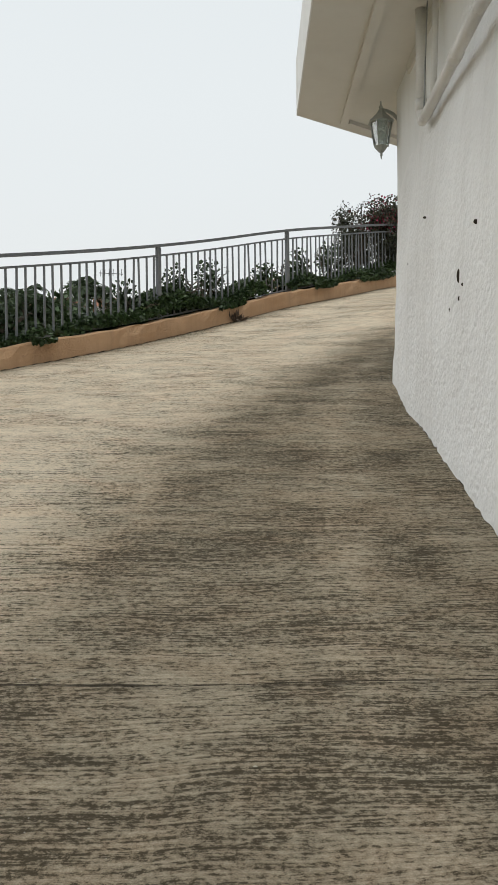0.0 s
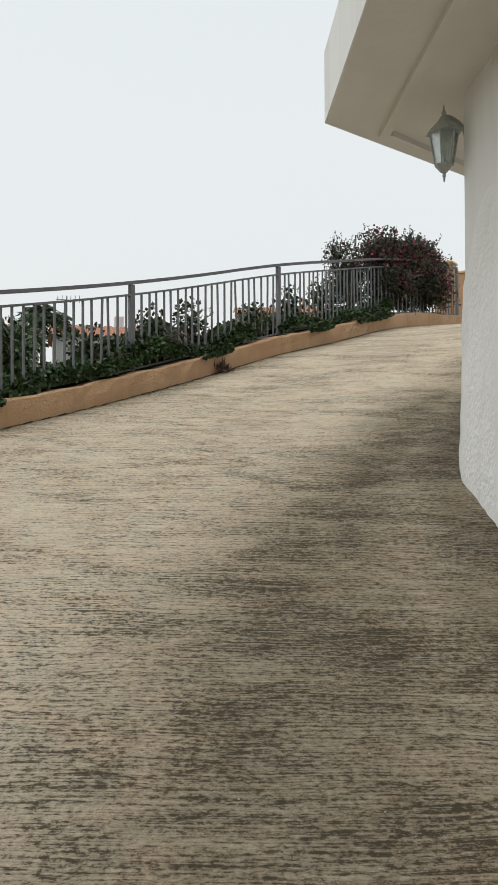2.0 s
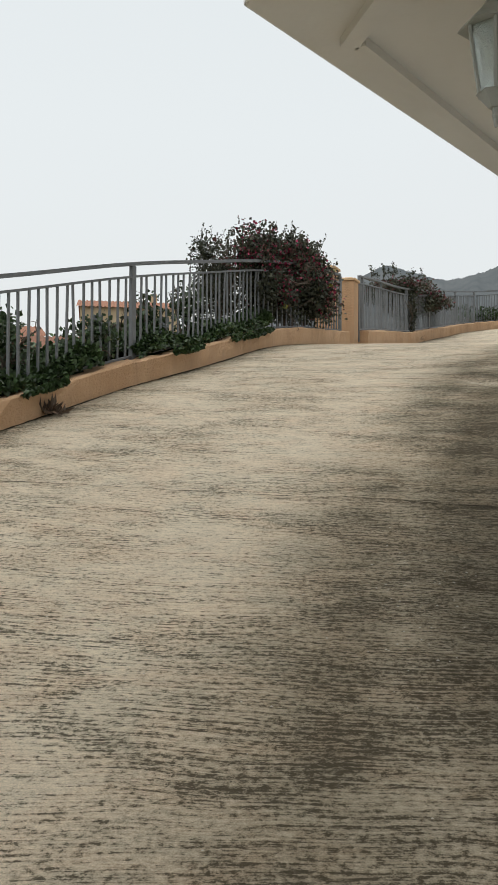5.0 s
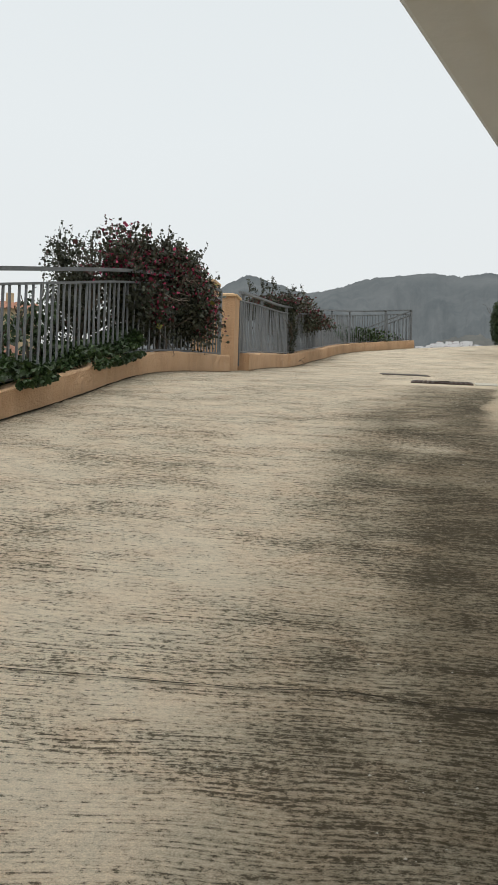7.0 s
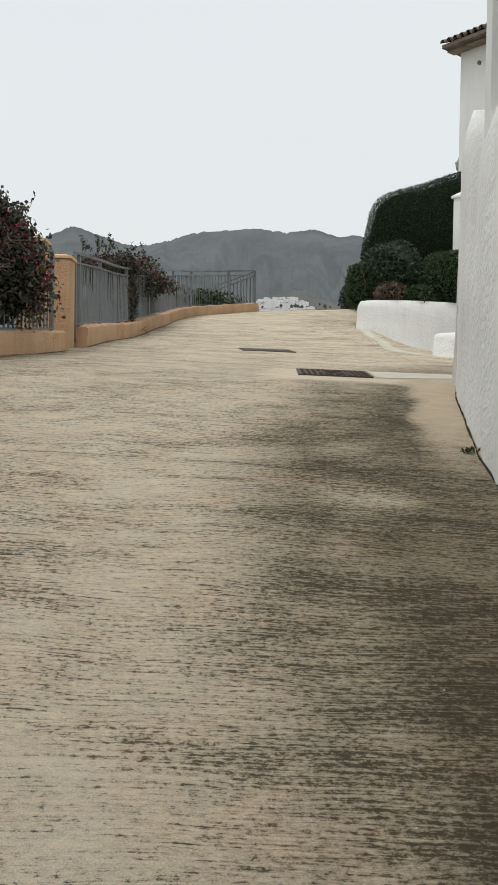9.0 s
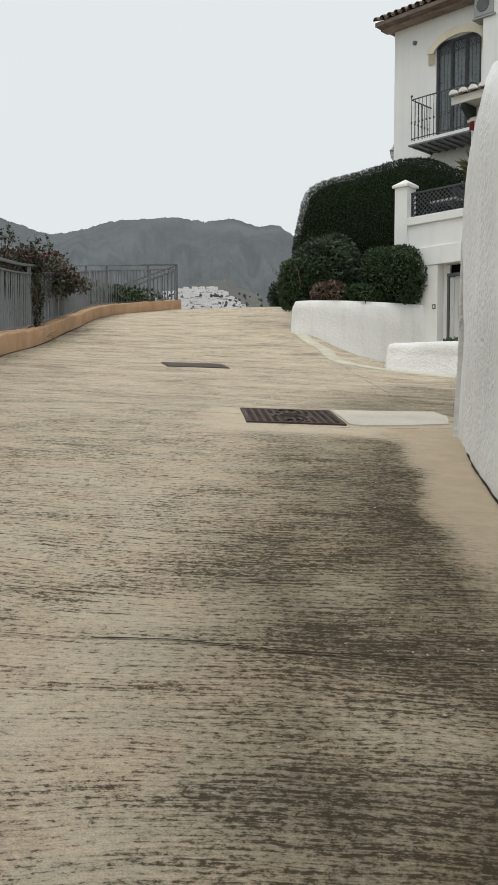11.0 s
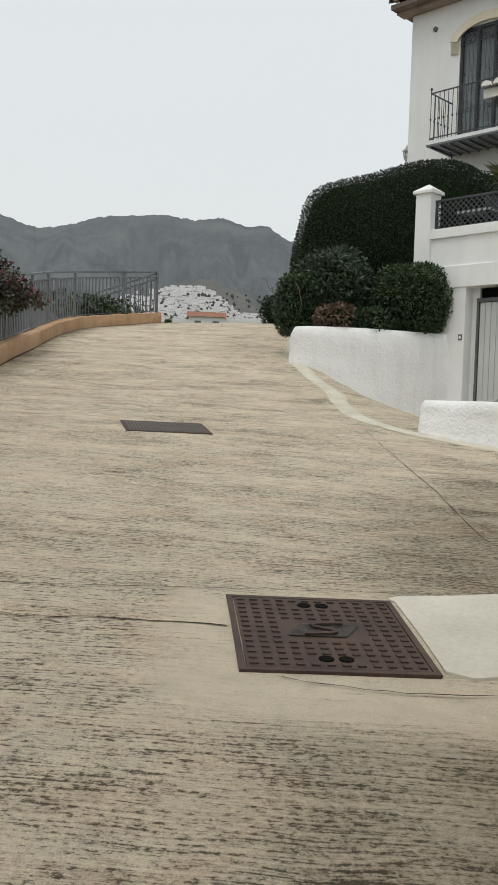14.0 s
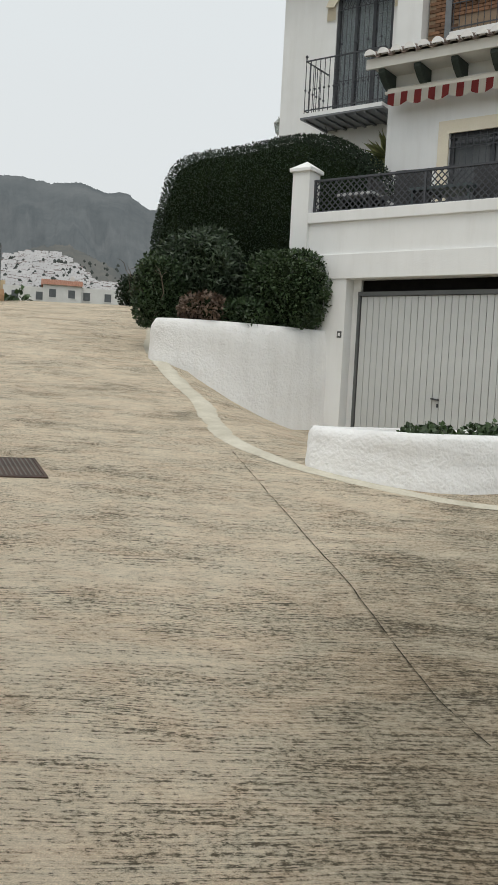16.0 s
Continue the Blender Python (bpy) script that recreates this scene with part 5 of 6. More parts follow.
gd("backing", (0.04, 0.188, 4.56), (2.76, 0.21, 6.64), M_STEELDARK)
bm = bmesh.new()
bar(bm, (1.24, 0.14, 5.20), (1.36, 0.14, 5.185), 0.03, 0.022)
rod(bm, (1.30, 0.17, 5.19), (1.30, 0.14, 5.19), 0.012, 8)
part("handle", bm, M_IRON, GD, "dark lever handle")
gd("lock", (1.32, 0.158, 5.08), (1.345, 0.166, 5.13), M_IRON)

# lattice railing on the terrace
LR = thing("lattice_railing", "dark grey diamond-lattice metal railing on the terrace parapet", "railing")
LR.matrix_world = HM
L0, L1, Z0, Z1 = -0.84, 4.4, 7.89, 8.38
bm = bmesh.new()
box(bm, (L0, 0.10, Z1 - 0.03), (L1, 0.15, Z1))
part("top_rail", bm, M_IRON, LR)
part("bottom_rail", boxm((L0, 0.11, Z0), (L1, 0.14, Z0 + 0.025)), M_IRON, LR)
for x in (L0, 0.95, 2.6, L1 - 0.03):
    part("stile", boxm((x, 0.105, 7.86), (x + 0.03, 0.145, Z1 - 0.03)), M_IRON, LR)
step, hgt = 0.098, Z1 - Z0 - 0.055
for sgn in (1, -1):
    for k in range(int((L1 - L0 + hgt) / step)):
        x = L0 + k * step
        a0, a1 = (x - hgt, x) if sgn > 0 else (x, x - hgt)
        za, zb = Z0 + 0.025, Z1 - 0.03
        pa, pb = [a0, za], [a1, zb]
        for p, o in ((pa, pb), (pb, pa)):
            lim = min(max(p[0], L0), L1)
            if lim != p[0]:
                p[1] += (o[1] - p[1]) * (lim - p[0]) / (o[0] - p[0])
                p[0] = lim
        if abs(pa[0] - pb[0]) < 0.02:
            continue
        bm = bmesh.new()
        bar(bm, (pa[0], 0.122 + 0.007 * sgn, pa[1]), (pb[0], 0.122 + 0.007 * sgn, pb[1]), 0.010, 0.016)
        part("lattice_strip", bm, M_IRON, LR)

# porch wall under the awning, with its small tiled roof
vbox("porch_wall", (-0.67, 2.0, 7.2), (0.45, 2.25, 10.6), M_WHITE_SMOOTH)
vbox("porch_wall", (1.85, 2.0, 7.2), (RIGHT, 2.25, 10.6), M_WHITE_SMOOTH)
vbox("porch_wall", (0.45, 2.0, 9.42), (1.85, 2.25, 10.6), M_WHITE_SMOOTH)
vbox("porch_wall", (0.45, 2.0, 7.2), (1.85, 2.25, 7.6), M_WHITE_SMOOTH)
vbox("porch_side", (-0.67, 2.25, 7.2), (-0.42, 4.6, 10.9), M_WHITE_SMOOTH)
part("porch_ceiling", boxm((-0.72, 1.55, 10.45), (RIGHT, 4.6, 10.53)), M_SOFFIT, VILLA)
bm = bmesh.new()
pr = [(1.52, 10.53), (1.52, 10.60), (4.6, 11.62), (4.6, 10.53)]
vs = [[bm.verts.new((x, y, z)) for y, z in pr] for x in (-0.85, RIGHT)]
for k in range(4):
    bm.faces.new((vs[0][k], vs[0][(k + 1) % 4], vs[1][(k + 1) % 4], vs[1][k]))
bm.faces.new(vs[0])
bm.faces.new(vs[1][::-1])
part("porch_roof", bm, M_TILE_DARK, VILLA)


def barrel(radius, length, flip=False):
    """Half-round clay tile, open underneath, along +y."""
    bm = bmesh.new()
    rows = []
    for y in (0.0, length):
        rr = radius * (1.0 if y == 0 else 0.86)
        rows.append([[bm.verts.new((rad * math.cos(a), y, rad * math.sin(a) * (-1 if flip else 1))) for a in np.linspace(0, math.pi, 9)] for rad in (rr, rr - 0.014)])
    for i in range(8):
        bm.faces.new((rows[0][0][i], rows[0][0][i + 1], rows[1][0][i + 1], rows[1][0][i]))
        bm.faces.new((rows[0][1][i + 1], rows[0][1][i], rows[1][1][i], rows[1][1][i + 1]))
        bm.faces.new((rows[0][0][i + 1], rows[0][0][i], rows[0][1][i], rows[0][1][i + 1]))
    return bm


def tile_rows(x0, x1, y0, z0, pitch, rows, spacing, white_ends):
    cover = pan = plug = None
    for r_ in range(rows):
        for k in range(int((x1 - x0) / spacing)):
            x = x0 + (k + 0.5) * spacing
            y = y0 + r_ * 0.36 * math.cos(pitch)
            z = z0 + r_ * 0.36 * math.sin(pitch)
            for kind in (0, 1):
                if kind == 0:
                    o = part("roof_tile", barrel(0.085, 0.42), M_TILE_DARK, VILLA) if cover is None else new("roof_tile", cover.data)
                    cover = cover or o
                else:
                    o = part("roof_tile", barrel(0.075, 0.42, True), M_TILE_DARK, VILLA) if pan is None else new("roof_tile", pan.data)
                    pan = pan or o
                o.parent = VILLA
                o.location = (x + (spacing / 2 if kind else 0), y - 0.03, z + (0.035 if kind == 0 else 0.075))
                o.rotation_euler = (pitch, 0, radians(float(RND.normal(0, 1.2))))
            if r_ == 0 and white_ends:
                if plug is None:
                    bm = bmesh.new()
                    bmesh.ops.create_cone(bm, cap_ends=True, segments=18, radius1=0.092, radius2=0.088, depth=0.07, matrix=Matrix.Rotation(radians(90), 4, "X"))
                    bmesh.ops.bisect_plane(bm, geom=bm.verts[:] + bm.edges[:] + bm.faces[:], plane_co=(0, 0, -0.005), plane_no=(0, 0, -1), clear_outer=True)
                    plug = part("mortar_plug", bm, M_TILE_MORTAR, VILLA, "whitewashed tile end")
                    o = plug
                else:
                    o = new("mortar_plug", plug.data)
                    o.parent = VILLA
                o.location = (x, y0 - 0.05, z0 + 0.04)


tile_rows(-0.86, 3.6, 1.46, 10.58, radians(18), 8, 0.232, True)
vbox("eave_board", (-0.85, 1.50, 10.44), (RIGHT, 1.545, 10.60), M_SOFFIT)
brk = None
for k in range(6):
    if brk is None:
        bm = bmesh.new()
        prof = [(1.56, 10.44), (1.56, 10.38), (1.68, 10.27), (1.80, 10.20), (1.99, 10.18), (1.99, 10.44)]
        vs = [[bm.verts.new((x, y, z)) for y, z in prof] for x in (-0.055, 0.055)]
        for i in range(6):
            bm.faces.new((vs[0][i], vs[0][(i + 1) % 6], vs[1][(i + 1) % 6], vs[1][i]))
        bm.faces.new(vs[0])
        bm.faces.new(vs[1][::-1])
        brk = part("eave_bracket", bm, M_GREENWOOD, VILLA, "dark green carved bracket")
        o = brk
    else:
        o = new("eave_bracket", brk.data)
        o.parent = VILLA
    o.location = (-0.60 + k * 0.62, 0, 0)

# porch window
WP = thing("window_1", "dark-framed terrace window with an iron grille and cream surround", "window", kind="structure")
WP.matrix_world = HM
for lo, hi in (((0.27, 1.965, 9.40), (2.03, 2.0, 9.60)), ((0.27, 1.965, 7.6), (0.45, 2.0, 9.40)), ((1.85, 1.965, 7.6), (2.03, 2.0, 9.40))):
    part("surround", boxm(lo, hi), M_CREAM, WP, "cream painted surround")
for lo, hi in (((0.45, 2.06, 9.35), (1.85, 2.12, 9.42)), ((0.45, 2.06, 7.6), (0.52, 2.12, 9.35)), ((1.78, 2.06, 7.6), (1.85, 2.12, 9.35)), ((1.11, 2.06, 7.6), (1.19, 2.12, 9.35))):
    part("window_frame", boxm(lo, hi), M_IRON, WP)
part("pane", boxm((0.52, 2.09, 7.6), (1.78, 2.10, 9.35)), M_VILLA_WIN, WP, "dark reflecting glass")
bm = bmesh.new()
for k in range(13):
    rod(bm, (0.52 + k * 0.108, 2.02, 7.62), (0.52 + k * 0.108, 2.02, 9.38), 0.008, 5)
for zz in (9.33, 9.18, 8.5):
    bar(bm, (0.45, 2.02, zz), (1.85, 2.02, zz), 0.02, 0.012)
for k in range(12):
    bmesh.ops.create_uvsphere(bm, u_segments=6, v_segments=5, radius=0.022, matrix=Matrix.Translation((0.574 + k * 0.108, 2.02, 9.25)) @ Matrix.Diagonal((1.6, 0.6, 1.6, 1)))
part("grille", bm, M_IRON, WP, "wrought-iron grille")

# striped awning, rolled in
AW = thing("awning", "red and cream striped awning rolled in, scalloped valance hanging", "awning")
AW.matrix_world = HM
bm = bmesh.new()
rod(bm, (-0.60, 1.86, 10.16), (4.2, 1.86, 10.16), 0.05, 12)
part("roller", bm, M_CANVAS, AW)
part("front_bar", boxm((-0.60, 1.72, 10.08), (4.2, 1.77, 10.12)), M_CANVAS, AW)
for k in range(40):
    x0, w = -0.54 + k * 0.118, 0.118
    if x0 + w > 4.2:
        break
    n = 7
    top = [(x0 + w * i / (n - 1), 10.08) for i in range(n)]
    bot = [(x, 9.885 + 0.055 * abs(math.sin((x + 0.54) / 0.354 * math.pi)) * -1 + 0.03) for x, _ in top]
    bm = bmesh.new()
    vt = [bm.verts.new((x, 1.715 + 0.006 * math.sin(x * 9), z)) for x, z in top]
    vb = [bm.verts.new((x, 1.70 + 0.012 * math.sin(x * 9), z)) for x, z in bot]
    for i in range(n - 1):
        bm.faces.new((vb[i], vb[i + 1], vt[i + 1], vt[i]))
    bmesh.ops.solidify(bm, geom=bm.faces[:], thickness=0.003)
    part("stripe", bm, M_RED if k % 2 == 0 else M_CANVAS, AW)

# main body behind, with French door, balcony and tiled eave
vbox("main_wall", (-4.61, 4.6, 5.0), (-3.32, 4.9, 14.05), M_WHITE_SMOOTH)
vbox("main_wall", (-2.03, 4.6, 5.0), (RIGHT, 4.9, 14.05), M_WHITE_SMOOTH)
vbox("main_wall", (-3.32, 4.6, 13.30), (-2.03, 4.9, 14.05), M_WHITE_SMOOTH)
vbox("main_wall", (-3.32, 4.6, 5.0), (-2.03, 4.9, 10.72), M_WHITE_SMOOTH)
vbox("gable_wall", (-4.61, 4.9, 5.0), (-4.33, 12.0, 14.05), M_WHITE_SMOOTH)
vbox("back_wall", (-4.33, 11.7, 5.0), (RIGHT, 12.0, 14.05), M_WHITE_SMOOTH)
vbox("end_wall", (RIGHT - 0.3, 4.9, 5.0), (RIGHT, 11.7, 14.05), M_WHITE_SMOOTH)
vbox("pier", (-1.78, 4.25, 10.5), (-1.25, 4.6, 14.05), M_WHITE_SMOOTH)
bm = bmesh.new()
rf = [(-4.88, 4.1, 14.12), (RIGHT + 0.4, 4.1, 14.12), (RIGHT + 0.4, 8.3, 15.9), (-4.88, 8.3, 15.9), (RIGHT + 0.4, 12.5, 14.12), (-4.88, 12.5, 14.12)]
vs = [bm.verts.new(p) for p in rf] + [bm.verts.new((p[0], p[1], 14.02)) for p in (rf[0], rf[1], rf[4], rf[5])]
for q_ in ((0, 1, 2, 3), (3, 2, 4, 5), (6, 7, 1, 0), (5, 4, 8, 9), (9, 8, 7, 6), (0, 3, 5, 9, 6), (1, 7, 8, 4, 2)):
    bm.faces.new([vs[i] for i in q_])
part("roof", bm, M_TILE_DARK, VILLA, "weathered clay roof")
tile_rows(-4.93, -0.2, 4.08, 14.12, radians(23), 4, 0.215, False)
vbox("eave_course", (-4.85, 4.3, 13.96), (0.2, 4.6, 14.03), M_TILE_DARK, label="dark tile course")
bm = bmesh.new()
rod(bm, (-3.97, 4.60, 13.50), (-3.97, 4.56, 13.50), 0.055, 14)
part("vent", bm, M_STEELDARK, VILLA, "round wall vent")
# cream arch above the door
bm = bmesh.new()
na = 17
for i in range(na - 1):
    a0, a1 = math.pi * (0.06 + 0.88 * i / (na - 1)), math.pi * (0.06 + 0.88 * (i + 1) / (na - 1))
    ps = []
    for a, rr in ((a0, 0), (a1, 0), (a1, 0.2), (a0, 0.2)):
        ps.append((-2.675 - math.cos(a) * (0.70 + rr), 4.57, 12.98 + math.sin(a) * (0.36 + rr)))
    bm.faces.new([bm.verts.new(p) for p in ps])
bmesh.ops.remove_doubles(bm, verts=bm.verts[:], dist=0.001)
for x in (-3.54, -2.01):
    ps = [(x, 4.57, 12.80), (x + 0.2, 4.57, 12.80), (x + 0.2, 4.57, 13.06), (x, 4.57, 13.06)]
    bm.faces.new([bm.verts.new(p) for p in ps])
bmesh.ops.solidify(bm, geom=bm.faces[:], thickness=-0.04)
part("door_arch", bm, M_CREAM, VILLA, "cream segmental arch moulding")
FD = thing("balcony_door", "dark-framed French door with iron grille and pale curtains", "door")
FD.matrix_world = HM
for x in (-3.32, -2.91, -2.50, -2.09):
    part("door_frame", boxm((x, 4.63, 10.72), (x + 0.06, 4.70, 13.24)), M_IRON, FD)
part("door_frame", boxm((-3.32, 4.63, 13.24), (-2.03, 4.70, 13.31)), M_IRON, FD)
for k in range(3):
    x = -3.26 + k * 0.41
    part("pane", boxm((x, 4.665, 10.86), (x + 0.35, 4.675, 13.24)), M_GLASS, FD)
    part("bottom_rail", boxm((x, 4.65, 10.74), (x + 0.35, 4.69, 10.86)), M_IRON, FD)
    bm = bmesh.new()
    for i in range(10):
        box(bm, (x + 0.01 + i * 0.033, 4.72 + 0.01 * (i % 2), 10.8), (x + 0.01 + i * 0.033 + 0.031, 4.74 + 0.01 * (i % 2), 13.25))
    part("curtain", bm, M_CURTAIN, FD, "pale hanging curtain")
# near-black sheet for the unlit room behind the curtains
part("room_shade", boxm((-3.32, 4.88, 10.7), (-2.03, 4.92, 13.3)), M_HOLE, FD)
bm = bmesh.new()
for k in range(13):
    x = -3.28 + k * 0.1
    rod(bm, (x, 4.61, 10.76), (x, 4.61, 13.28), 0.007, 5)
    if k % 3 == 1:
        bmesh.ops.create_uvsphere(bm, u_segments=8, v_segments=6, radius=0.024, matrix=Matrix.Translation((x, 4.61, 12.3)))
for k in range(12):
    bar(bm, (-3.28 + k * 0.1, 4.61, 12.98), (-3.18 + k * 0.1, 4.61, 13.18), 0.01, 0.01)
    bar(bm, (-3.18 + k * 0.1, 4.61, 12.98), (-3.28 + k * 0.1, 4.61, 13.18), 0.01, 0.01)
for zz in (11.55, 12.98, 13.18):
    bar(bm, (-3.32, 4.61, zz), (-2.03, 4.61, zz), 0.02, 0.014)
part("grille", bm, M_IRON, FD, "wrought-iron grille")

BAL = thing("balcony", "small balcony with dark wrought-iron railing below the French door", "balcony")
BAL.matrix_world = HM
B0, B1, BF, BS = -3.47, -1.70, 3.72, 10.70
part("slab", boxm((B0, BF, BS - 0.085), (B1, 4.6, BS), bevel=0.008), M_WHITE_SMOOTH, BAL)
part("slab_edge", boxm((B0 - 0.03, BF - 0.03, BS - 0.125), (B1 + 0.03, 4.59, BS - 0.087)), M_RAIL, BAL, "grey metal underside")
for k in range(8):
    part("rib", boxm((B0 + 0.05 + k * 0.225, BF, BS - 0.165), (B0 + 0.09 + k * 0.225, 4.58, BS - 0.127)), M_RAIL, BAL)
for nm, zz, w in (("handrail", BS + 1.02, 0.034), ("bottom_rail", BS + 0.06, 0.022)):
    part(nm, sweep([(B0 + 0.02, 4.6, zz), (B0 + 0.02, BF + 0.03, zz), (B1 - 0.02, BF + 0.03, zz), (B1 - 0.02, 4.6, zz)], w, 0.02), M_IRON, BAL)
bl = None
spots = [(B0 + 0.02 + k * 0.108, BF + 0.03) for k in range(17)] + [(xx, BF + 0.03 + k * 0.14) for xx in (B0 + 0.02, B1 - 0.02) for k in range(1, 6)]
for x, y in spots:
    if bl is None:
        bm = bmesh.new()
        rod(bm, (0, 0, 0), (0, 0, 1.02), 0.008, 6)
        bmesh.ops.create_uvsphere(bm, u_segments=8, v_segments=6, radius=0.024, matrix=Matrix.Translation((0, 0, 0.46)))
        bl = part("baluster", bm, M_IRON, BAL)
        o = bl
    else:
        o = new("baluster", bl.data)
        o.parent = BAL
    o.location = (x, y, BS)
bm = bmesh.new()
rod(bm, (B0 + 0.02, BF + 0.03, BS + 1.0), (B0 + 0.02, BF + 0.03, BS + 1.10), 0.012, 6)
bmesh.ops.create_uvsphere(bm, u_segments=8, v_segments=6, radius=0.03, matrix=Matrix.Translation((B0 + 0.02, BF + 0.03, BS + 1.11)))
part("finial", bm, M_IRON, BAL)
bm = bmesh.new()
pts = [(B0 + 0.25, 4.2 + 0.1 * math.sin(a) * (1 - a / 9), BS - 0.22 - 0.03 * a + 0.06 * math.cos(a)) for a in np.linspace(0, 7, 16)]
for a, b in zip(pts, pts[1:]):
    rod(bm, a, b, 0.012, 5)
part("scroll", bm, M_IRON, BAL, "curled iron bracket")

# brick panel and its barred opening
part("brick_backing", boxm((-1.22, 4.50, 11.5), (0.9, 4.60, 14.0)), M_MORTAR, VILLA)
bk = None
for r_ in range(36):
    for c in range(9):
        x = -1.20 + c * 0.235 + (0.117 if r_ % 2 else 0)
        z = 11.52 + r_ * 0.068
        if x + 0.225 > 0.9 or (x > -0.82 and z < 12.3 + 0.0) or z > 13.94:
            continue
        if bk is None:
            bk = part("brick", boxm((0, 4.475, 0), (0.225, 4.505, 0.056)), M_BRICK, VILLA)
            o = bk
        else:
            o = new("brick", bk.data)
            o.parent = VILLA
        o.location = (x, 0, z)
vbox("corner_post", (-0.86, 4.42, 11.4), (-0.74, 4.50, 14.0), M_RAIL, label="grey metal post")
vbox("opening_sill", (-0.74, 4.38, 11.80), (1.0, 4.52, 12.02), M_WHITE_SMOOTH)
BR = thing("window_grille", "dark iron grille panel over the brick opening", "grille")
BR.matrix_world = HM
bm = bmesh.new()
for zz in (12.1, 12.55):
    bar(bm, (-0.74, 4.44, zz), (0.9, 4.44, zz), 0.02, 0.02)
for k in range(14):
    rod(bm, (-0.70 + k * 0.12, 4.44, 12.02), (-0.70 + k * 0.12, 4.44, 12.55), 0.008, 5)
part("bars", bm, M_IRON, BR)
AC = thing("air_conditioner", "grey wall-mounted air-conditioning unit on a bracket", "air conditioner")
AC.matrix_world = HM
part("casing", boxm((-2.02, 4.22, 13.42), (-1.40 - 0.1, 4.56, 13.95), bevel=0.02), M_AC, AC)
bm = bmesh.new()
rod(bm, (-1.78, 4.22, 13.68), (-1.78, 4.205, 13.68), 0.17, 20)
part("fan_guard", bm, M_STEELDARK, AC)
part("tray", boxm((-2.05, 4.2, 13.36), (-1.45, 4.6, 13.40)), M_AC, AC)
part("bracket", boxm((-1.82, 4.3, 13.22), (-1.70, 4.6, 13.36)), M_AC, AC)


# terrace furniture behind the lattice
def wicker_chair(a, o, turn, label):
    t = thing("terrace_chair", label, "chair", "chairs on the terrace")
    t.matrix_world = HM @ Matrix.Translation((a, o, 7.52)) @ Matrix.Rotation(turn, 4, "Z")
    part("seat", boxm((-0.27, -0.25, 0.36), (0.27, 0.27, 0.46), bevel=0.02), M_CHAIR, t)
    part("backrest", boxm((-0.27, 0.22, 0.46), (0.27, 0.29, 0.98), bevel=0.02), M_CHAIR, t)
    for x in (-0.28, 0.24):
        part("armrest", boxm((x, -0.24, 0.62), (x + 0.05, 0.24, 0.67), bevel=0.008), M_CHAIR, t)
        for y in (-0.23, 0.22):
            part("leg", boxm((x, y, 0.0), (x + 0.04, y + 0.04, 0.62)), M_CHAIR, t)
    return t


wicker_chair(0.55, 0.80, radians(185), "black woven terrace armchair with a high square back")
wicker_chair(1.75, 0.9, radians(170), "black woven terrace armchair with a high square back")
wicker_chair(0.02, 0.95, radians(95), "black woven terrace armchair turned sideways")
TB = thing("terrace_table", "low terrace table draped with a pale grey cloth", "table")
TB.matrix_world = HM @ Matrix.Translation((-0.35, 0.75, 7.52))
part("tabletop", boxm((-0.3, -0.28, 0.68), (0.3, 0.28, 0.72)), M_CLOTH, TB)
for x in (-0.26, 0.22):
    for y in (-0.24, 0.2):
        part("leg", boxm((x, y, 0), (x + 0.04, y + 0.04, 0.68)), M_CHAIR, TB)
CV = thing("furniture_cover", "pale grey peaked cover over terrace furniture", "cover")
CV.matrix_world = HM @ Matrix.Translation((-0.42, 1.35, 7.52))
bm = bmesh.new()
vs = [bm.verts.new(p) for p in ((-0.4, -0.35, 0), (0.55, -0.35, 0), (0.55, 0.35, 0), (-0.4, 0.35, 0), (-0.4, -0.3, 0.98), (0.55, -0.32, 0.6), (0.55, 0.32, 0.6), (-0.4, 0.3, 0.98))]
for q_ in ((0, 1, 5, 4), (1, 2, 6, 5), (2, 3, 7, 6), (3, 0, 4, 7), (4, 5, 6, 7)):
    bm.faces.new([vs[i] for i in q_])
bmesh.ops.bevel(bm, geom=bm.edges[:], offset=0.03, segments=2, affect="EDGES")
part("cloth", bm, M_CLOTH, CV)
RC = thing("terrace_table", "teal metal garden table behind the lattice", "table")
RC.matrix_world = HM @ Matrix.Translation((1.0, 0.75, 7.52))
part("tabletop", boxm((-0.45, -0.3, 0.66), (0.5, 0.3, 0.70)), M_TEAL, RC)
for x in (-0.42, 0.44):
    for y in (-0.27, 0.24):
        part("leg", boxm((x, y, 0), (x + 0.03, y + 0.03, 0.66)), M_TEAL, RC)

lantern(tuple(HM @ Vector((-4.81, 4.85, 10.68))), radians(-116.5), "grey metal wall lantern on the villa's end wall above the hedge")

YU = thing("yucca", "spiky yellow-green yucca in a white pot on the terrace", "potted plant")
YU.matrix_world = HM @ Matrix.Translation((-0.98, 2.75, 7.52))
bm = bmesh.new()
bmesh.ops.create_cone(bm, cap_ends=True, segments=16, radius1=0.17, radius2=0.22, depth=0.4, matrix=Matrix.Translation((0, 0, 0.2)))
part("pot", bm, M_POT, YU)
bm = bmesh.new()
rod(bm, (0, 0, 0.35), (0, 0, 1.75), 0.05, 8, 0.035)
part("trunk", bm, M_TWIG, YU)
r1 = np.random.RandomState(77)
dd = r1.normal(size=(110, 3))
dd /= np.linalg.norm(dd, axis=1)[:, None]
dd[:, 2] = dd[:, 2] * 0.8 + 0.25
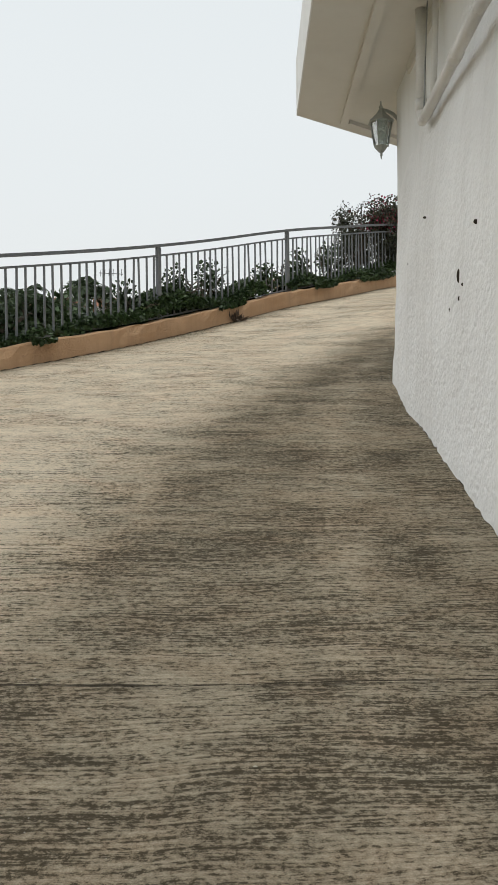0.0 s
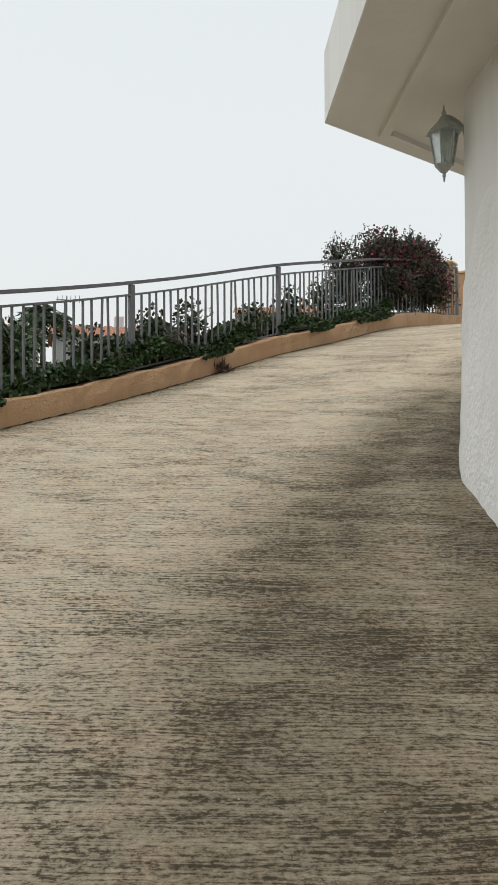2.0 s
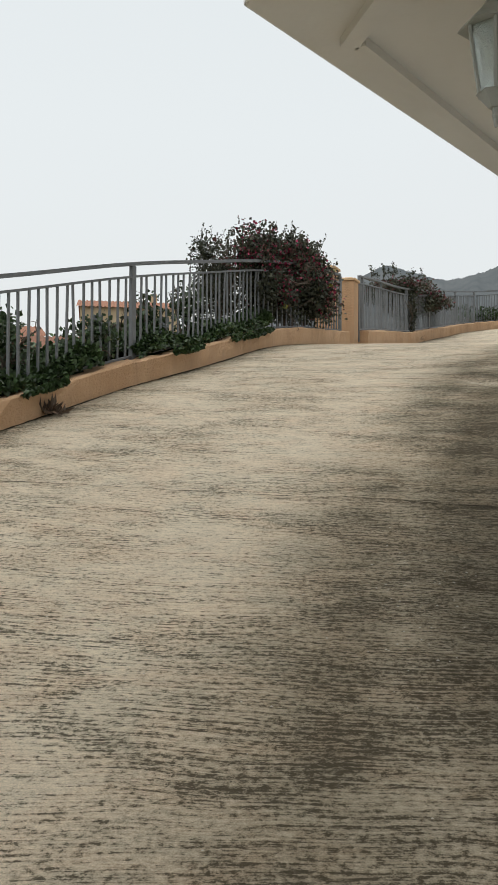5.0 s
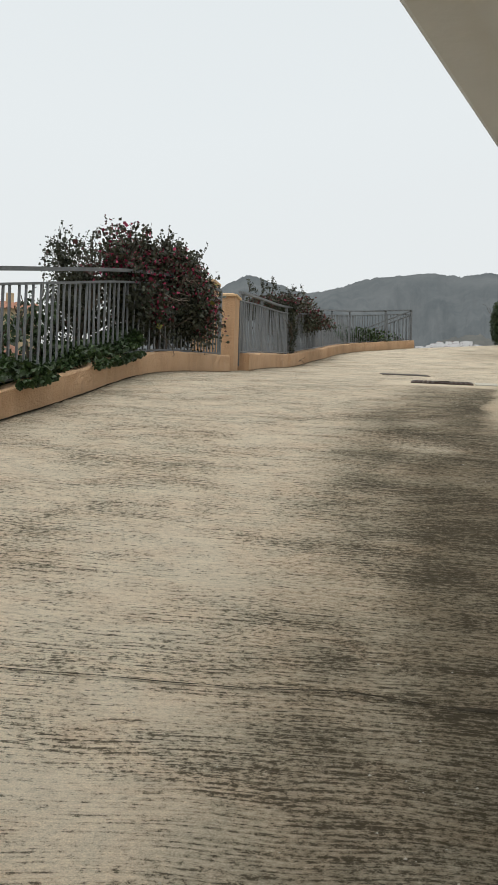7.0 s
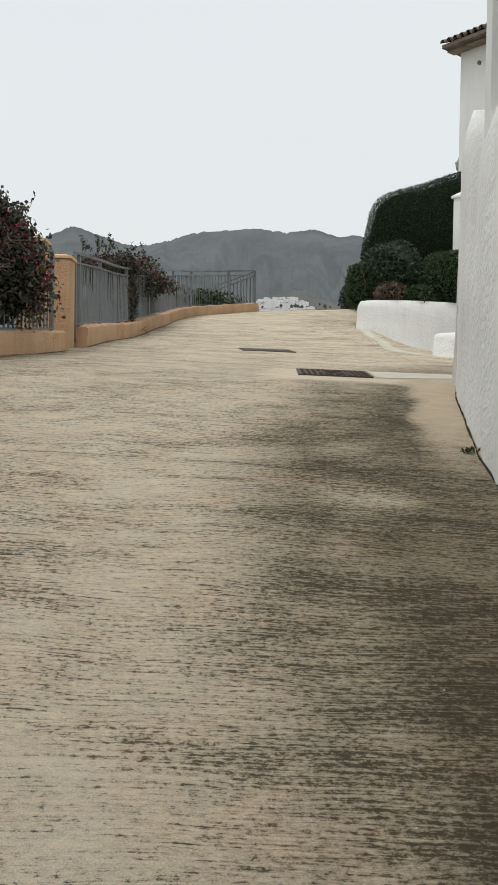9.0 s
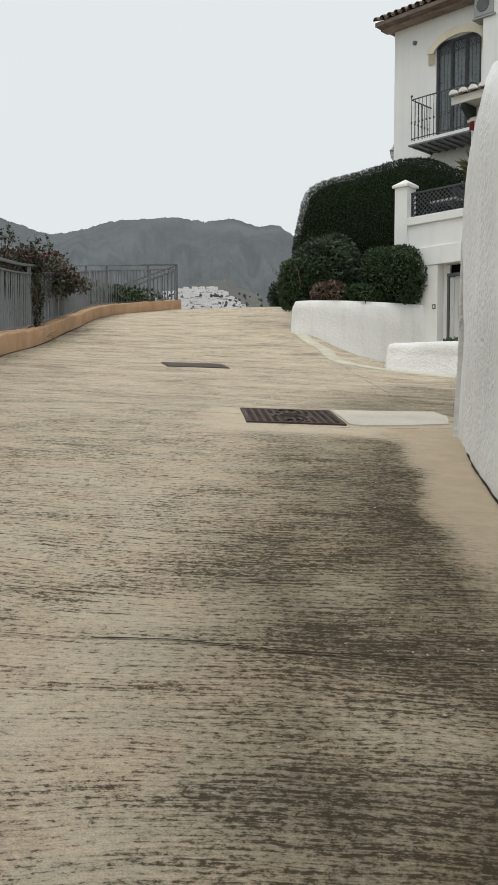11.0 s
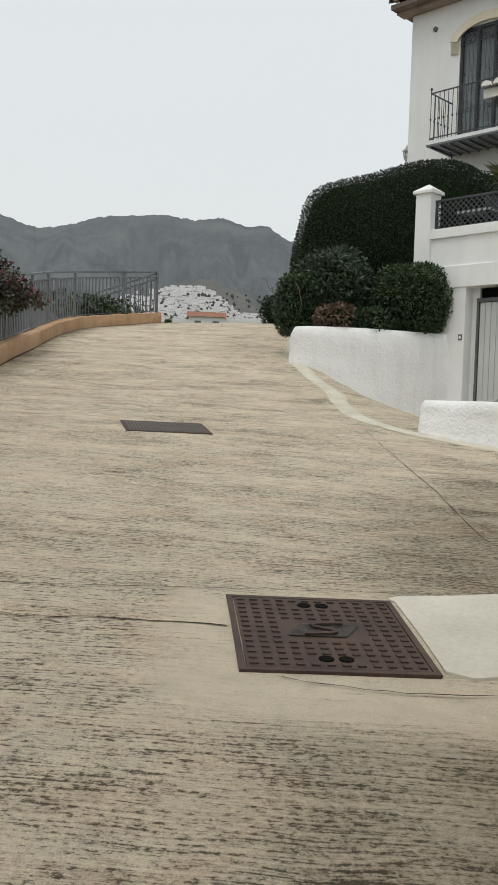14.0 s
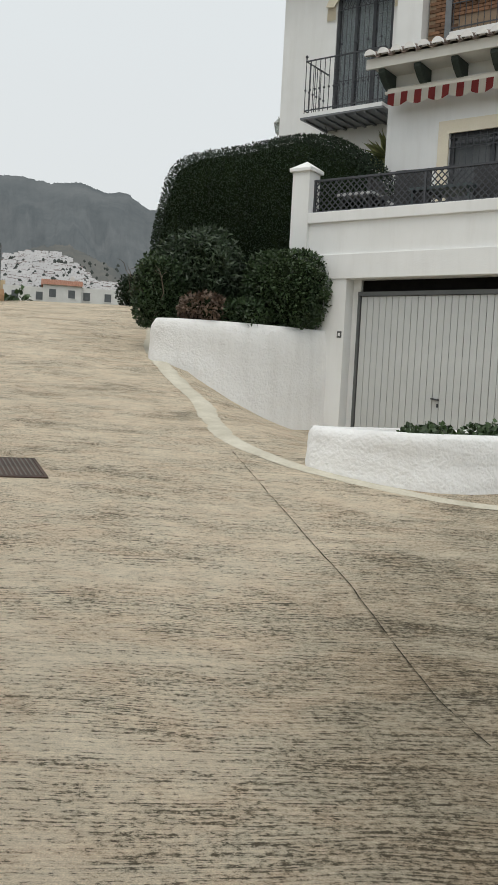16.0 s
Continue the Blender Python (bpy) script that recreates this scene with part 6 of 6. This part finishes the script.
leaf_mesh("leaves", np.tile([0, 0, 1.82], (110, 1)) + dd * 0.03, 0.42, M_AGAVE, YU, "", 3, 0.055, outward=dd * 6)

# ---------------------------------------------------------------- planted bank and forecourt planter
BANK = smooth_line([(17.6, 28.9), (16.2, 26.9), (14.6, 24.9), (13.35, 23.75), (12.92, 23.25), (12.96, 22.98), (13.2, 22.72), (13.66, 22.42), (14.2, 22.22), (14.75, 22.06), (15.24, 21.98)], 8)
bank = resample(BANK, 0.12)
# walk it from the villa outwards so that the bank lies behind its face
bl_line = bank[::-1]
bz = surface(bl_line[:, 0], bl_line[:, 1])
tops = np.where(bl_line[:, 1] < 23.3, 6.12, np.maximum(6.10, bz + 0.22))
v, f = thick_wall(bl_line, 0.28, bz - 0.35, tops, 6, 0.006, 0.05)
tagged(raw("retaining_wall", v, [q_[::-1] for q_ in f], M_WHITE, None, "", True), "curved whitewashed retaining wall below the clipped hedge", "wall", kind="structure")
back = offset_line(bl_line, -0.2)
soil_out = [tuple(p) for p in back[::3]] + [(20.5, 28.0), (21.0, 23.0), (16.5, 22.8), (15.5, 22.2)]
part("bank_soil", prism(soil_out, 4.0, lambda x, y: max(6.02, min(sz(x, y) + 0.1, 7.0))), M_SOIL, GROUND, "dark planted soil")

hx = lambda a, o, z: tuple(HM @ Vector((a, o, z)))
HT = math.atan2(HU.y, HU.x)
# clipped hedge and shrubs on the bank
c1 = hx(-2.52, 1.35, 7.62)
shrub("hedge", "tall dark clipped cypress hedge with a rounded end", c1, (2.27, 0.94, 1.74), M_HEDGE, 90000, 0.042, 61, 3.5, 0.26, category="hedge", rough=0.05, shell=0.10, world_turn=HT, stem=False, twigs=34)
shrub("clipped_shrub", "upright clipped dark green shrub on the bank", (13.45, 23.72, 6.52), (0.36, 0.36, 0.52), M_SHRUB, 5200, 0.05, 62, 3.0, 0.3, rough=0.06, shell=0.2)
shrub("oleander", "leafy oleander bush with long narrow leaves", (14.30, 23.75, 6.78), (0.72, 0.6, 0.78), M_LANCE, 12000, 0.10, 63, 2.3, 0.15, rough=0.16, shell=0.4, spread=0.12)
shrub("clipped_shrub", "round clipped dark green shrub overhanging the white wall", (14.95, 22.52, 6.66), (0.68, 0.6, 0.62), M_SHRUB, 11000, 0.055, 64, 2.8, 0.28, rough=0.06, shell=0.2)
shrub("low_shrub", "low shrub with rusty reddish foliage along the wall top", (13.55, 22.9, 6.28), (0.36, 0.3, 0.22), M_RUST_LEAF, 1800, 0.06, 65, 2.2, 0.3, rough=0.15, shell=0.4, stem=False)
shrub("low_shrub", "low green shrub along the wall top", (14.15, 22.62, 6.25), (0.5, 0.3, 0.22), M_SHRUB, 2400, 0.07, 66, 2.2, 0.25, rough=0.15, shell=0.4, stem=False)
shrub("olive_shrub", "loose olive-green shrub beside the hedge", (15.35, 25.75, 6.98), (0.42, 0.4, 0.62), M_SHRUB, 3000, 0.07, 67, 2.0, 0.28, rough=0.15, shell=0.4)
shrub("clipped_shrub", "small dark shrub at the crest of the drive", (17.75, 29.25, 7.2), (0.42, 0.4, 0.42), M_HEDGE, 2200, 0.06, 68, 2.4, 0.3, rough=0.1, shell=0.3)

# whitewashed planter in front of the garage
PL = thing("planter", "low whitewashed planter wall with a cracked corner, ivy inside", "planter")
pf = smooth_line([(10.62, 18.62), (10.46, 18.48), (10.44, 18.28), (10.60, 17.72), (10.95, 17.38), (11.6, 17.12), (12.6, 16.75), (13.8, 16.3), (15.0, 15.9)], 8)
pf = resample(pf, 0.09)
pz = surface(pf[:, 0], pf[:, 1])
v, f = thick_wall(offset_line(pf[::-1], 0)[:, :], 0.2, pz[::-1] - 0.2, np.full(len(pf), 4.935), 12, 0.006, 0.03)
raw("front_wall", v, f, M_WHITE, PL, "rough whitewash", smooth=True)
pb = resample(np.array([(10.62, 18.62), (11.6, 18.35), (13.0, 17.75), (15.2, 16.9)]), 0.12)
v, f = thick_wall(pb, 0.18, surface(pb[:, 0], pb[:, 1]) - 0.2, np.full(len(pb), 4.93), 13, 0.004, 0.03)
raw("back_wall", v, f, M_WHITE, PL, "", smooth=True)
inner = [tuple(p) for p in offset_line(pf, 0.1)[::4]] + [tuple(p) for p in pb[::-4]]
part("soil", prism(inner, 4.3, 4.85), M_SOIL, PL)

for k in range(6):
    x, y = 11.1 + k * 0.55, 17.72 - k * 0.22
    shrub("planter_ivy", "dark green ivy clump in the planter", (x, y, 4.92), (0.36, 0.2, 0.075 + 0.03 * (k % 2)), M_IVY, 700, 0.045, 80 + k, core=False, shell=0.9, stem=False, category="plant")

# ---------------------------------------------------------------- the distance
def mountain(name, dist, base, headings, heights, seed, material, label, rough, crest_trees):
    """A ridge seen from the drive: heights are degrees above the eye along compass headings."""
    r = np.random.RandomState(seed)
    hs = np.arange(headings[0], headings[-1], 0.11)
    el = np.interp(hs, headings, heights)
    el = np.convolve(np.pad(el, 3, mode="edge"), np.ones(7) / 7, "valid")
    jags = np.array([rough * (noise.noise(Vector((h * 2.3, seed, 0))) + 0.5 * noise.noise(Vector((h * 7.1, seed, 2)))) for h in hs])
    rows = 26
    verts, faces = [], []
    for i, (h, e) in enumerate(zip(hs, el)):
        top = dist * math.tan(radians(e + jags[i])) + 5
        for k in range(rows):
            q = k / (rows - 1)
            ridge = noise.fractal(Vector((h * 0.5 + q * 1.2, q * 2.2, seed)), 0.8, 2.1, 6)
            d = dist * (1 - 0.45 * (1 - q)) + dist * 0.16 * ridge * (1 - q) * q * 2
            z = base + (top - base) * (q ** 1.25)
            a = radians(h)
            verts.append((2 + d * math.sin(a), 8 + d * math.cos(a), z))
    for i in range(len(hs) - 1):
        for k in range(rows - 1):
            faces.append((i * rows + k, (i + 1) * rows + k, (i + 1) * rows + k + 1, i * rows + k + 1))
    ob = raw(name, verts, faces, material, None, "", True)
    tagged(ob, label, "mountain", kind="structure")
    if crest_trees:
        tv, tf = [], []
        for _ in range(crest_trees):
            h = r.uniform(headings[0] + 2, headings[-1] - 1)
            e = np.interp(h, hs, el + jags) - 0.03
            a, s = radians(h), dist * r.uniform(0.0005, 0.0011)
            c = Vector((2 + dist * math.sin(a), 8 + dist * math.cos(a), dist * math.tan(radians(e)) + 5))
            k = len(tv)
            for j in range(6):
                t = j * 1.047
                tv.append(tuple(c + Vector((s * math.cos(t) * r.uniform(0.7, 1.2), s * math.sin(t) * r.uniform(0.7, 1.2), s * 0.2 * r.normal()))))
            tv.append(tuple(c + Vector((0, 0, s * r.uniform(0.9, 1.7)))))
            tv.append(tuple(c - Vector((0, 0, s))))
            for j in range(6):
                tf += [(k + j, k + (j + 1) % 6, k + 6), (k + (j + 1) % 6, k + j, k + 7)]
        tagged(raw("ridge_trees", tv, tf, material), "far trees along the ridge, mist put into their colour", "trees", kind="stuff")
    return ob


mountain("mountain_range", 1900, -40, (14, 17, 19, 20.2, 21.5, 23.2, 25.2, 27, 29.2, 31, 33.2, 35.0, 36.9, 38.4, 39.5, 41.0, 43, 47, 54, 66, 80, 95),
         (8.0, 9.4, 10.4, 11.1, 11.7, 11.2, 10.6, 10.9, 11.6, 11.75, 11.94, 11.67, 11.92, 11.37, 11.6, 10.66, 10.4, 10.0, 9.0, 8, 7, 5), 3, M_MOUNT, "grey mountain range under low cloud, mist put into its colour", 0.10, 520)
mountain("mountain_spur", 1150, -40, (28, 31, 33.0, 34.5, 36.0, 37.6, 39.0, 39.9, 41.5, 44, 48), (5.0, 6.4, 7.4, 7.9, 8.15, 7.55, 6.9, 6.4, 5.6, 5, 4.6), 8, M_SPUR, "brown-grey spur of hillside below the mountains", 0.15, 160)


def far_town():
    """Whitewashed hill town heaped up the spur."""
    r = np.random.RandomState(14)
    wv, wf, rv, rf = [], [], [], []
    for k in range(1100):
        h = r.normal(34.6, 1.7) if k < 880 else r.uniform(36.5, 40.3)
        lo, hi = 5.5, np.interp(h, [30, 32.7, 34, 36, 37.3, 38, 41], [6.9, 7.3, 7.6, 7.65, 6.6, 6.1, 5.9])
        e = r.uniform(lo, hi)
        if abs(e - 7.02) < 0.09 and h < 36.6:
            continue
        d = 640 + (e - lo) * 55
        a = radians(h)
        x, y, z = 4.6 + d * math.sin(a), 14 + d * math.cos(a), 5.2 + d * math.tan(radians(e))
        w, l, t = r.uniform(0.8, 2.3), r.uniform(0.8, 1.8), r.uniform(0.7, 1.7)
        m = Matrix.Translation((x, y, z)) @ Matrix.Rotation(-a + r.normal(0, 0.3), 4, "Z")
        k0 = len(wv)
        for p in ((-w, -l, -1.2), (w, -l, -1.2), (w, l, -1.2), (-w, l, -1.2), (-w, -l, t), (w, -l, t), (w, l, t), (-w, l, t)):
            wv.append(tuple(m @ Vector(p)))
        wf += [tuple(k0 + i for i in q_) for q_ in ((0, 1, 5, 4), (1, 2, 6, 5), (2, 3, 7, 6), (3, 0, 4, 7), (4, 5, 6, 7))]
        # window and roof tones
        k1 = len(rv)
        for i in range(r.randint(1, 4)):
            u0 = r.uniform(-w * 0.8, w * 0.5)
            v0 = r.uniform(-0.6, t - 0.6)
            kk = len(rv)
            for p in ((u0, -l - 0.1, v0), (u0 + 0.35, -l - 0.1, v0), (u0 + 0.35, -l - 0.1, v0 + 0.5), (u0, -l - 0.1, v0 + 0.5)):
                rv.append(tuple(m @ Vector(p)))
            rf.append((kk, kk + 1, kk + 2, kk + 3))
        if r.rand() < 0.15:
            kk = len(rv)
            for p in ((-w * 1.05, -l * 1.05, t), (w * 1.05, -l * 1.05, t), (w * 1.05, 0, t + 0.5), (-w * 1.05, 0, t + 0.5), (w * 1.05, l, t), (-w * 1.05, l, t)):
                rv.append(tuple(m @ Vector(p)))
            rf += [(kk, kk + 1, kk + 2, kk + 3), (kk + 3, kk + 2, kk + 4, kk + 5)]
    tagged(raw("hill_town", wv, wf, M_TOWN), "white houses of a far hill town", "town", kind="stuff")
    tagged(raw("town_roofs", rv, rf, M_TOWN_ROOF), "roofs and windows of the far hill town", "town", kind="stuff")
    tv, tf = [], []
    for _ in range(110):
        h, e = r.normal(35.5, 2.4), r.uniform(5.4, 7.3)
        a, d, s = radians(h), 630 + (e - 5.4) * 55, r.uniform(0.7, 2.0)
        c = Vector((4.6 + d * math.sin(a), 14 + d * math.cos(a), 5.2 + d * math.tan(radians(e))))
        k = len(tv)
        for j in range(6):
            t = j * 1.047
            tv.append(tuple(c + Vector((s * math.cos(t), s * math.sin(t), s * 0.3 * r.normal()))))
        tv.append(tuple(c + Vector((0, 0, s * 1.1))))
        tv.append(tuple(c - Vector((0, 0, s))))
        for j in range(6):
            tf += [(k + j, k + (j + 1) % 6, k + 6), (k + (j + 1) % 6, k + j, k + 7)]
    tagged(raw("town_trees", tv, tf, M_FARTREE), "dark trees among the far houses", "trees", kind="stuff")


far_town()


def villa_block(x, y, top, w, l, turn, label, wall, roof=True, chimney=False, base=-3.0):
    z0 = float(terrain(np.array([x]), np.array([y]))[0]) - 0.5
    t = thing("house", label, "house", "houses on the slope", at=(x, y, z0))
    t.rotation_euler = (0, 0, turn)
    h = top - z0 - (1.0 if roof else 0)
    part("wall", boxm((-w / 2, -l / 2, 0), (w / 2, l / 2, h)), wall, t)
    n = max(2, int(w / 2.4))
    for k in range(n):
        wx = (k - (n - 1) / 2) * w / n
        for zz in ((h - 1.9,) if h < 4 else (h - 1.9, h - 4.6)):
            wnd = part("window", boxm((wx - 0.5, -l / 2 - 0.03, zz), (wx + 0.5, -l / 2 + 0.05, zz + 1.2)), M_VILLA_WIN, t)
            part("sill", boxm((wx - 0.6, -l / 2 - 0.12, zz - 0.09), (wx + 0.6, -l / 2 - 0.002, zz - 0.004)), wall, wnd)
    if roof:
        bm = bmesh.new()
        nr = int(w / 0.28)
        # ribbed tile slopes
        for sgn in (-1, 1):
            for k in range(nr):
                x0 = -w / 2 - 0.3 + k * (w + 0.6) / nr
                x1 = x0 + (w + 0.6) / nr
                xm = (x0 + x1) / 2
                e, r_ = (sgn * (l / 2 + 0.35), h - 0.1), (0.0, h + 1.0)
                ps = [[bm.verts.new((xx, yy, zz + dz)) for xx, dz in ((x0, 0), (xm, 0.09), (x1, 0))] for yy, zz in (e, r_)]
                for i in range(2):
                    bm.faces.new((ps[0][i], ps[0][i + 1], ps[1][i + 1], ps[1][i]))
        part("roof", bm, M_TILE, t, "terracotta tiled roof")
        g = bmesh.new()
        for xx in (-w / 2, w / 2):
            g.faces.new([g.verts.new(p) for p in ((xx, -l / 2, h), (xx, l / 2, h), (xx, 0, h + 0.95))])
        part("gable", g, wall, t)
    if chimney:
        part("chimney", boxm((w * 0.22, -0.3, h + 0.3), (w * 0.22 + 0.6, 0.3, h + 1.7)), wall, t)
    return t


villa_block(86.9, 127.3, 19.9, 5.6, 6, radians(-35), "white villa with a terracotta roof beyond the crest", M_VILLA, True, True)
villa_block(82.6, 130.0, 18.4, 7.0, 5, radians(-35), "low white flat-roofed annexe beyond the crest", M_VILLA, False)
villa_block(92.5, 123.2, 18.75, 9.5, 5, radians(-38), "low white flat-roofed wing beyond the crest", M_VILLA, False)
villa_block(77.6, 133.4, 19.0, 5.5, 5, radians(-32), "ochre house with a flat roof beyond the crest", M_VILLA_OCHRE, False)
villa_block(-7.7, 62.5, 10.75, 5.6, 6, radians(12), "white villa with a terracotta roof on the slope", M_VILLA, True, True)
villa_block(-3.0, 72.0, 11.6, 4.2, 6, radians(8), "white two-storey villa on the slope", M_VILLA, True)
villa_block(-15.6, 60.0, 10.6, 8.0, 7, radians(18), "villa with a broad terracotta roof on the slope", M_VILLA, True)
villa_block(6.6, 81.0, 15.2, 8.0, 7, radians(-4), "ochre villa with a terracotta roof on the slope", M_VILLA_OCHRE, True, True)
villa_block(1.9, 52.0, 8.4, 7.0, 6, radians(5), "low house with a terracotta roof on the slope", M_VILLA, True)
villa_block(-24, 55, 9.6, 9.0, 7, radians(24), "white villa with a terracotta roof on the slope", M_VILLA, True)


def tree(x, y, top, spread, seed, label, material=M_IVY, leaf=0.35, n=1500):
    z0 = float(terrain(np.array([x]), np.array([y]))[0]) - 0.2
    h = top - z0
    t = thing("tree", label, "tree", "trees on the slope", at=(x, y, z0))
    r = np.random.RandomState(seed)
    bm = bmesh.new()
    rod(bm, (0, 0, 0), (0.1, 0, h * 0.5), 0.22, 7, 0.12)
    for k in range(4):
        branch(bm, r, (0.1, 0, h * 0.45), (r.normal(0, 0.6), r.normal(0, 0.6), 1), h * 0.4, 0.09, 1)
    part("trunk", bm, M_TWIG, t)
    pts, dr = [], []
    for k in range(6):
        c = (r.normal(0, spread * 0.4), r.normal(0, spread * 0.4), h * r.uniform(0.5, 0.82))
        p, d = lumps(r, n // 6, c, (spread * 0.55, spread * 0.55, h * 0.2), 2.0, 0.7, 0.2)
        pts.append(p)
        dr.append(d)
    leaf_mesh("crown", np.vstack(pts), leaf, material, t, "", seed, 0.4, outward=np.vstack(dr))
    return t


for k, (x, y, top, sp) in enumerate([(-11.5, 52, 10.2, 2.6), (-5.2, 57, 9.2, 2.2), (-1.2, 60, 9.3, 2.3), (1.8, 62, 9.9, 2.4), (3.4, 58, 10.3, 2.6), (-18.5, 50, 9.2, 2.8), (4.6, 66, 11.5, 2.6), (0.3, 47, 7.4, 2.0), (-13, 57, 9.6, 2.4), (5.5, 70, 12.4, 2.6), (2.6, 45, 7.6, 1.9),
                                     (30.0, 57.0, 9.9, 2.0), (33.0, 60, 10.1, 1.8), (44.5, 60.0, 10.3, 1.6), (48, 58, 10.5, 2.0), (28.5, 61, 10.3, 2.0)]):
    tree(x, y, top, sp, 100 + k, "rounded green garden tree on the slope", M_SHRUB if k % 2 else M_IVY)


def palm(x, y, top, seed):
    z0 = float(terrain(np.array([x]), np.array([y]))[0]) - 0.2
    t = thing("palm", "palm with arching fronds and a stout trunk", "palm tree", "palms on the slope", at=(x, y, z0))
    h = top - z0 - 0.8
    bm = bmesh.new()
    for k in range(10):
        rod(bm, (0, 0, h * k / 10), (0, 0, h * (k + 1) / 10), 0.24 - 0.01 * k, 9, 0.2 - 0.008 * k)
    part("trunk", bm, M_TWIG, t)
    r = np.random.RandomState(seed)
    pts, dirs = [], []
    for k in range(30):
        a, e = r.uniform(0, 6.28), r.uniform(-0.2, 1.2)
        for q_ in np.linspace(0.1, 1, 22):
            L = 1.9 * q_
            p = np.array([math.cos(a) * L * math.cos(e), math.sin(a) * L * math.cos(e), h + L * math.sin(e) - 0.55 * L * q_])
            for s in (-1, 1):
                pts.append(p)
                dirs.append(np.array([-math.sin(a) * s + math.cos(a) * 0.6, math.cos(a) * s + math.sin(a) * 0.6, -0.5]) * 5)
    leaf_mesh("fronds", np.array(pts), 0.55, M_IVY, t, "", seed, 0.06, outward=np.array(dirs))
    return t


palm(-10.1, 56.0, 11.2, 31)
palm(-12.4, 49.5, 9.8, 33)
palm(-4.3, 68.0, 12.2, 34)
palm(-3.6, 67.0, 11.9, 35)
AN = thing("roof_aerial", "thin television aerial on a mast", "aerial", at=(-9.3, 60.2, 8.5))
bm = bmesh.new()
rod(bm, (0, 0, 0), (0, 0, 3.9), 0.03, 6)
rod(bm, (-0.7, 0, 3.7), (0.9, 0, 3.6), 0.025, 5)
for k in range(6):
    rod(bm, (-0.6 + k * 0.28, -0.1, 3.45), (-0.6 + k * 0.28, 0.1, 3.95), 0.02, 4)
part("mast", bm, M_STEELDARK, AN)
